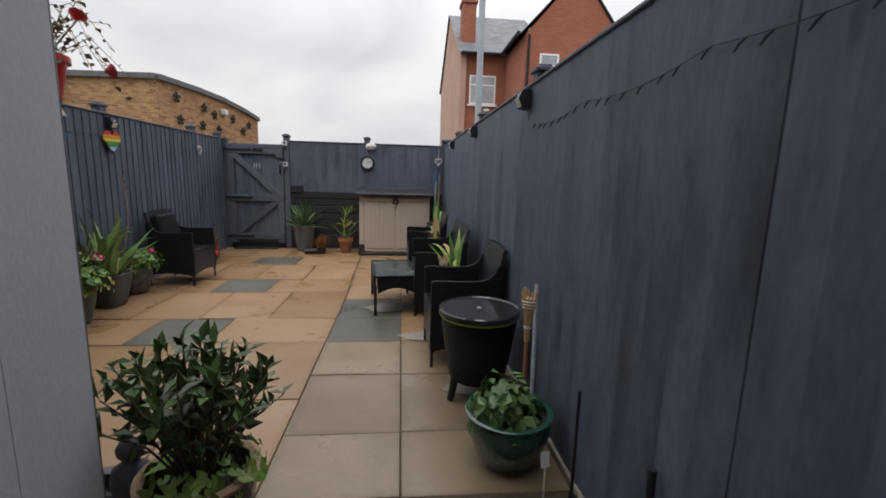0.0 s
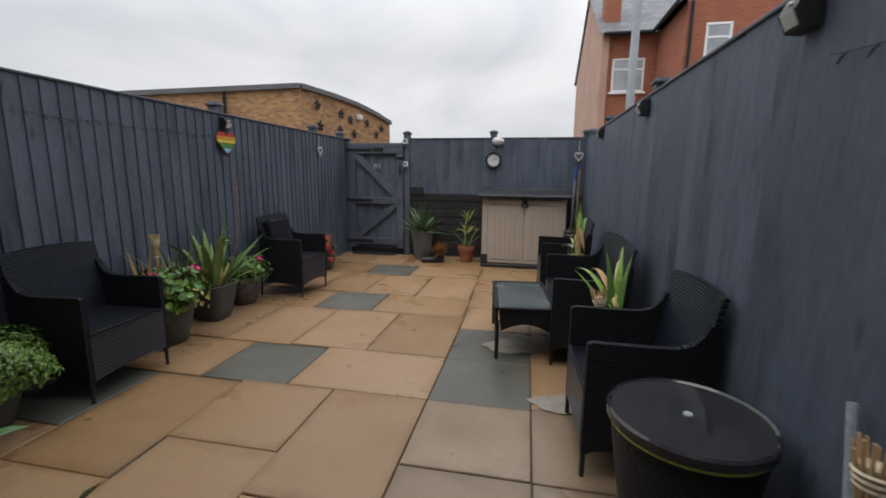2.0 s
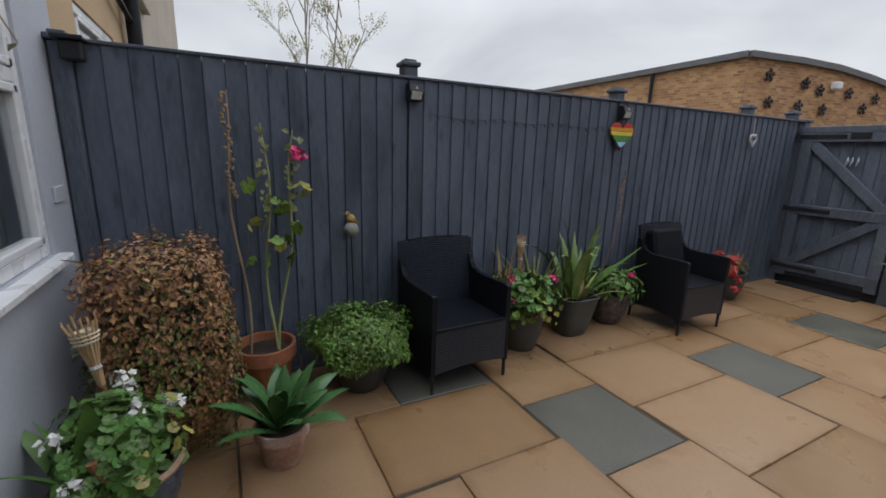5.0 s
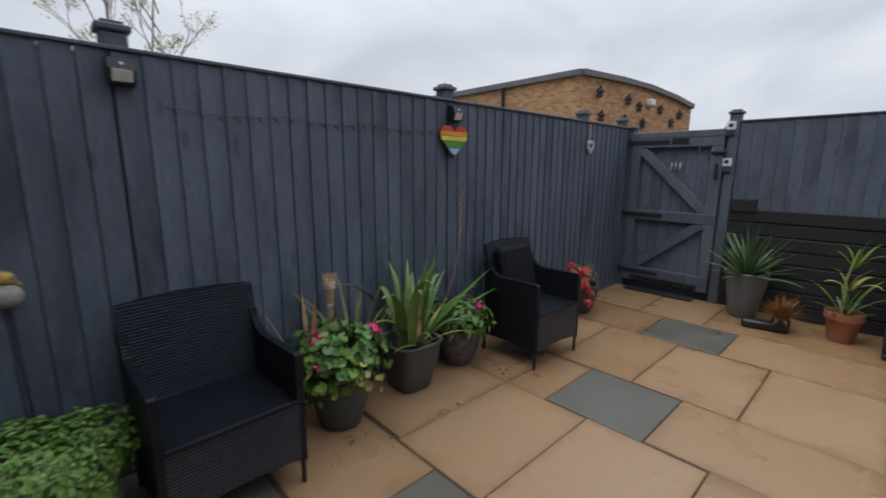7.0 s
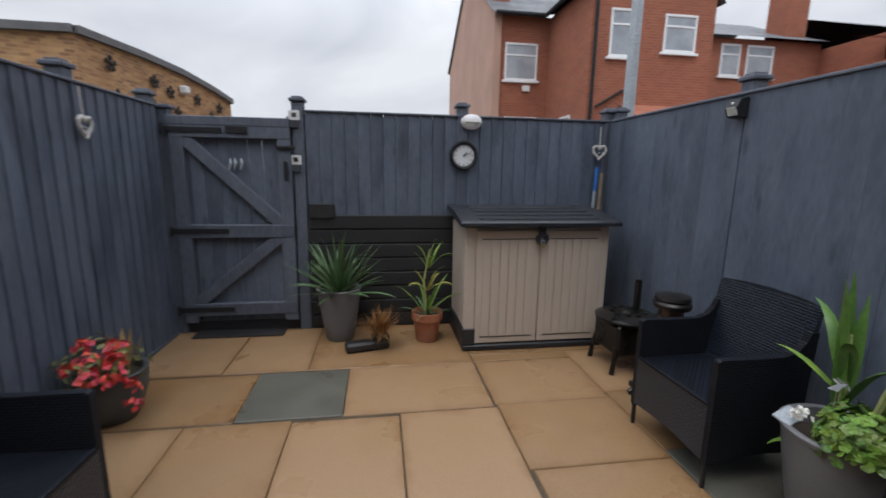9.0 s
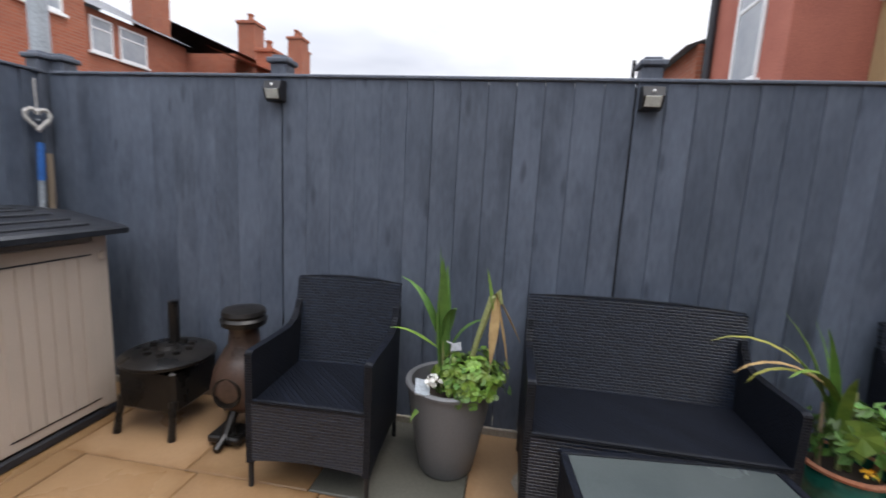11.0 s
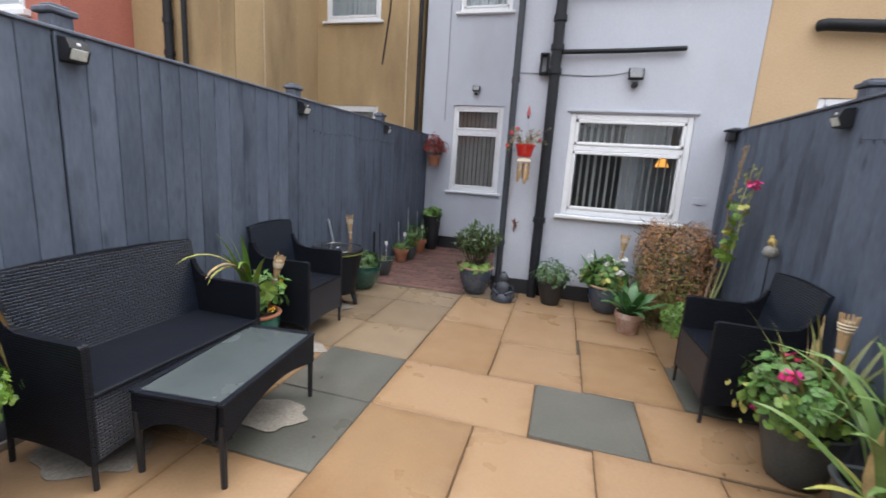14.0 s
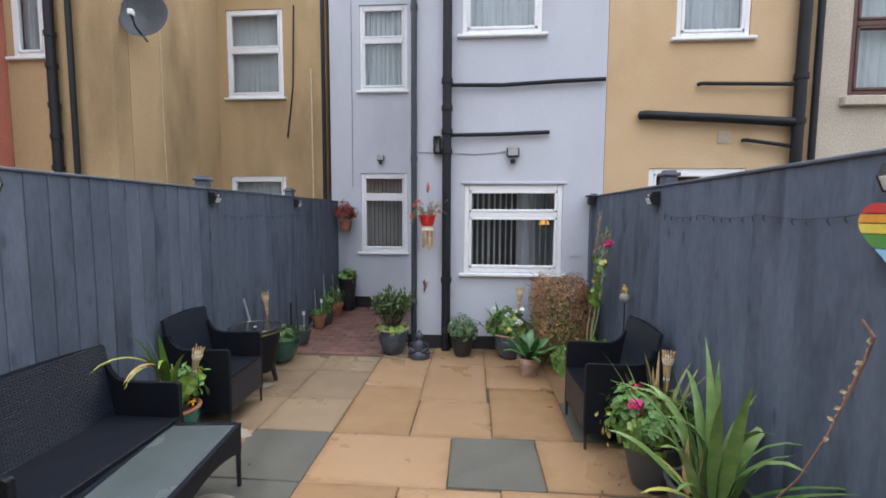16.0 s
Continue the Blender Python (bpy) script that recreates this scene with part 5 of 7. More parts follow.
def torch(x, y, z, h, rx=0.0, ry=0.0, splay=0.035, frayed=False, label="bamboo garden torch with a woven head"):
    """A cane split at the top into slats that splay round a small cup, bound with twine."""
    t = thing("garden_torch", label, "torch", pose(x, y, z, rx, ry, 0), group="bamboo torches")
    part("cane", Geo().tube([(0, 0, 0), (0.003, 0.002, h * 0.4), (0, 0, h - 0.19)], [0.010, 0.0105, 0.010], 10), COPPER, t)
    r_ = random.Random(int(abs(x * 100) + abs(y * 100)))
    for k in range(13):
        a = k * 2 * math.pi / 13
        lift = r_.uniform(-0.008, 0.03) if frayed else r_.uniform(-0.003, 0.004)
        flare = splay * (r_.uniform(0.98, 1.22) if frayed else 1.04)
        ca, sa_ = math.cos(a), math.sin(a)
        p = [(0.009 * ca, 0.009 * sa_, h - 0.25), (0.013 * ca, 0.013 * sa_, h - 0.17), (splay * 0.62 * ca, splay * 0.62 * sa_, h - 0.09), (flare * ca, flare * sa_, h + lift)]
        part("split", Geo().tube(p, [0.0045, 0.0048, 0.0052, 0.0036], 5), BAMBOO, t)
    for zz, rr in ((h - 0.045, splay * 0.90), (h - 0.06, splay * 0.82), (h - 0.075, splay * 0.74)):
        part("weaving", Geo().lathe([(rr + 0.003, zz - 0.005), (rr + 0.007, zz), (rr + 0.003, zz + 0.005)], 18), RATTANHEAD, t, smooth=True)
    part("cup", Geo().lathe([(0.010, h - 0.16), (splay * 0.62, h - 0.075), (splay * 0.82, h - 0.03), (splay * 0.70, h - 0.03), (0.0, h - 0.06)], 16), RATTANHEAD, t, smooth=True)
    part("binding", Geo().lathe([(0.017, h - 0.185), (0.021, h - 0.18), (0.018, h - 0.168)], 12), WICK, t)


torch(1.73, 2.93, 0.22, 0.60, -4, 2, 0.036, True, "frayed bamboo torch standing in the green pot")
torch(-1.80, 4.86, 0.25, 0.62, 0, -1, 0.034, False)
torch(-1.10, 2.47, 0.24, 0.60, 9, -6, 0.046, True, "frayed bamboo torch leaning in the flower pot")
torch(1.58, 4.56, 0.24, 0.47, 0, -14, 0.036, True, "frayed bamboo torch leaning in the orange-rimmed pot")
cane = whole("garden_cane", Geo().tube([(1.80, 2.98, 0.0), (1.84, 3.12, 0.45), (1.865, 3.22, 0.80)], 0.012, 8), GALV, "grey metal cane leaning on the fence", "cane")
whole("garden_cane", Geo().tube([(1.865, 2.05, 0.0), (1.87, 2.06, 0.52)], 0.013, 8), BLACKPL, "short black stake against the fence", "stake")

# string lights
CABLE = mat("dark_cable", (0.012, 0.013, 0.015), rough=0.6, bump=0)


def string_lights(p0, p1, n_, sag, x_off, label):
    s = thing("string_lights", label, "lights")
    pts = []
    for i in range(61):
        u = i / 60
        b = abs(math.sin(u * math.pi * 3))
        pts.append((p0[0] + (p1[0] - p0[0]) * u, p0[1] + (p1[1] - p0[1]) * u, p0[2] + (p1[2] - p0[2]) * u - sag * b))
    part("wire", Geo().tube(pts, 0.0016, 5), CABLE, s)
    for i in range(n_):
        x, y, z = pts[int((i + 0.5) * 60 / n_)]
        part("bulb", Geo().tube([(x, y, z), (x + x_off, y + 0.006, z - 0.012), (x + x_off, y + 0.022, z - 0.028)], [0.002, 0.0038, 0.0022], 6), CABLE, s)


string_lights((RX - 0.026, 1.30, 1.72), (RX - 0.026, 3.55, 1.70), 22, 0.03, -0.01, "dark cable of small string lights along the fence")
string_lights((LX + 0.026, 4.20, 1.72), (LX + 0.026, 5.85, 1.72), 18, 0.02, 0.01, "dark cable of small string lights along the fence")
# ---- pots and plants ----
def leafmat(name, c1, c2, rough=0.45, island=0.35):
    m = mat(name, c1, c2, rough=rough, scale=18, fine=120, bump=0.12, island=island, fine_amount=0.12)
    b = m.node_tree.nodes["Principled BSDF"]
    b.inputs["Subsurface Weight"].default_value = 0.0
    return m


L_MID = leafmat("mid_green_leaf", (0.105, 0.205, 0.040), (0.065, 0.145, 0.030))
L_DARK = leafmat("dark_green_leaf", (0.035, 0.070, 0.022), (0.022, 0.048, 0.018), 0.35)
L_LIME = leafmat("lime_green_leaf", (0.20, 0.30, 0.045), (0.10, 0.20, 0.03))
L_YELLOW = leafmat("yellowing_leaf", (0.40, 0.36, 0.09), (0.26, 0.28, 0.06))
L_STRAW = leafmat("dry_straw_leaf", (0.42, 0.29, 0.13), (0.28, 0.18, 0.08), 0.7)
L_RUSSET = leafmat("russet_leaf", (0.36, 0.165, 0.080), (0.25, 0.145, 0.055), 0.45, 0.55)
L_OLIVE = leafmat("olive_leaf", (0.18, 0.18, 0.055), (0.12, 0.135, 0.04))
L_BLUEG = leafmat("blue_green_leaf", (0.105, 0.175, 0.075), (0.07, 0.13, 0.055), 0.4)
L_BROAD = leafmat("broad_green_leaf", (0.070, 0.165, 0.050), (0.048, 0.120, 0.038), 0.32, 0.3)
L_RED = leafmat("crimson_leaf", (0.32, 0.035, 0.03), (0.20, 0.025, 0.025), 0.5, 0.4)
L_LILY = leafmat("lily_leaf", (0.185, 0.27, 0.085), (0.115, 0.195, 0.055), 0.38)
F_PINK = leafmat("magenta_petal", (0.70, 0.045, 0.22), (0.60, 0.03, 0.17), 0.5, 0.2)
F_WHITE = leafmat("white_petal", (0.78, 0.78, 0.74), (0.70, 0.70, 0.66), 0.5, 0.08)
F_RED = leafmat("coral_red_petal", (0.62, 0.055, 0.06), (0.50, 0.04, 0.05), 0.5, 0.2)
F_YEL = leafmat("yellow_petal", (0.75, 0.42, 0.03), (0.65, 0.33, 0.02), 0.5, 0.15)
STEM = mat("green_stem", (0.33, 0.35, 0.15), (0.24, 0.27, 0.10), rough=0.6, fine=80, bump=0.15)
DRYSTEM = mat("dry_stem", (0.36, 0.27, 0.17), (0.25, 0.18, 0.11), rough=0.8, fine=80, bump=0.3)
WOODY = mat("woody_stem", (0.10, 0.07, 0.045), (0.06, 0.045, 0.03), rough=0.85, fine=80, bump=0.35)
SOIL = mat("potting_soil", (0.035, 0.025, 0.018), (0.055, 0.04, 0.03), rough=0.95, scale=20, fine=90, bump=0.9)
TERRA = mat("terracotta", (0.36, 0.135, 0.065), (0.29, 0.105, 0.055), rough=0.75, scale=5, fine=70, bump=0.15, stain=(0.40, 0.24, 0.16), stain_scale=4, stain_amount=0.4)
TERRAW = mat("lime_bloomed_terracotta", (0.36, 0.17, 0.11), (0.50, 0.40, 0.34), rough=0.8, scale=9, fine=60, bump=0.2)
GREYPOT = mat("grey_fibre_pot", (0.125, 0.128, 0.135), (0.15, 0.153, 0.16), rough=0.55, scale=5, fine=110, bump=0.06, fine_amount=0.08)
DARKPOT = mat("charcoal_pot", (0.050, 0.058, 0.058), (0.068, 0.076, 0.076), rough=0.5, scale=5, fine=90, bump=0.08)
BLACKPOT = mat("black_pot", (0.014, 0.015, 0.017), (0.022, 0.023, 0.026), rough=0.4, scale=5, fine=90, bump=0.05)
GREENGLAZE = mat("green_glaze", (0.010, 0.055, 0.040), (0.014, 0.075, 0.055), rough=0.14, scale=6, fine=40, bump=0.03, coat=0.5)
TEALGLAZE = mat("teal_glaze", (0.012, 0.10, 0.075), (0.016, 0.125, 0.095), rough=0.18, scale=6, fine=40, bump=0.03, coat=0.4)
BLUEGLAZE = mat("blue_grey_glaze", (0.045, 0.060, 0.085), (0.06, 0.075, 0.10), rough=0.25, scale=6, fine=40, bump=0.03, coat=0.3)
REDPL = mat("red_plastic", (0.60, 0.030, 0.022), rough=0.35, bump=0.02)
PATTERN = mat("mottled_relief_pot", (0.035, 0.033, 0.035), (0.15, 0.12, 0.115), rough=0.65, scale=24, fine=60, bump=0.5)
PALERIM = mat("sandy_rim", (0.36, 0.24, 0.15), (0.28, 0.19, 0.12), rough=0.7, fine=60)

PROFILES = {
    "round": [(0.0, 0.0), (0.58, 0.0), (0.62, 0.02), (0.80, 0.25), (0.97, 0.62), (1.0, 0.86), (0.96, 0.95)],
    "taper": [(0.0, 0.0), (0.60, 0.0), (0.64, 0.02), (0.78, 0.35), (0.92, 0.72), (0.98, 0.95)],
    "cone": [(0.0, 0.0), (0.66, 0.0), (0.68, 0.02), (0.88, 0.72), (0.90, 0.74)],
}


def potted(name_label, x, y, r, h, style, material, rim=None, square=False, m=None, group=""):
    """A pot on the ground with wall thickness, rim and soil; returns the thing and the soil height."""
    t = thing("potted_plant", name_label, "plant", m if m is not None else pose(x, y, 0.004), group)
    prof = [(a * r, b * h) for a, b in PROFILES[style]]
    inner = [(r * 0.90, h * 0.99), (r * 0.86, h * 0.80)]
    seg, mm = (36, None)
    g = Geo()
    if style == "cone":
        prof += [(r, h * 0.75), (r, h * 0.99), (r * 0.97, h)]
    else:
        prof += [(r * 1.03, h * 0.955), (r * 1.04, h * 0.985), (r * 1.0, h)]
    g.lathe(prof + inner, seg)
    if square:
        for i, (vx, vy, vz) in enumerate(g.v):
            rad = math.hypot(vx, vy)
            if rad > 1e-6:
                a = math.atan2(vy, vx)
                k = 1.0 / (abs(math.cos(a)) ** 4 + abs(math.sin(a)) ** 4) ** 0.25
                g.v[i] = (vx * k, vy * k, vz)
    part("pot", g, material, t, smooth=True)
    if rim:
        part("pot_rim", Geo().lathe([(r * 0.95, h * 0.955), (r * 1.06, h * 0.96), (r * 1.07, h * 1.0), (r * 0.98, h * 1.03), (r * 0.88, h * 1.0)], seg), rim, t, smooth=True)
    part("soil", Geo().lathe([(0.0, h * 0.86), (r * 0.5, h * 0.87), (r * 0.875, h * 0.83)], 20), SOIL, t)
    return t, h * 0.86


def leafball(c, rad, n_, size, seed, aspect=0.6, shell=0.55, low=-0.4, round_leaf=False):
    """Leaves scattered through an ellipsoid, denser at its surface, facing outwards with scatter."""
    r_ = random.Random(seed)
    g = Geo()
    while n_ > 0:
        v = Vector((r_.gauss(0, 1), r_.gauss(0, 1), r_.gauss(0, 1)))
        if v.length < 1e-3:
            continue
        v.normalize()
        if v.z < low:
            continue
        k = shell + (1 - shell) * r_.random() ** 0.6
        k *= 1 + 0.13 * math.sin(v.x * 5 + seed) + 0.10 * math.sin(v.y * 7 + v.z * 4 + seed * 2)
        p = (c[0] + v.x * rad[0] * k, c[1] + v.y * rad[1] * k, c[2] + v.z * rad[2] * k)
        nd = (v + Vector((r_.uniform(-0.6, 0.6), r_.uniform(-0.6, 0.6), r_.uniform(-0.1, 0.8)))).normalized()
        s = size * r_.uniform(0.65, 1.25)
        if round_leaf:
            t = nd.cross(Vector((r_.random(), r_.random(), 0.3))).normalized()
            u = nd.cross(t)
            ring = [tuple(Vector(p) + nd * s * 0.10 * (1 if q % 2 else 0.4) + (t * math.cos(q * math.pi / 5) + u * math.sin(q * math.pi / 5)) * s * 0.5 * (1 if q % 2 else 0.88)) for q in range(10)]
            g.add([p] + ring, [(0, q + 1, (q + 1) % 10 + 1) for q in range(9)])
        else:
            g.leaflet(p, nd, s, r_.uniform(0, 6.28), aspect)
        n_ -= 1
    return g


def stems(c, top_c, rad, n_, r0, seed, bend=0.03):
    r_ = random.Random(seed)
    g = Geo()
    for _ in range(n_):
        a, k = r_.uniform(0, 6.28), r_.random() ** 0.5
        e = Vector((top_c[0] + rad[0] * k * math.cos(a), top_c[1] + rad[1] * k * math.sin(a), top_c[2] + rad[2] * r_.uniform(-0.3, 0.7)))
        b = Vector((c[0] + r_.uniform(-0.05, 0.05), c[1] + r_.uniform(-0.05, 0.05), c[2]))
        mid = b.lerp(e, 0.5) + Vector((r_.uniform(-bend, bend), r_.uniform(-bend, bend), 0.02))
        g.tube([b, mid, e], [r0, r0 * 0.8, r0 * 0.4], 5)
    return g


def blades(parent, name, material, c, n_, length, width, seed, lean=(0.05, 0.9), droop=(0.4, 1.4), spread=0.03, fold=0.3, label="", heading=None, mid=0.4):
    """Separate long leaves growing from one crown."""
    r_ = random.Random(seed)
    for i in range(n_):
        h = i * 2.399 + r_.uniform(-0.4, 0.4) if heading is None else r_.uniform(*heading)
        u = (i + 0.5) / n_
        ln = lean[0] + (lean[1] - lean[0]) * u
        base = (c[0] + spread * math.cos(h) * u, c[1] + spread * math.sin(h) * u, c[2])
        g = Geo().blade(base, h, length * r_.uniform(0.7, 1.1), width * r_.uniform(0.75, 1.15), ln, r_.uniform(*droop), 7, fold, mid=mid, twist=r_.uniform(-0.5, 0.5))
        part(name, g, material, parent, label, smooth=True)


def flower_head(parent, p, r, material, seed, name="flower", n_=22):
    part(name, leafball(p, (r, r, r * 0.75), n_, r * 0.9, seed, 0.95, 0.5, -0.5), material, parent)


# clipped dark shrub in the house corner
sh = thing("shrub", "clipped russet-brown small-leaved shrub in the house corner", "shrub", pose(-1.60, 2.58, 0))
g = Geo()
r_ = random.Random(11)
for _ in range(9500):
    x, y, z = r_.uniform(-1, 1), r_.uniform(-1, 1), r_.uniform(-1, 1)
    q = (abs(x) ** 3.4 + abs(y) ** 3.4 + abs(z) ** 3.4) ** (1 / 3.4)
    k = (0.80 + 0.22 * r_.random()) / max(q, 0.05)
    x, y, z = x * k, y * k, z * k
    lump = 1 + 0.07 * math.sin(x * 6 + z * 5) + 0.06 * math.sin(y * 9 + z * 3)
    nd = Vector((x ** 3, y ** 3, z ** 3)) + Vector((r_.uniform(-0.5, 0.5), r_.uniform(-0.5, 0.5), r_.uniform(-0.2, 0.6)))
    if nd.length > 0.05:
        g.leaflet((x * 0.34 * lump, y * 0.29 * lump, 0.56 + z * 0.47 * lump), nd, r_.uniform(0.018, 0.034), r_.uniform(0, 6.28), 0.65)
part("foliage", g, L_RUSSET, sh)
part("green_foliage", leafball((0, 0, 0.40), (0.36, 0.31, 0.50), 3600, 0.028, 12, 0.65, 0.82, -0.9), L_OLIVE, sh)
part("fresh_foliage", leafball((0, 0, 0.46), (0.345, 0.30, 0.50), 650, 0.026, 14, 0.65, 0.9, -0.6), L_LIME, sh)
g = stems((0, 0, 0.0), (0, 0, 0.6), (0.28, 0.24, 0.35), 60, 0.008, 13)
for _ in range(40):
    a = r_.uniform(-1.2, 1.6)
    p = Vector((0.33 * math.cos(a), 0.28 * math.sin(a), r_.uniform(0.3, 1.0)))
    g.tube([p, p + Vector((0.07 * math.cos(a), 0.07 * math.sin(a), r_.uniform(0.0, 0.06)))], [0.003, 0.0015], 4)
part("twig_frame", g, WOODY, sh)

# white geraniums with a spiky leaf
t, z = potted("blue glazed pot of white geraniums by the house wall", -1.03, 2.465, 0.19, 0.29, "round", BLUEGLAZE, PALERIM)
part("foliage", leafball((0.02, 0.0, z + 0.12), (0.25, 0.19, 0.21), 760, 0.048, 21, round_leaf=True), L_MID, t)
part("yellowing_foliage", leafball((0.02, 0.03, z + 0.12), (0.22, 0.20, 0.15), 26, 0.05, 22, round_leaf=True), L_YELLOW, t)
for k, p in enumerate(((-0.06, 0.04, 0.57), (0.02, 0.07, 0.53), (-0.10, 0.15, 0.47), (0.06, 0.04, 0.50), (-0.14, 0.0, 0.58), (0.2, -0.12, 0.56), (-0.08, 0.19, 0.46), (0.26, -0.08, 0.42))):
    flower_head(t, p, 0.03, F_WHITE, 30 + k)
blades(t, "leaf", L_MID, (0.08, -0.06, z), 9, 0.40, 0.10, 23, (0.1, 0.8), (0.3, 1.0))
blades(t, "leaf", L_LIME, (-0.14, 0.06, z), 3, 0.36, 0.03, 24, (0.1, 0.4), (0.2, 0.6))
part("cut_stem", Geo().tube([(0.20, 0.02, z + 0.05), (0.21, -0.03, z + 0.22)], 0.017, 8), COPPER, t, "cut reddish-brown stem")
# hollyhocks
t, z = potted("wide terracotta pot of tall leggy hollyhocks against the fence", -1.84, 3.03, 0.175, 0.33, "cone", TERRA)
for k, (y0, top, mat_) in enumerate(((-0.08, (-0.09, -0.12, 1.76), DRYSTEM), (0.05, (-0.09, 0.07, 1.60), STEM), (0.09, (-0.09, 0.24, 1.57), STEM))):
    b, e = Vector((0.03, y0, z)), Vector(top)
    pts = [b.lerp(e, i / 9) + Vector((0.012 * math.sin(i * 1.1 + k), 0.022 * math.sin(i * 0.9 + k * 2), 0)) for i in range(10)]
    part("stem", Geo().tube(pts, [0.0095 - 0.0006 * i for i in range(10)], 7), mat_, t, "bare dry stem" if mat_ is DRYSTEM else "")
    r_ = random.Random(40 + k)
    g = Geo()
    for i in range(26):
        u = 0.62 + 0.38 * i / 26
        p = b.lerp(e, u)
        if k == 0:
            g.lathe([(0.0, -0.016), (0.013, -0.004), (0.009, 0.012), (0.0, 0.016)], 6, pose(p.x + r_.uniform(0, 0.02), p.y + r_.uniform(-0.018, 0.018), p.z, r_.uniform(-60, 60), r_.uniform(0, 60), 0))
        else:
            part("bud", Geo().leaflet(p + Vector((0.01, r_.uniform(-0.03, 0.03), 0)), (0.8, r_.uniform(-0.8, 0.8), 0.5), r_.uniform(0.03, 0.055), r_.uniform(0, 6), 0.8), L_OLIVE, t)
    if k == 0:
        part("seed_spike", g, DRYSTEM, t)
    if k:
        for i, u in enumerate((0.42, 0.5, 0.58, 0.66, 0.74)):
            p = b.lerp(e, u)
            side = -1 if (i + k) % 2 else 1
            part("leaf", leafball((p.x + 0.03, p.y + side * 0.06, p.z), (0.03, 0.05, 0.03), 3, 0.085, 50 + i + 9 * k, round_leaf=True, low=-1), L_YELLOW if (i * k) % 3 == 2 else L_LIME, t)
flower_head(t, (-0.06, 0.25, 1.43), 0.045, F_PINK, 61, n_=30)
# broad-leaved plant
t, z = potted("broad-leaved green plant in a whitened terracotta pot", -1.19, 3.04, 0.125, 0.20, "cone", TERRAW)
blades(t, "leaf", L_BROAD, (0, 0, z), 20, 0.38, 0.098, 71, (0.10, 1.0), (0.8, 1.7), 0.03, 0.34, mid=0.62)
# clipped ball plant
t, z = potted("dense clipped ball of small green leaves in a dark pot", -1.70, 3.58, 0.19, 0.22, "taper", DARKPOT)
part("foliage", leafball((0, 0, 0.34), (0.32, 0.35, 0.178), 5200, 0.031, 72, 0.62, 0.66, -0.6), leafmat("fresh_small_leaf", (0.14, 0.25, 0.042), (0.085, 0.17, 0.03), 0.4, 0.45), t)
part("stem_cluster", stems((0, 0, z), (0, 0, 0.34), (0.24, 0.28, 0.18), 50, 0.004, 73), STEM, t)
# bird on a stick
bd = thing("bird_ornament", "small painted bird on a stone ball on a metal stake", "ornament", pose(-1.97, 3.60, 0))
part("stake", Geo().tube([(0.02, 0.03, 0.0), (0.005, 0.01, 0.45), (0, 0, 0.93)], 0.005, 6), CABLE, bd)
part("stone_ball", Geo().lathe([(0.0, -0.048), (0.026, -0.042), (0.044, -0.022), (0.050, 0.0), (0.044, 0.022), (0.026, 0.042), (0.0, 0.048)], 18, pose(0, 0, 0.965)), mat("pebble", (0.30, 0.29, 0.26), (0.22, 0.21, 0.19), rough=0.8, fine=60), bd, smooth=True)
part("bird", Geo().lathe([(0.0, -0.062), (0.012, -0.035), (0.025, -0.016), (0.029, 0.004), (0.020, 0.026), (0.0, 0.038)], 12, pose(0, 0, 1.036, 55, 0, 0)).lathe([(0.0, -0.019), (0.014, -0.012), (0.019, 0.0), (0.013, 0.013), (0.0, 0.018)], 10, pose(0, -0.024, 1.068)).lathe([(0.006, 0.0), (0.0, 0.02)], 6, pose(0, -0.04, 1.068, 90, 0, 0)), mat("bird_paint", (0.55, 0.36, 0.05), (0.10, 0.10, 0.09), rough=0.5, scale=40, fine=60), bd, "yellow and grey painted bird", smooth=True)
# geraniums with torch and dry grass
t, z = potted("charcoal pot of pink geraniums with yellowing leaves and dry grass", -1.74, 4.86, 0.185, 0.32, "taper", DARKPOT)
part("foliage", leafball((0.02, 0, z + 0.14), (0.27, 0.26, 0.21), 480, 0.054, 81, round_leaf=True), L_MID, t)
part("yellowing_foliage", leafball((0.05, -0.02, z + 0.08), (0.25, 0.26, 0.21), 170, 0.050, 82, round_leaf=True), L_LIME, t)
part("yellow_foliage", leafball((0.05, 0.0, z + 0.10), (0.26, 0.27, 0.21), 38, 0.044, 85, round_leaf=True), L_YELLOW, t)
for k, p in enumerate(((0.05, -0.14, 0.56), (0.16, 0.13, 0.57), (0.2, -0.02, 0.34), (0.14, -0.2, 0.44))):
    flower_head(t, p, 0.04 if k < 2 else 0.022, F_PINK, 90 + k)
blades(t, "leaf", L_STRAW, (-0.06, -0.13, z), 9, 0.52, 0.035, 83, (0.1, 0.5), (0.0, 0.3))
blades(t, "leaf", L_OLIVE, (0.0, 0.10, z), 16, 0.62, 0.024, 84, (0.1, 0.7), (0.3, 1.3))
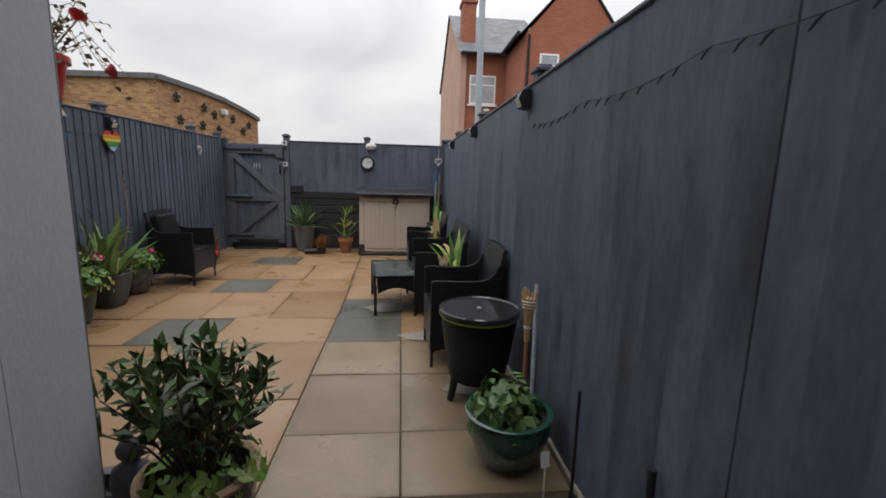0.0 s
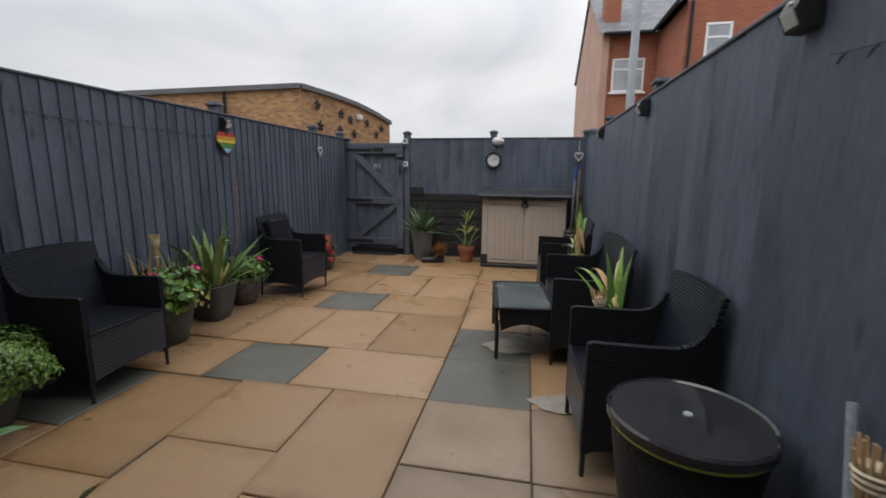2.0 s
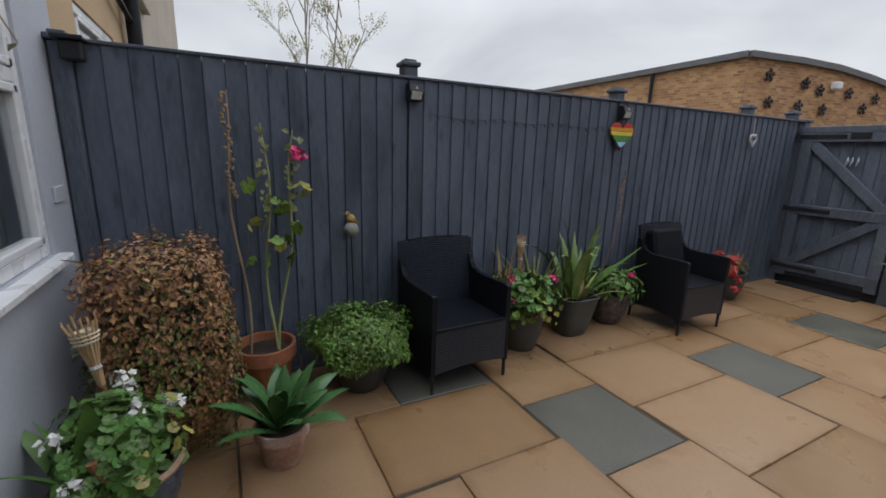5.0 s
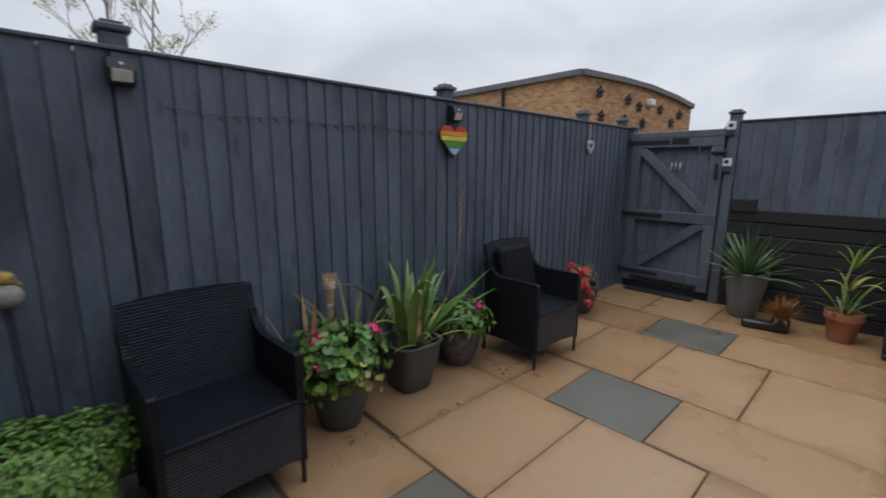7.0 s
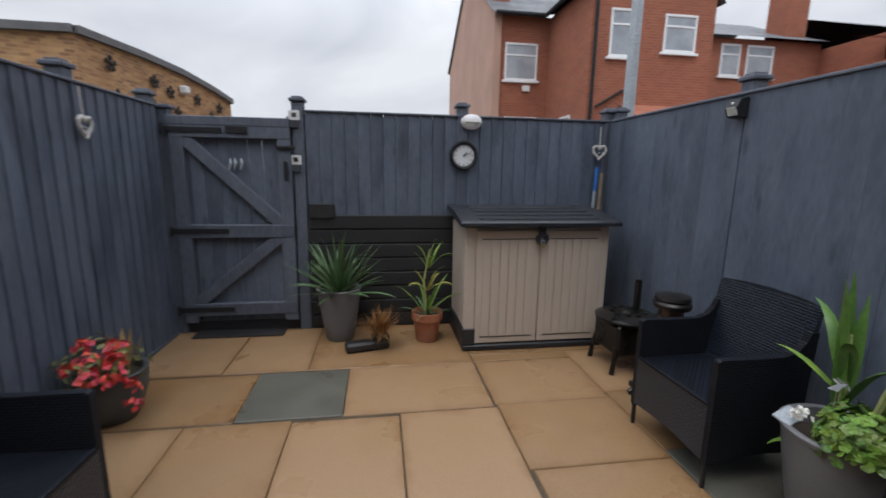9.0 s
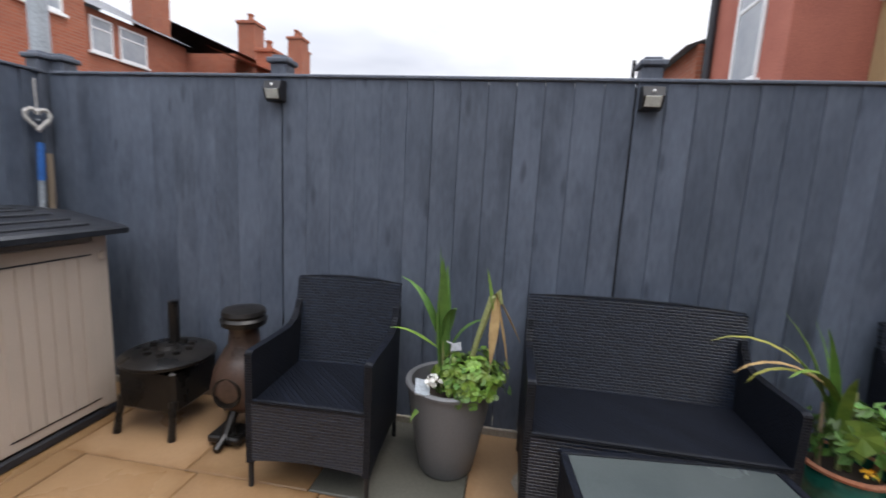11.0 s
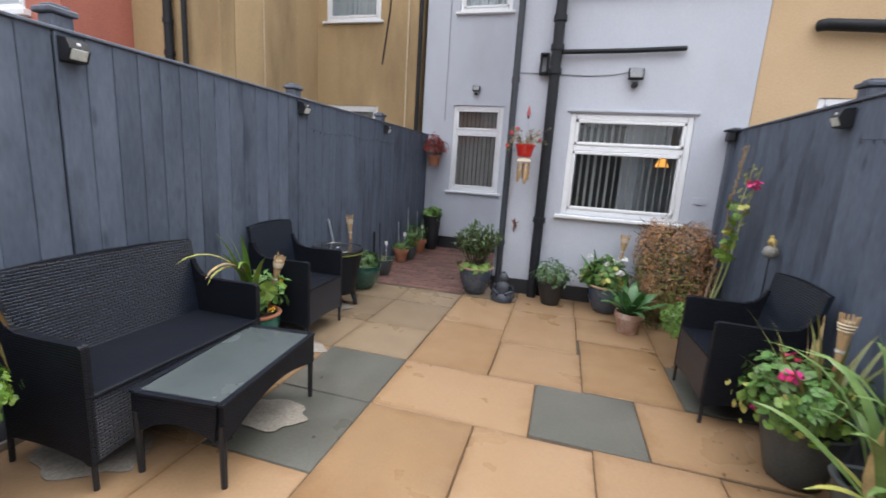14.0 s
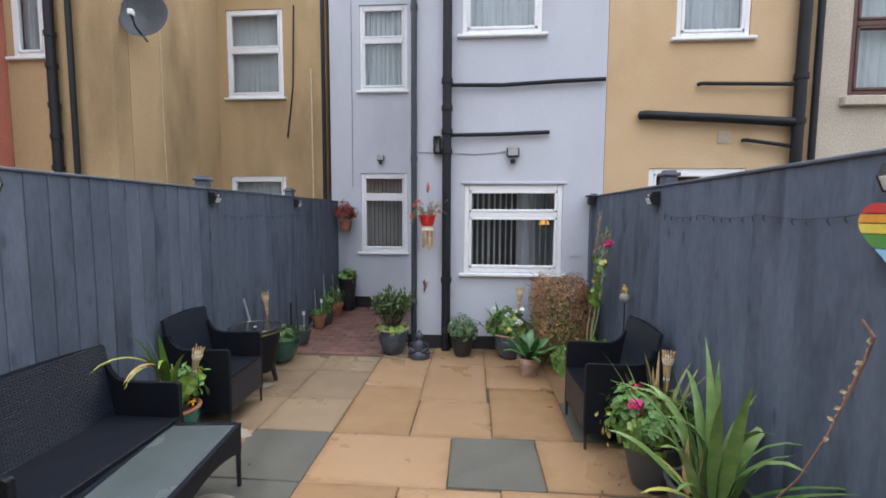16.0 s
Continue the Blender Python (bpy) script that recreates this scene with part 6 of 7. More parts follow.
# big lily-leaved plant
t, z = potted("angular charcoal pot of long strappy lily leaves", -1.80, 5.42, 0.185, 0.34, "taper", DARKPOT, square=True)
blades(t, "leaf", L_LILY, (0, 0, z), 17, 0.74, 0.064, 101, (0.02, 0.30), (0.2, 2.2), 0.11, 0.3)
blades(t, "leaf", L_LILY, (0.02, 0.02, z), 6, 0.52, 0.045, 102, (0.3, 0.8), (0.8, 2.1), 0.09, 0.35)
blades(t, "leaf", L_MID, (-0.02, 0.06, z), 7, 0.78, 0.062, 105, (0.7, 1.25), (0.1, 0.7), 0.06, 0.35, heading=(1.2, 2.2))
blades(t, "leaf", L_YELLOW, (0.06, 0.06, z), 3, 0.50, 0.035, 103, (0.9, 1.2), (0.6, 1.2), label="yellowing leaf")
blades(t, "leaf", L_STRAW, (0.10, -0.02, z), 2, 0.30, 0.05, 104, (0.0, 0.15), (0.0, 0.2), label="dry orange-brown leaf")
st_pts = [(-0.08, 0.55, 0.92), (-0.11, 0.58, 1.08), (-0.14, 0.60, 1.22), (-0.13, 0.635, 1.31), (-0.12, 0.60, 1.36)]
part("dry_stalk", Geo().tube([(-0.02, 0.30, 0.42), (-0.05, 0.47, 0.70), *st_pts], [0.004, 0.004, 0.0042, 0.005, 0.006, 0.006, 0.004], 7), mat("pinkish_dry_stalk", (0.30, 0.16, 0.12), (0.20, 0.11, 0.08), rough=0.8, fine=60), t, "dry pinkish seed stalk", smooth=True)
g = Geo()
for i in range(14):
    p = Vector(st_pts[0]).lerp(Vector(st_pts[3]), i / 13)
    g.leaflet(p, (1, (-1) ** i * 0.6, 0.4), 0.026, i * 1.7, 0.7)
part("seed_spike", g, DRYSTEM, t)
# patterned pot
t, z = potted("mottled relief pot of green leaves and one magenta flower", -1.84, 5.92, 0.175, 0.29, "round", PATTERN)
part("foliage", leafball((0.02, 0.0, z + 0.10), (0.22, 0.21, 0.16), 300, 0.062, 111), L_MID, t)
part("variegated_foliage", leafball((0.05, 0.0, z + 0.12), (0.22, 0.21, 0.15), 80, 0.06, 112, 0.4), L_LIME, t)
flower_head(t, (0.17, 0.06, 0.47), 0.035, F_PINK, 113)
# red flowers by the gate
t, z = potted("charcoal pot of coral-red flowers and dry yellow stalks near the gate", -1.82, 7.68, 0.185, 0.30, "round", DARKPOT)
part("foliage", leafball((0, -0.05, z + 0.10), (0.22, 0.22, 0.14), 150, 0.05, 121), L_OLIVE, t)
for k, p in enumerate(((0.0, -0.16, 0.43), (0.10, -0.12, 0.40), (-0.06, -0.06, 0.47), (0.06, -0.02, 0.44), (0.14, -0.20, 0.33), (0.04, -0.24, 0.37), (0.19, -0.14, 0.27), (0.20, -0.17, 0.17), (-0.08, -0.2, 0.40))):
    flower_head(t, p, 0.05 if k < 6 else 0.036, F_RED, 400 + k, n_=26)
blades(t, "leaf", L_STRAW, (0.04, 0.08, z), 9, 0.26, 0.045, 124, (0.0, 0.3), (0.0, 0.2))
# yucca
t, z = potted("tall grey pot with a spiky green yucca beside the gate", -0.62, 8.78, 0.185, 0.46, "taper", GREYPOT)
blades(t, "leaf", L_BLUEG, (0, 0, z), 72, 0.55, 0.033, 131, (0.0, 1.38), (0.15, 0.9), 0.03, 0.3)
part("pale_base_leaves", leafball((0, 0, z + 0.02), (0.10, 0.10, 0.05), 20, 0.10, 132, 0.3, 0.3, 0), L_BLUEG, t)
# boot planter with rusty grass
t = thing("potted_plant", "black boot-shaped planter with a tuft of rusty orange grass", "plant", pose(-0.36, 8.50, 0.004, 0, 0, 12))
part("pot", Geo().bbox(-0.20, 0.16, -0.055, 0.055, 0.0, 0.075, 0.03).bbox(0.02, 0.16, -0.055, 0.055, 0.05, 0.13, 0.03), BLACKPOT, t)
part("soil", Geo().bbox(0.035, 0.145, -0.042, 0.042, 0.128, 0.134, 0.01), SOIL, t)
r_ = random.Random(5)
g = Geo()
for i in range(260):
    g.blade((0.09 + r_.uniform(-0.04, 0.04), r_.uniform(-0.03, 0.03), 0.13), r_.uniform(0, 6.28), r_.uniform(0.14, 0.27), 0.006, r_.uniform(0.2, 1.5), r_.uniform(0.1, 0.8), 4, 0.1)
part("grass_tuft", g, leafmat("rusty_grass", (0.30, 0.13, 0.035), (0.20, 0.10, 0.03), 0.7, 0.4), t)
# terracotta pot with a yellowing lily
t, z = potted("terracotta pot of a tall yellowing lily before the black boards", 0.13, 8.66, 0.135, 0.26, "cone", TERRA)
blades(t, "leaf", L_LIME, (0, 0, z), 6, 0.42, 0.030, 141, (0.1, 0.7), (0.5, 1.8), 0.02)
blades(t, "leaf", L_YELLOW, (0, 0, z + 0.22), 6, 0.28, 0.032, 142, (0.2, 0.9), (0.8, 2.1), 0.01)
part("stem", Geo().tube([(0, 0, z), (-0.03, 0, z + 0.3), (0.02, 0, z + 0.58)], [0.012, 0.010, 0.006], 7), STEM, t)
blades(t, "leaf", L_LIME, (0.01, 0, z + 0.42), 6, 0.26, 0.028, 143, (0.05, 0.7), (0.4, 1.7), 0.01)
blades(t, "leaf", L_BLUEG, (0, 0, z), 8, 0.26, 0.022, 144, (0.6, 1.2), (0.6, 1.2), 0.05)
# tall grey pot: corn-like leaves, geranium, butterfly, small panel
t, z = potted("tall grey pot of upright leaves, lime geraniums and a butterfly", 1.565, 6.42, 0.21, 0.46, "taper", GREYPOT)
part("stem", Geo().tube([(0.0, 0.03, z), (0.0, 0.05, z + 0.45)], [0.018, 0.006], 8), STEM, t)
for k, (h, ln, w, lean, dr, zz) in enumerate(((1.5, 0.66, 0.08, 0.03, 0.12, 0.05), (2.9, 0.60, 0.07, 0.06, 0.2, 0.08), (1.2, 0.44, 0.06, 0.35, 1.4, 0.22), (-1.6, 0.34, 0.06, 0.3, 1.5, 0.14), (1.8, 0.30, 0.04, 0.9, 1.0, 0.20), (-2.6, 0.26, 0.06, 0.2, 1.6, 0.26), (0.2, 0.52, 0.06, 0.05, 0.2, 0.1), (2.6, 0.24, 0.05, 1.5, 1.3, -0.02))):
    part("leaf", Geo().blade((0, 0.04, z + zz), h, ln, w, lean, dr, 7, 0.35), L_LIME if k in (4, 7) else L_MID, t, smooth=True)
part("foliage", leafball((-0.04, -0.10, z + 0.10), (0.15, 0.16, 0.12), 420, 0.040, 151, round_leaf=True), L_LIME, t)
part("green_foliage", leafball((-0.06, -0.10, z + 0.08), (0.15, 0.16, 0.13), 130, 0.042, 152, round_leaf=True), L_MID, t)
part("bent_stem", Geo().tube([(-0.02, -0.06, z), (-0.03, -0.12, z + 0.28), (-0.03, -0.18, z + 0.50), (-0.03, -0.205, z + 0.53), (-0.03, -0.22, z + 0.47)], [0.013, 0.014, 0.017, 0.016, 0.010], 7), STEM, t)
for h, ln, w, lean in ((-1.6, 0.40, 0.055, 2.9), (-1.2, 0.28, 0.04, 2.6), (3.0, 0.34, 0.045, 2.9), (1.4, 0.22, 0.06, 0.2)):
    part("leaf", Geo().blade((-0.03, -0.20, z + 0.52 if lean > 1 else z + 0.42), h, ln, w, lean, 0.2, 7, 0.3), L_STRAW if lean > 1 else L_LIME, t, "withered straw-coloured leaf" if lean > 1 else "", smooth=True)
flower_head(t, (-0.15, 0.06, z + 0.12), 0.028, F_WHITE, 154)
part("solar_panel", Geo().bbox(-0.05, 0.05, -0.035, 0.035, 0.0, 0.012, 0.003), GALV, t, "small silver solar panel", m=pose(-0.15, 0.11, z + 0.07, 15, -15, 10))
WIRE = mat("silver_wire_wing", (0.62, 0.63, 0.66), rough=0.3, metal=0.7, bump=0)
bf = part("butterfly", Geo().tube([(-0.03, 0, 0), (0.03, 0, 0.004)], 0.004, 6), WIRE, t, "silver butterfly on a wire", m=pose(-0.10, -0.01, z + 0.28, 0, 0, 60))
for s in (-1, 1):
    part("wing", Geo().leaflet((0, 0, 0), (0.2 * s, s * 0.5, 0.8), 0.085, 1.2 if s > 0 else 4.0, 0.75, 0.1), WIRE, bf)
part("ornament_wire", Geo().tube([(-0.08, 0.0, z - 0.02), (-0.10, -0.01, z + 0.28)], 0.002, 5), WIRE, t)
# orange-rimmed pot with lilies and marigold
t, z = potted("teal glazed pot with an orange rim holding drooping lilies and marigolds", 1.60, 4.66, 0.165, 0.28, "round", TEALGLAZE, TERRA)
part("foliage", leafball((-0.02, -0.03, z + 0.15), (0.16, 0.18, 0.18), 200, 0.06, 161), L_MID, t)
part("large_leaves", leafball((-0.05, -0.02, z + 0.22), (0.10, 0.14, 0.07), 12, 0.12, 162, round_leaf=True), L_LIME, t)
for k, (h, ln, w, lean, dr, zz) in enumerate(((1.35, 0.62, 0.045, 0.75, 1.75, 0.30), (1.75, 0.56, 0.040, 0.95, 1.6, 0.33), (1.60, 0.46, 0.036, 1.0, 2.0, 0.34), (2.1, 0.50, 0.040, 0.7, 1.6, 0.28), (1.9, 0.62, 0.055, 0.12, 0.5, 0.06),
                                                     (1.3, 0.66, 0.050, 0.22, 0.7, 0.08), (0.8, 0.60, 0.045, 0.10, 0.5, 0.06), (2.6, 0.52, 0.045, 0.35, 0.9, 0.10), (1.6, 0.42, 0.045, 0.6, 0.5, 0.24))):
    part("leaf", Geo().blade((0, 0.05, z + zz), h, ln, w, lean, dr, 8, 0.35), (L_YELLOW, L_STRAW, L_YELLOW, L_LIME, L_MID, L_LIME, L_MID, L_LIME, L_LIME)[k], t, smooth=True)
for k, (h, yy) in enumerate(((0.34, 0.02), (0.30, 0.10), (0.36, -0.02))):
    part("stem", Geo().tube([(0.0, yy, z), (0.01, yy + 0.02, z + h)], [0.012, 0.006], 6), DRYSTEM if k == 1 else STEM, t)
flower_head(t, (-0.10, -0.14, 0.50), 0.022, F_YEL, 163, n_=16)
flower_head(t, (-0.16, 0.02, 0.33), 0.022, F_YEL, 164, n_=16)
# green pot by the barrel
t, z = potted("wide dark green glazed pot of low green leaves", 1.64, 2.846, 0.205, 0.27, "round", GREENGLAZE)
part("foliage", leafball((-0.02, 0.0, z + 0.03), (0.17, 0.17, 0.14), 320, 0.07, 171, 0.7, 0.3, -0.2), leafmat("mint_leaf", (0.095, 0.17, 0.05), (0.06, 0.12, 0.035)), t)
# passage pots
PG = "small pots along the passage fence"
for k, (x, y, r, h, style, mm, rimm) in enumerate(((1.67, 2.20, 0.13, 0.20, "taper", DARKPOT, None), (1.73, 1.40, 0.11, 0.20, "cone", TERRA, None), (1.68, 1.16, 0.10, 0.19, "taper", DARKPOT, None), (1.73, 0.60, 0.12, 0.22, "cone", TERRA, None))):
    t, z = potted(("small charcoal pot of leafy herbs on the red pavers", "small terracotta pot of seedlings on the red pavers")[k % 2], x, y, r, h, style, mm, None, group=PG)
    tall = (0.05, 0.08, 0.22, 0.20)[k]
    part("foliage", leafball((0, 0, z + tall * 0.7), (r * 1.1, r * 1.1, tall), (50, 90, 230, 170)[k], 0.05, 180 + k, 0.65, 0.2, -0.7), (L_DARK, L_MID, L_MID, L_MID)[k], t)
    part("stem_cluster", stems((0, 0, z), (0, 0, z + tall), (r * 0.7, r * 0.7, tall * 0.7), 9, 0.004, 190 + k), STEM, t)
    part("cane", Geo().tube([(0.03, 0.03, z), (0.04, 0.05, z + (0.50, 0.42, 0.62, 0.5)[k])], 0.006, 6), (BLACKPL, GALV, GALV, GALV)[k], t)
    if k in (0, 1, 3):
        part("plant_tag", Geo().bbox(-0.018, 0.018, -0.001, 0.001, 0.0, 0.055, 0.0005), WHITE, t, "blank white plant tag", m=pose(-0.06, 0.05, z + 0.22, -8, 0, 15))
        part("tag_stick", Geo().tube([(-0.06, 0.05, z), (-0.06, 0.05, z + 0.23)], 0.003, 5), WHITE, t)
t, z = potted("tall black pot with bright green leaves ending the passage", 1.66, 0.18, 0.16, 0.58, "taper", BLACKPOT)
part("foliage", leafball((0, 0, z + 0.12), (0.15, 0.15, 0.10), 110, 0.09, 201, 0.8), leafmat("bright_leaf", (0.15, 0.27, 0.05), (0.10, 0.20, 0.035)), t)
part("cane", Geo().tube([(0, 0, z), (0.03, 0, z + 0.45)], 0.006, 6), GALV, t)
# blue pot with a bush at the extension corner
t, z = potted("blue-grey glazed pot with a dark green bush at the corner", 0.40, 2.43, 0.19, 0.31, "round", BLUEGLAZE, PALERIM)
r_ = random.Random(210)
g, gs = Geo(), Geo()
for i in range(44):
    a = i * 2.399
    k = math.sqrt((i + 0.5) / 44)
    b = Vector((0.04 * math.cos(a), 0.04 * math.sin(a), z))
    e = Vector((0.30 * k * math.cos(a), 0.27 * k * math.sin(a), z + 0.20 + 0.34 * (1 - 0.6 * k) + r_.uniform(-0.05, 0.08)))
    mid = b.lerp(e, 0.5) + Vector((0, 0, 0.05))
    gs.tube([b, mid, e], [0.005, 0.004, 0.002], 5)
    for q in range(13):
        u = 0.35 + 0.65 * q / 12
        p = (b.lerp(mid, u * 2) if u < 0.5 else mid.lerp(e, u * 2 - 1))
        d = Vector((math.cos(q * 2.4 + i), math.sin(q * 2.4 + i), r_.uniform(-0.4, 0.5)))
        nd = d.cross(Vector((r_.uniform(-1, 1), r_.uniform(-1, 1), 0.2))).normalized() + Vector((0, 0, 0.9))
        g.leaflet(p, nd, r_.uniform(0.055, 0.095), q * 2.4 + i, 0.42)
part("foliage", g, leafmat("glossy_dark_leaf", (0.078, 0.125, 0.038), (0.048, 0.082, 0.028), 0.28, 0.5), t)
part("twig_frame", gs, WOODY, t)
part("underplanting", leafball((0, 0, z + 0.03), (0.20, 0.20, 0.06), 110, 0.06, 211, round_leaf=True), L_LIME, t)
# seated stone figure: one plain shape
bud = Geo().lathe([(0.0, 0.0), (0.115, 0.0), (0.12, 0.03), (0.10, 0.07), (0.075, 0.09), (0.08, 0.14), (0.07, 0.19), (0.035, 0.215), (0.032, 0.225), (0.05, 0.25), (0.052, 0.275), (0.035, 0.305), (0.016, 0.318), (0.014, 0.332), (0.0, 0.336)], 22, sx=1.0, sy=0.78)
bud.lathe([(0.0, -0.05), (0.045, -0.03), (0.05, 0.0), (0.03, 0.04), (0.0, 0.05)], 12, pose(0.085, -0.02, 0.06, 0, 70, 0)).lathe([(0.0, -0.05), (0.045, -0.03), (0.05, 0.0), (0.03, 0.04), (0.0, 0.05)], 12, pose(-0.085, -0.02, 0.06, 0, 70, 0))
bud.tube([(0.085, 0.0, 0.18), (0.11, 0.0, 0.12), (0.04, 0.07, 0.09)], [0.022, 0.02, 0.016], 8).tube([(-0.085, 0.0, 0.18), (-0.11, 0.0, 0.12), (-0.04, 0.07, 0.09)], [0.022, 0.02, 0.016], 8)
whole("garden_statue", bud, mat("blue_black_stone", (0.030, 0.036, 0.048), (0.05, 0.056, 0.07), rough=0.45, scale=14, fine=60, bump=0.4), "small dark stone seated figure on the slabs", "statue", smooth=True, m=pose(0.05, 2.62, 0.004))
# black pot shrub
t, z = potted("black pot with a loose grey-green shrub against the plinth", -0.46, 2.46, 0.15, 0.25, "taper", BLACKPOT)
part("foliage", leafball((0, 0, z + 0.10), (0.22, 0.20, 0.18), 420, 0.05, 221, 0.65, 0.3), L_BLUEG, t)
part("stem_cluster", stems((0, 0, z), (0, 0, z + 0.12), (0.16, 0.15, 0.12), 26, 0.004, 222), STEM, t)

# hanging baskets
t = thing("hanging_basket", "red plastic hanging pot with straggly dry foliage on the house wall", "basket", pose(-0.03, HY + 0.27, 1.58) @ Matrix.Diagonal((0.82, 0.82, 0.82, 1)))
part("pot", Geo().lathe([(0.0, 0.0), (0.085, 0.0), (0.09, 0.01), (0.115, 0.13), (0.128, 0.132), (0.128, 0.155), (0.115, 0.155), (0.105, 0.10)], 28), REDPL, t, smooth=True)
part("soil", Geo().lathe([(0.0, 0.13), (0.11, 0.125)], 18), SOIL, t)
r_ = random.Random(230)
g, gs = Geo(), Geo()
for i in range(46):
    a, ln = r_.uniform(0, 6.28), r_.uniform(0.10, 0.26)
    p0 = Vector((0.05 * math.cos(a), 0.05 * math.sin(a), 0.14))
    p1 = p0 + Vector((ln * 0.6 * math.cos(a), ln * 0.6 * math.sin(a), r_.uniform(0.05, 0.20)))
    p2 = p1 + Vector((ln * 0.5 * math.cos(a), ln * 0.5 * math.sin(a), r_.uniform(-0.22, 0.06)))
    gs.tube([p0, p1, p2], [0.0025, 0.002, 0.0012], 4)
    for q in range(9):
        u = q / 8
        p = p0.lerp(p1, u * 2) if u < 0.5 else p1.lerp(p2, u * 2 - 1)
        g.leaflet(p, (r_.uniform(-1, 1), r_.uniform(-1, 1), 0.7), r_.uniform(0.018, 0.034), r_.uniform(0, 6), 0.7)
part("foliage", g, leafmat("dry_trailing_leaf", (0.20, 0.15, 0.07), (0.13, 0.12, 0.05), 0.7, 0.5), t)
part("stem_tangle", gs, DRYSTEM, t)
for k, p in enumerate(((0.13, -0.04, 0.34), (0.17, 0.02, 0.28), (-0.2, 0.05, 0.2), (0.2, 0.1, 0.12))):
    part("flower", Geo().lathe([(0.0, 0.0), (0.008, 0.012), (0.028, 0.034), (0.03, 0.036)], 9, pose(*p, 60, 20 * k, 40 * k)), F_RED, t, "coral trumpet flower")
for a in (0, 120, 240):
    ca, sa_ = math.cos(radians(a)), math.sin(radians(a))
    part("hanger_wire", Geo().tube([(0.12 * ca, 0.12 * sa_, 0.15), (0, 0, 0.475)], 0.002, 4), GALV, t)
br = thing("wall_bracket", "iron hanging bracket with a red bird figure", "bracket", pose(-0.03, HY, 2.0))
part("arm", Geo().tube([(0, 0.0, 0.06), (0, 0.15, 0.05), (0, 0.27, 0.0), (0, 0.27, -0.03)], 0.006, 6), BLACKPL, br)
part("red_figure", Geo().lathe([(0.0, -0.07), (0.014, -0.04), (0.020, 0.0), (0.012, 0.05), (0.0, 0.09)], 10, pose(0, 0.25, 0.03, 12, 0, 0)), mat("faded_red_paint", (0.42, 0.09, 0.10), rough=0.6, bump=0.05), br, "faded red figure", smooth=True)
# bamboo chime below the pot
wc = thing("wind_chime", "bamboo wind chime with painted blue birds below the red pot", "chime", pose(-0.03, HY + 0.27, 1.542))
part("dome", Geo().lathe([(0.0, 0.035), (0.04, 0.03), (0.07, 0.008), (0.078, -0.014), (0.070, -0.012), (0.0, 0.02)], 24), RATTANHEAD, wc, "pale coconut-shell dome", smooth=True)
BLUEBIRD = mat("blue_bird_paint", (0.05, 0.22, 0.48), rough=0.5, bump=0)
for k in range(5):
    a = radians(72 * k - 20)
    x, y, ln = 0.052 * math.cos(a), 0.052 * math.sin(a), (0.20, 0.17, 0.22, 0.18, 0.16)[k]
    tb = part("bamboo_tube", Geo().lathe([(0.012, 0.0), (0.017, 0.0), (0.0175, -ln * 0.45), (0.019, -ln * 0.47), (0.0175, -ln * 0.5), (0.016, -ln * 0.93), (0.006, -ln), (0.012, -ln * 0.6)], 14, pose(x, y, -0.03)), BAMBOO, wc, smooth=True)
    part("painted_bird", Geo().lathe([(0.0, -0.016), (0.006, -0.006), (0.008, 0.004), (0.0, 0.014)], 8, pose(x + 0.0165 * math.cos(a), y + 0.0165 * math.sin(a), -0.075, 25, 20, 0)), BLUEBIRD, tb, "blue painted bird")
    part("cord", Geo().tube([(x, y, 0.0), (x, y, -0.032)], 0.0015, 4), DRYSTEM, wc)
part("hanging_cord", Geo().tube([(0, 0, 0.03), (0, 0, 0.034)], 0.002, 4), DRYSTEM, wc)
t = thing("hanging_basket", "terracotta wall pot brimming with crimson leaves at the fence end", "basket", pose(1.70, RY + 0.22, 1.42))
part("pot", Geo().lathe([(0.0, 0.0), (0.075, 0.0), (0.10, 0.14), (0.112, 0.145), (0.112, 0.175), (0.10, 0.175), (0.09, 0.14)], 24), TERRA, t, smooth=True)
part("foliage", leafball((0, 0, 0.30), (0.21, 0.20, 0.22), 520, 0.05, 240, 0.6, 0.35), L_RED, t)
part("dark_foliage", leafball((0, 0, 0.27), (0.18, 0.17, 0.18), 120, 0.05, 241, 0.6, 0.3), L_DARK, t)
part("wall_hook", Geo().tube([(0.0, -0.10, 0.15), (0.0, -0.218, 0.17)], 0.006, 6), BLACKPL, t)
lz = whole("wall_ornament", Geo().tube([(0.0, 0, 0.09), (0.012, 0, 0.05), (-0.008, 0, 0.0), (0.01, 0, -0.05), (0.0, 0, -0.08)], [0.004, 0.016, 0.02, 0.01, 0.003], 8).tube([(-0.05, 0, 0.05), (0, 0.004, 0.03), (0.04, 0, 0.06)], [0.004, 0.006, 0.004], 6), mat("rusty_metal", (0.20, 0.07, 0.035), (0.07, 0.05, 0.05), rough=0.7, scale=30, fine=80), "small rusty metal bird ornament on the grey wall", "ornament", smooth=True, m=pose(0.03, HY + 0.016, 0.80))

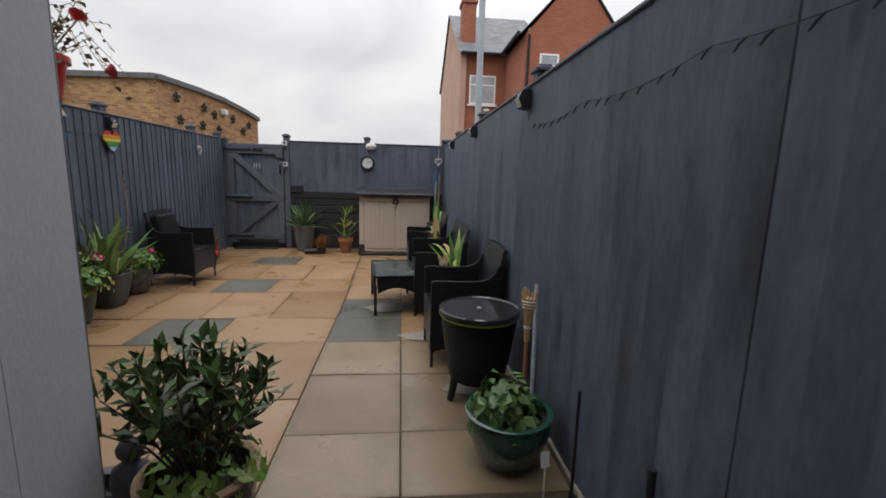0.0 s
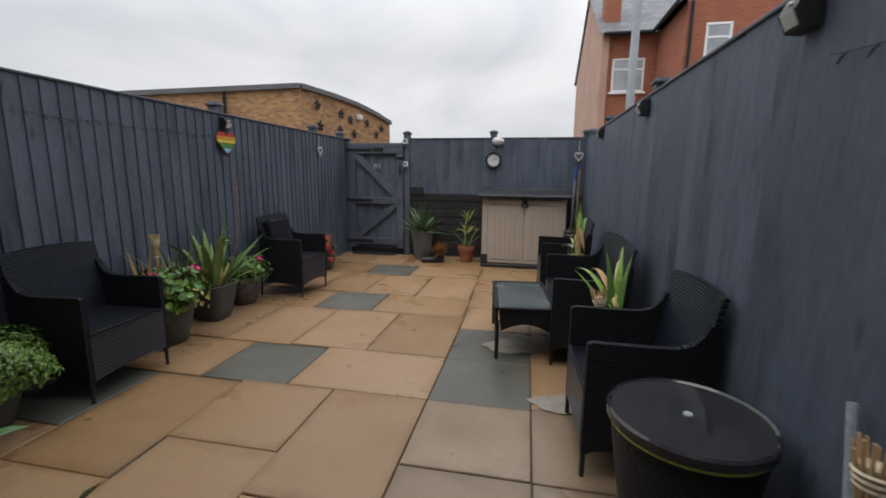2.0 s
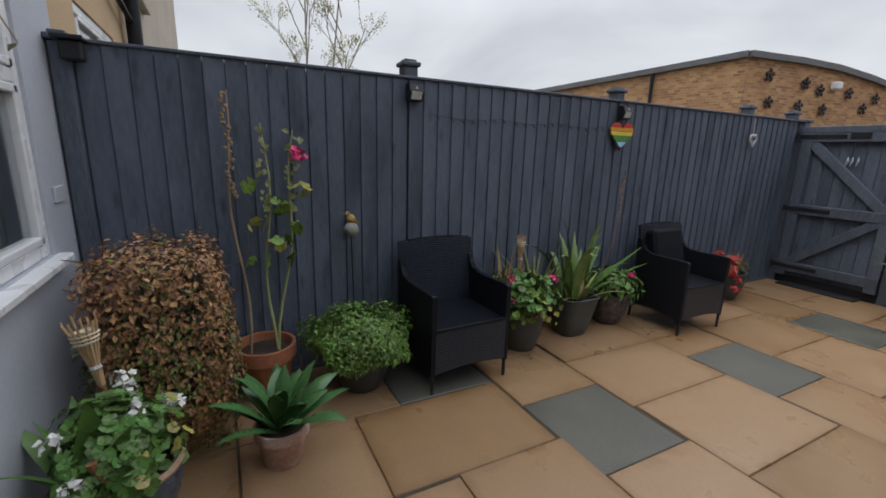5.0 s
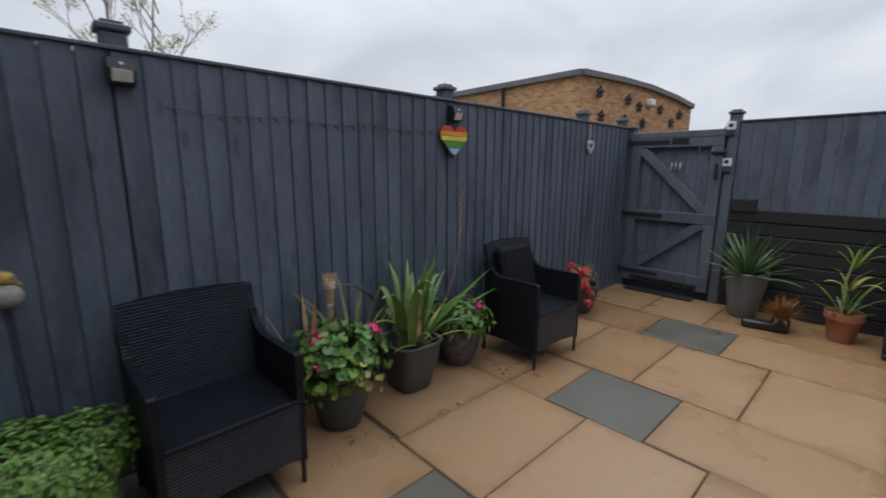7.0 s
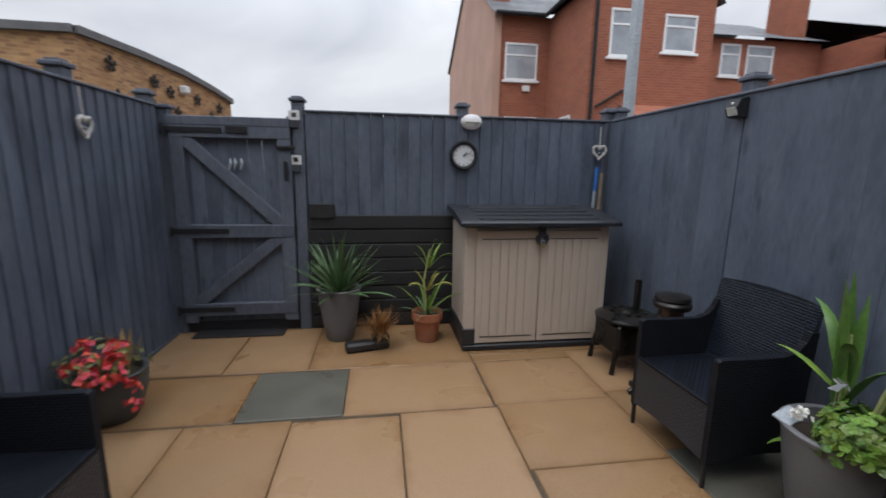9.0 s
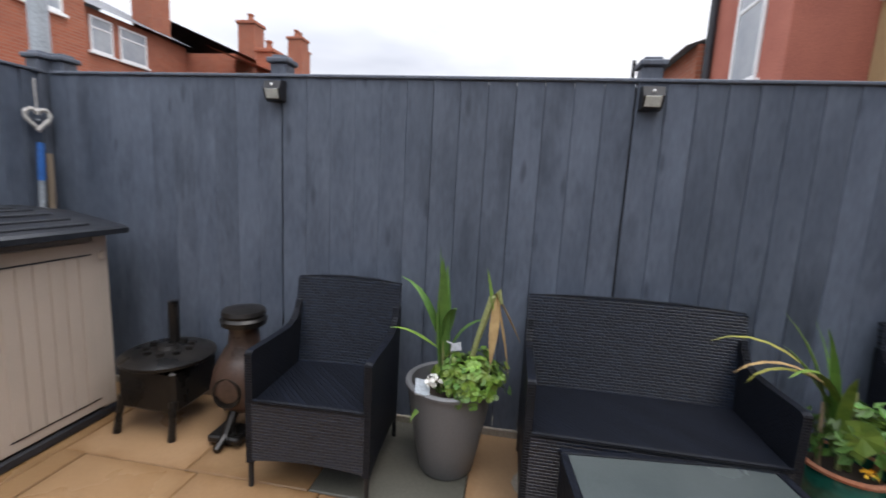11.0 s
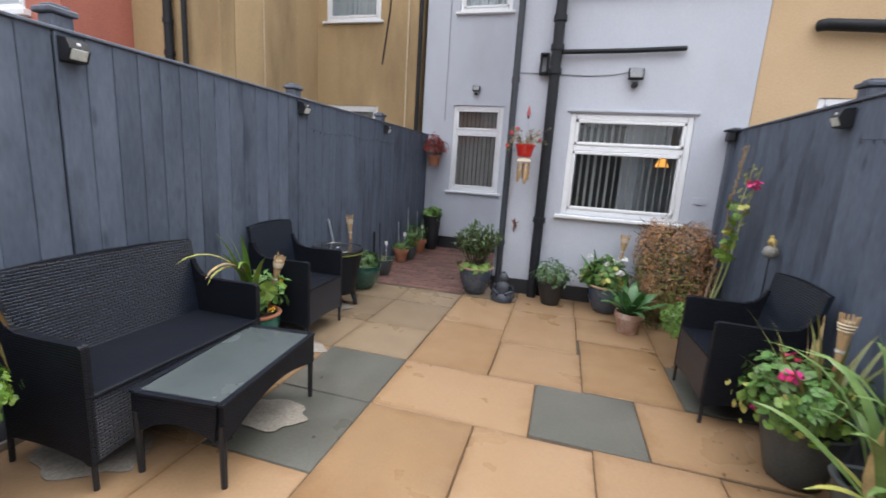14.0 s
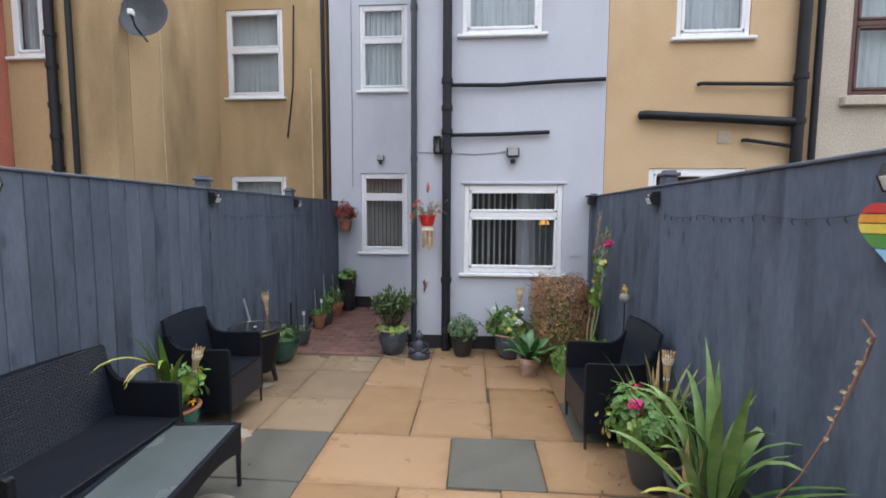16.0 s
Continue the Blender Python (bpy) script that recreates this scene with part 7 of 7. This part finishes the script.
# fallen leaves on the slabs
DEAD = leafmat("dead_leaf", (0.13, 0.075, 0.035), (0.09, 0.05, 0.025), 0.8, 0.4)
r_ = random.Random(250)
g = Geo()
for cx, cy, n_ in ((-1.55, 4.72, 11), (-1.45, 5.3, 6), (-1.2, 7.6, 3), (0.3, 8.1, 2), (-1.45, 6.0, 5), (-1.5, 4.98, 7)):
    for _ in range(n_):
        g.leaflet((cx + r_.gauss(0, 0.09), cy + r_.gauss(0, 0.09), 0.006), (r_.uniform(-0.3, 0.3), r_.uniform(-0.3, 0.3), 1), r_.uniform(0.015, 0.04), r_.uniform(0, 6), 0.55)
whole("fallen_leaves", g, DEAD, "scattered dead brown leaves on the slabs", "leaves", "stuff")
# ---- buildings and trees beyond the fences ----
def far_window(parent, x, y, z, w, h, turn, material=UPVC, transom=0.35):
    """A window on a far wall: frame, pane with painted sky reflection, sill; looks along -y before turning."""
    win = part("window", Geo().bbox(-w / 2, w / 2, -0.03, 0.06, 0.0, 0.07, 0.01).bbox(-w / 2, w / 2, -0.03, 0.06, h - 0.07, h, 0.01).bbox(-w / 2, -w / 2 + 0.07, -0.03, 0.06, 0.07, h - 0.07, 0.01)
               .bbox(w / 2 - 0.07, w / 2, -0.03, 0.06, 0.07, h - 0.07, 0.01).bbox(-w / 2 + 0.07, w / 2 - 0.07, -0.025, 0.05, h * (1 - transom), h * (1 - transom) + 0.06, 0.01), material, parent, "white window frame", m=pose(x, y, z, 0, 0, turn))
    part("pane", Geo().box(-w / 2 + 0.07, w / 2 - 0.07, -0.012, -0.004, 0.07, h * (1 - transom)), SKYPANE, win)
    part("pane", Geo().box(-w / 2 + 0.07, w / 2 - 0.07, -0.010, -0.004, h * (1 - transom) + 0.06, h - 0.07), SKYPANE, win)
    part("sill", Geo().bbox(-w / 2 - 0.08, w / 2 + 0.08, -0.08, 0.02, -0.08, -0.002, 0.01), material, win)
    return win


# pale mottled base colour paints reflected sky into the far panes
SKYPANE = mat("sky_toned_pane", (0.26, 0.29, 0.33), (0.42, 0.45, 0.48), rough=0.06, scale=1.5, fine=10, bump=0, fine_amount=0.05)
CHIM = mat("chimney_pot_clay", (0.34, 0.13, 0.075), (0.28, 0.105, 0.06), rough=0.85, fine=40)


def chimney(parent, x, y, z, w, d, h, pots=2):
    c = part("chimney", Geo().bbox(x - w / 2, x + w / 2, y - d / 2, y + d / 2, z, z + h, 0.02).bbox(x - w / 2 - 0.06, x + w / 2 + 0.06, y - d / 2 - 0.06, y + d / 2 + 0.06, z + h, z + h + 0.14, 0.02), REDBRICK, parent)
    for k in range(pots):
        px = x + (k - (pots - 1) / 2) * 0.36
        part("chimney_pot", Geo().lathe([(0.13, 0.0), (0.11, 0.28), (0.14, 0.30), (0.14, 0.36), (0.09, 0.36), (0.09, 0.1)], 12, pose(px, y, z + h + 0.14)), CHIM, c)
    return c


# low buff brick building beyond the gate, mono-pitched gable with metal flower ornaments
bb = thing("workshop_building", "low buff brick building with a shallow gabled roof", "building")
A, B_, C_ = Vector((-6.47, 15.6)), Vector((-5.5, 22.0)), Vector((-20.0, 12.2))
AZ, BZ, CZ = 4.16, 3.72, 3.25


def wall_panel(parent, p, q, zp, zq, material, thick=0.3, mid=()):
    """An upright wall between two plan points with a sloping top; mid holds (share, height) pairs on the way."""
    d = (q - p).normalized()
    nn = Vector((-d.y, d.x)) * thick
    prof = [(0.0, zp), *mid, (1.0, zq)]
    vs, fs = [], []
    for off in (Vector((0, 0)), nn):
        for u, zz in prof:
            w = p.lerp(q, u) + off
            vs += [(w.x, w.y, -0.2), (w.x, w.y, zz)]
    k = len(prof)
    for i in range(k - 1):
        a, b = 2 * i, 2 * k + 2 * i
        fs += [(a, a + 2, a + 3, a + 1), (b + 2, b, b + 1, b + 3), (a + 1, a + 3, b + 3, b + 1)]
    fs += [(0, 1, 2 * k + 1, 2 * k), (2 * k - 1, 2 * k - 2, 4 * k - 2, 4 * k - 1)]
    return part("wall", Geo().add(vs, fs), material, parent)


GM = ((0.30, 4.16), (0.55, 4.10), (0.8, 3.93))
wall_panel(bb, A, B_, AZ, BZ, ORANGEBRICK, mid=GM)
wall_panel(bb, C_, A, CZ, AZ, ORANGEBRICK)
for p, q, zp, zq, mid in ((A, B_, AZ, BZ, GM), (C_, A, CZ, AZ, ())):
    prof = [(0.0, zp), *mid, (1.0, zq)]
    pts = [(p.lerp(q, u).x, p.lerp(q, u).y, zz + 0.06) for u, zz in prof]
    d = (q - p).normalized()
    nn = Vector((-d.y, d.x))
    g = Geo()
    for (a, b) in zip(pts, pts[1:]):
        vs = []
        for (x, y, zz) in (a, b):
            for off, dz in ((-0.12, -0.08), (-0.12, 0.08), (0.4, 0.08), (0.4, -0.08)):
                vs.append((x + nn.x * off, y + nn.y * off, zz + dz))
        g.add(vs, [(0, 1, 5, 4), (1, 2, 6, 5), (2, 3, 7, 6), (3, 0, 4, 7), (0, 3, 2, 1), (4, 5, 6, 7)])
    part("roof_edge", g, LEAD, bb, "grey felted roof edge")
part("roof", Geo().add([(A.x, A.y, AZ + 0.05), (B_.x, B_.y, BZ + 0.05), (B_.x - 22, B_.y + 6, BZ), (C_.x, C_.y, CZ + 0.05)], [(0, 1, 2, 3)]).add([(A.x, A.y, AZ), (B_.x, B_.y, BZ), (B_.x - 22, B_.y + 6, BZ - 0.1), (C_.x, C_.y, CZ)], [(3, 2, 1, 0)]), LEAD, bb)
ORN = mat("dark_iron_flower", (0.035, 0.028, 0.024), rough=0.6, metal=0.4, bump=0.1)
dAB = (B_ - A).normalized()
nAB = Vector((dAB.y, -dAB.x))
for k, (u, zz) in enumerate(((0.13, 3.75), (0.15, 3.05), (0.36, 3.65), (0.46, 3.50), (0.34, 3.02), (0.50, 2.98), (0.66, 3.50), (0.78, 3.10), (0.86, 3.42))):
    p = A.lerp(B_, u) + nAB * 0.06
    fl = thing("wall_ornament", "dark iron flower ornament on the brick gable", "ornament", pose(p.x, p.y, zz, 0, 0, math.degrees(math.atan2(dAB.y, dAB.x))), group="iron flowers on the gable")
    for q in range(5):
        a = q * 2 * math.pi / 5 + 0.3
        part("petal", Geo().lathe([(0.0, 0.03), (0.05, 0.02), (0.065, 0.0)], 8, pose(0.12 * math.cos(a), 0.0, 0.12 * math.sin(a), 90, 0, 0)), ORN, fl)
    part("centre", Geo().lathe([(0.0, 0.05), (0.05, 0.03), (0.06, 0.0)], 8, pose(0, 0, 0, 90, 0, 0)), ORN, fl)
lampb = A.lerp(B_, 0.55) + nAB * 0.1
whole("floodlight", Geo().bbox(-0.12, 0.12, -0.12, 0.12, 0, 0.22, 0.04), WHITE, "white floodlight on the brick gable", "lamp", m=pose(lampb.x, lampb.y, 3.55))
dp = C_.lerp(A, 0.826)
pipe("dark downpipe on the brick side wall", [(dp.x, dp.y - 0.08, 0.0), (dp.x, dp.y - 0.08, 3.98)], 0.05, BLACKPIPE)

# red brick end house behind the back fence: recessed front, gabled wing, pink rendered side
rh = thing("terraced_house", "red brick Victorian house with a pale rendered side wall", "house")
FY, GX, WX, WY = 20.0, 3.55, 5.5, 16.9
EAVE = 6.6
part("wall", Geo().box(GX + 0.25, WX + 0.2, FY, FY + 0.3, -0.2, EAVE), REDBRICK, rh)
part("wall", Geo().prism([(FY - 0.12, -0.2), (FY + 9, -0.2), (FY + 9, EAVE), (FY + 4.5, EAVE + 3.0), (FY - 0.12, EAVE)], GX, GX + 0.25, "x"), PALEPINK, rh, "weathered pink rendered side wall")
part("wall", Geo().box(WX, WX + 0.3, WY + 0.3, FY, -0.2, EAVE - 0.05), REDBRICK, rh)
part("wall", Geo().prism([(WX, -0.2), (9.2, -0.2), (9.2, 6.35), (7.35, 8.7), (WX, EAVE - 0.05)], WY, WY + 0.3, "y"), REDBRICK, rh)
part("wall", Geo().box(8.9, 9.2, WY + 0.3, FY + 3, -0.2, 6.3), REDBRICK, rh)
part("roof", Geo().add([(GX - 0.1, FY - 0.3, EAVE), (WX + 2, FY - 0.3, EAVE), (WX + 2, FY + 4.5, EAVE + 3.05), (GX - 0.1, FY + 4.5, EAVE + 3.05), (WX + 2, FY + 9.2, EAVE), (GX - 0.1, FY + 9.2, EAVE)], [(0, 1, 2, 3), (3, 2, 4, 5)]), ROOFSLATE, rh)
part("roof", Geo().add([(WX - 0.25, WY - 0.1, EAVE - 0.1), (WX - 0.25, FY + 3, EAVE - 0.1), (7.35, FY + 3, 8.8), (7.35, WY - 0.1, 8.8), (9.4, WY - 0.1, 6.2), (9.4, FY + 3, 6.2)], [(3, 2, 1, 0), (4, 5, 2, 3)]), ROOFSLATE, rh)
part("gutter", Geo().tube([(GX, FY - 0.35, EAVE - 0.04), (WX - 0.25, FY - 0.35, EAVE - 0.04), (WX - 0.28, WY, EAVE - 0.04)], 0.07, 8), BLACKPIPE, rh)
chimney(rh, GX + 0.45, FY + 1.2, EAVE - 0.1, 0.6, 0.8, 2.4, 1)
far_window(rh, 4.55, FY, 4.55, 1.15, 1.2, 0)
far_window(rh, 4.6, FY, 2.0, 1.15, 1.35, 0)
far_window(rh, 6.40, WY, 4.65, 0.72, 1.25, 0)
far_window(rh, 8.15, WY, 4.85, 1.0, 1.0, 0)
far_window(rh, WX, 18.3, 1.9, 0.8, 1.3, -90)
part("downpipe", Geo().tube([(WX + 0.1, WY - 0.07, 0.0), (WX + 0.1, WY - 0.07, EAVE - 0.1)], 0.05, 8), BLACKPIPE, rh)
part("lean_to", Geo().box(6.6, 10.5, 15.6, WY, -0.2, 2.7).add([(6.5, 15.4, 2.7), (10.6, 15.4, 2.7), (10.6, WY, 3.4), (6.5, WY, 3.4)], [(0, 1, 2, 3)]), REDBRICK, rh)
part("drain_branch", Geo().tube([(5.75, WY - 0.06, 3.3), (6.5, WY - 0.06, 3.75), (6.9, WY - 0.06, 3.75)], 0.035, 8), BLACKPIPE, rh)
whole("alarm_box", Geo().bbox(-0.13, 0.13, -0.1, 0, -0.1, 0.1, 0.045), WHITE, "white alarm box on the brick wall", "box", m=pose(4.75, FY, 4.28))

# terrace receding behind the right fence
te = thing("terraced_house", "receding row of red brick houses with slate roofs", "house")
for k, (x0, x1, y0, ev, rise) in enumerate(((9.21, 16.0, 19.8, 6.3, 1.7), (16.0, 23.2, 17.6, 6.1, 1.5), (23.2, 34.0, 19.0, 6.1, 1.5))):
    part("wall", Geo().box(x0, x1, y0, y0 + 7, -0.2, ev), REDBRICK, te)
    part("roof", Geo().add([(x0, y0 - 0.3, ev), (x1, y0 - 0.3, ev), (x1, y0 + 3.5, ev + rise), (x0, y0 + 3.5, ev + rise), (x1, y0 + 7, ev), (x0, y0 + 7, ev)], [(0, 1, 2, 3), (3, 2, 4, 5)]), ROOFSLATE, te)
chimney(te, 15.2, 20.6, 6.4, 0.9, 0.9, 2.1, 2)
chimney(te, 18.0, 18.2, 6.1, 0.75, 0.8, 1.7, 1)
chimney(te, 22.2, 18.2, 6.1, 0.75, 0.8, 2.4, 2)
chimney(te, 26.0, 20.0, 6.4, 0.75, 0.8, 2.6, 2)
far_window(te, 12.3, 19.8, 5.0, 0.8, 1.1, 0)
far_window(te, 13.5, 19.8, 5.0, 1.1, 1.1, 0)
part("wing", Geo().box(14.5, 17.0, 14.8, 17.6, -0.2, 4.9).add([(14.3, 14.6, 4.9), (17.2, 14.6, 4.9), (17.2, 17.6, 5.9), (14.3, 17.6, 5.9)], [(0, 1, 2, 3)]), REDBRICK, te)
chimney(te, 15.8, 16.0, 5.0, 0.7, 0.7, 1.0, 1)
# distant low roofs behind the back fence
whole("far_roofs", Geo().box(-14, 3.2, 60, 66, 0, 5.6).box(-2, 2.4, 52, 56, 0, 4.9), LEAD, "grey distant roofs beyond the back fence", "building", "structure")
# steel lamp post
lp = thing("street_lamp", "plain galvanised street lamp column behind the fence", "lamp post", pose(2.68, 10.05, 0))
part("column", Geo().tube([(0, 0, 0), (0, 0, 3.0), (0, 0, 9.5)], [0.075, 0.065, 0.055], 14), GALV, lp, smooth=True)
part("arm", Geo().tube([(0, 0, 9.4), (0.5, 0, 9.8)], 0.05, 8), GALV, lp)
# neighbour's houses to the right of the right fence: salmon wall, brick gable
sal = thing("terraced_house", "salmon-red rendered house with a white sash window", "house")
part("wall", Geo().box(5.6, 7.8, -3, 3.1, -0.2, FZ), SALMON, sal)
far_window(sal, 6.58, 3.1, 3.0, 0.78, 1.6, 180)
pipe("grey downpipe on the salmon house edge", [(7.72, 3.17, 0), (7.72, 3.17, 6.0)], 0.06, GREYPIPE)
eb = thing("terraced_house", "old red brick outhouse gable beyond the salmon house", "house")
part("wall", Geo().box(7.82, 14.0, -1.5, 3.3, -0.2, 3.95), REDBRICK, eb)
part("roof", Geo().add([(7.8, 3.5, 3.92), (14.1, 3.5, 3.92), (14.1, -1, 5.6), (7.8, -1, 5.6)], [(0, 1, 2, 3)]), ROOFSLATE, eb)
part("flue_pipe", Geo().tube([(12.6, 3.2, 3.9), (12.6, 3.2, 5.0)], 0.05, 8), BLACKPIPE, eb)


# sparse birch beyond the left fence
def sparse_tree(x, y, h, seed):
    tr = thing("tree", "sparse autumn birch with few yellow leaves", "tree", pose(x, y, 0))
    r_ = random.Random(seed)
    g, lf = Geo(), Geo()
    g2 = Geo()

    def limb(p, d, ln, r, depth):
        q = p + d * ln * 0.5 + Vector((r_.uniform(-0.06, 0.06), r_.uniform(-0.06, 0.06), 0)) * ln
        e = p + d * ln
        (g if depth == 0 else g2).tube([p, q, e], [r, r * 0.8, r * 0.55], 6 if depth < 2 else 4, cap=False)
        if depth >= 4:
            for _ in range(8):
                s = p.lerp(e, r_.random()) + Vector((r_.uniform(-0.12, 0.12), r_.uniform(-0.12, 0.12), r_.uniform(-0.12, 0.12)))
                lf.leaflet(s, (r_.uniform(-1, 1), r_.uniform(-1, 1), r_.uniform(-0.4, 1)), r_.uniform(0.04, 0.075), r_.uniform(0, 6), 0.7)
            return
        for i in range(3 if depth else 9):
            u = r_.uniform(0.45, 1.0) if depth else 0.35 + 0.65 * (i + 0.5) / 9
            a = r_.uniform(0, 6.28)
            nd = (d * 0.9 + Vector((math.cos(a), math.sin(a), 0.45)) * r_.uniform(0.45, 0.8)).normalized()
            limb(p.lerp(e, u), nd, ln * (0.55 if depth else 0.25) * r_.uniform(0.75, 1.1), r * 0.5, depth + 1)

    limb(Vector((0, 0, 0)), Vector((0.03, 0, 1)).normalized(), h, h * 0.006, 0)
    part("trunk", g, mat("birch_bark_%d" % seed, (0.40, 0.36, 0.31), (0.22, 0.19, 0.16), rough=0.85, scale=6, fine=30, bump=0.4), tr, smooth=True)
    part("twig_crown", g2, mat("pale_twig_%d" % seed, (0.26, 0.22, 0.17), (0.18, 0.15, 0.12), rough=0.85, fine=40), tr)
    part("leaves", lf, L_YELLOW, tr)


sparse_tree(-14.0, 5.5, 6.6, 3)
sparse_tree(-14.4, 6.7, 6.8, 4)
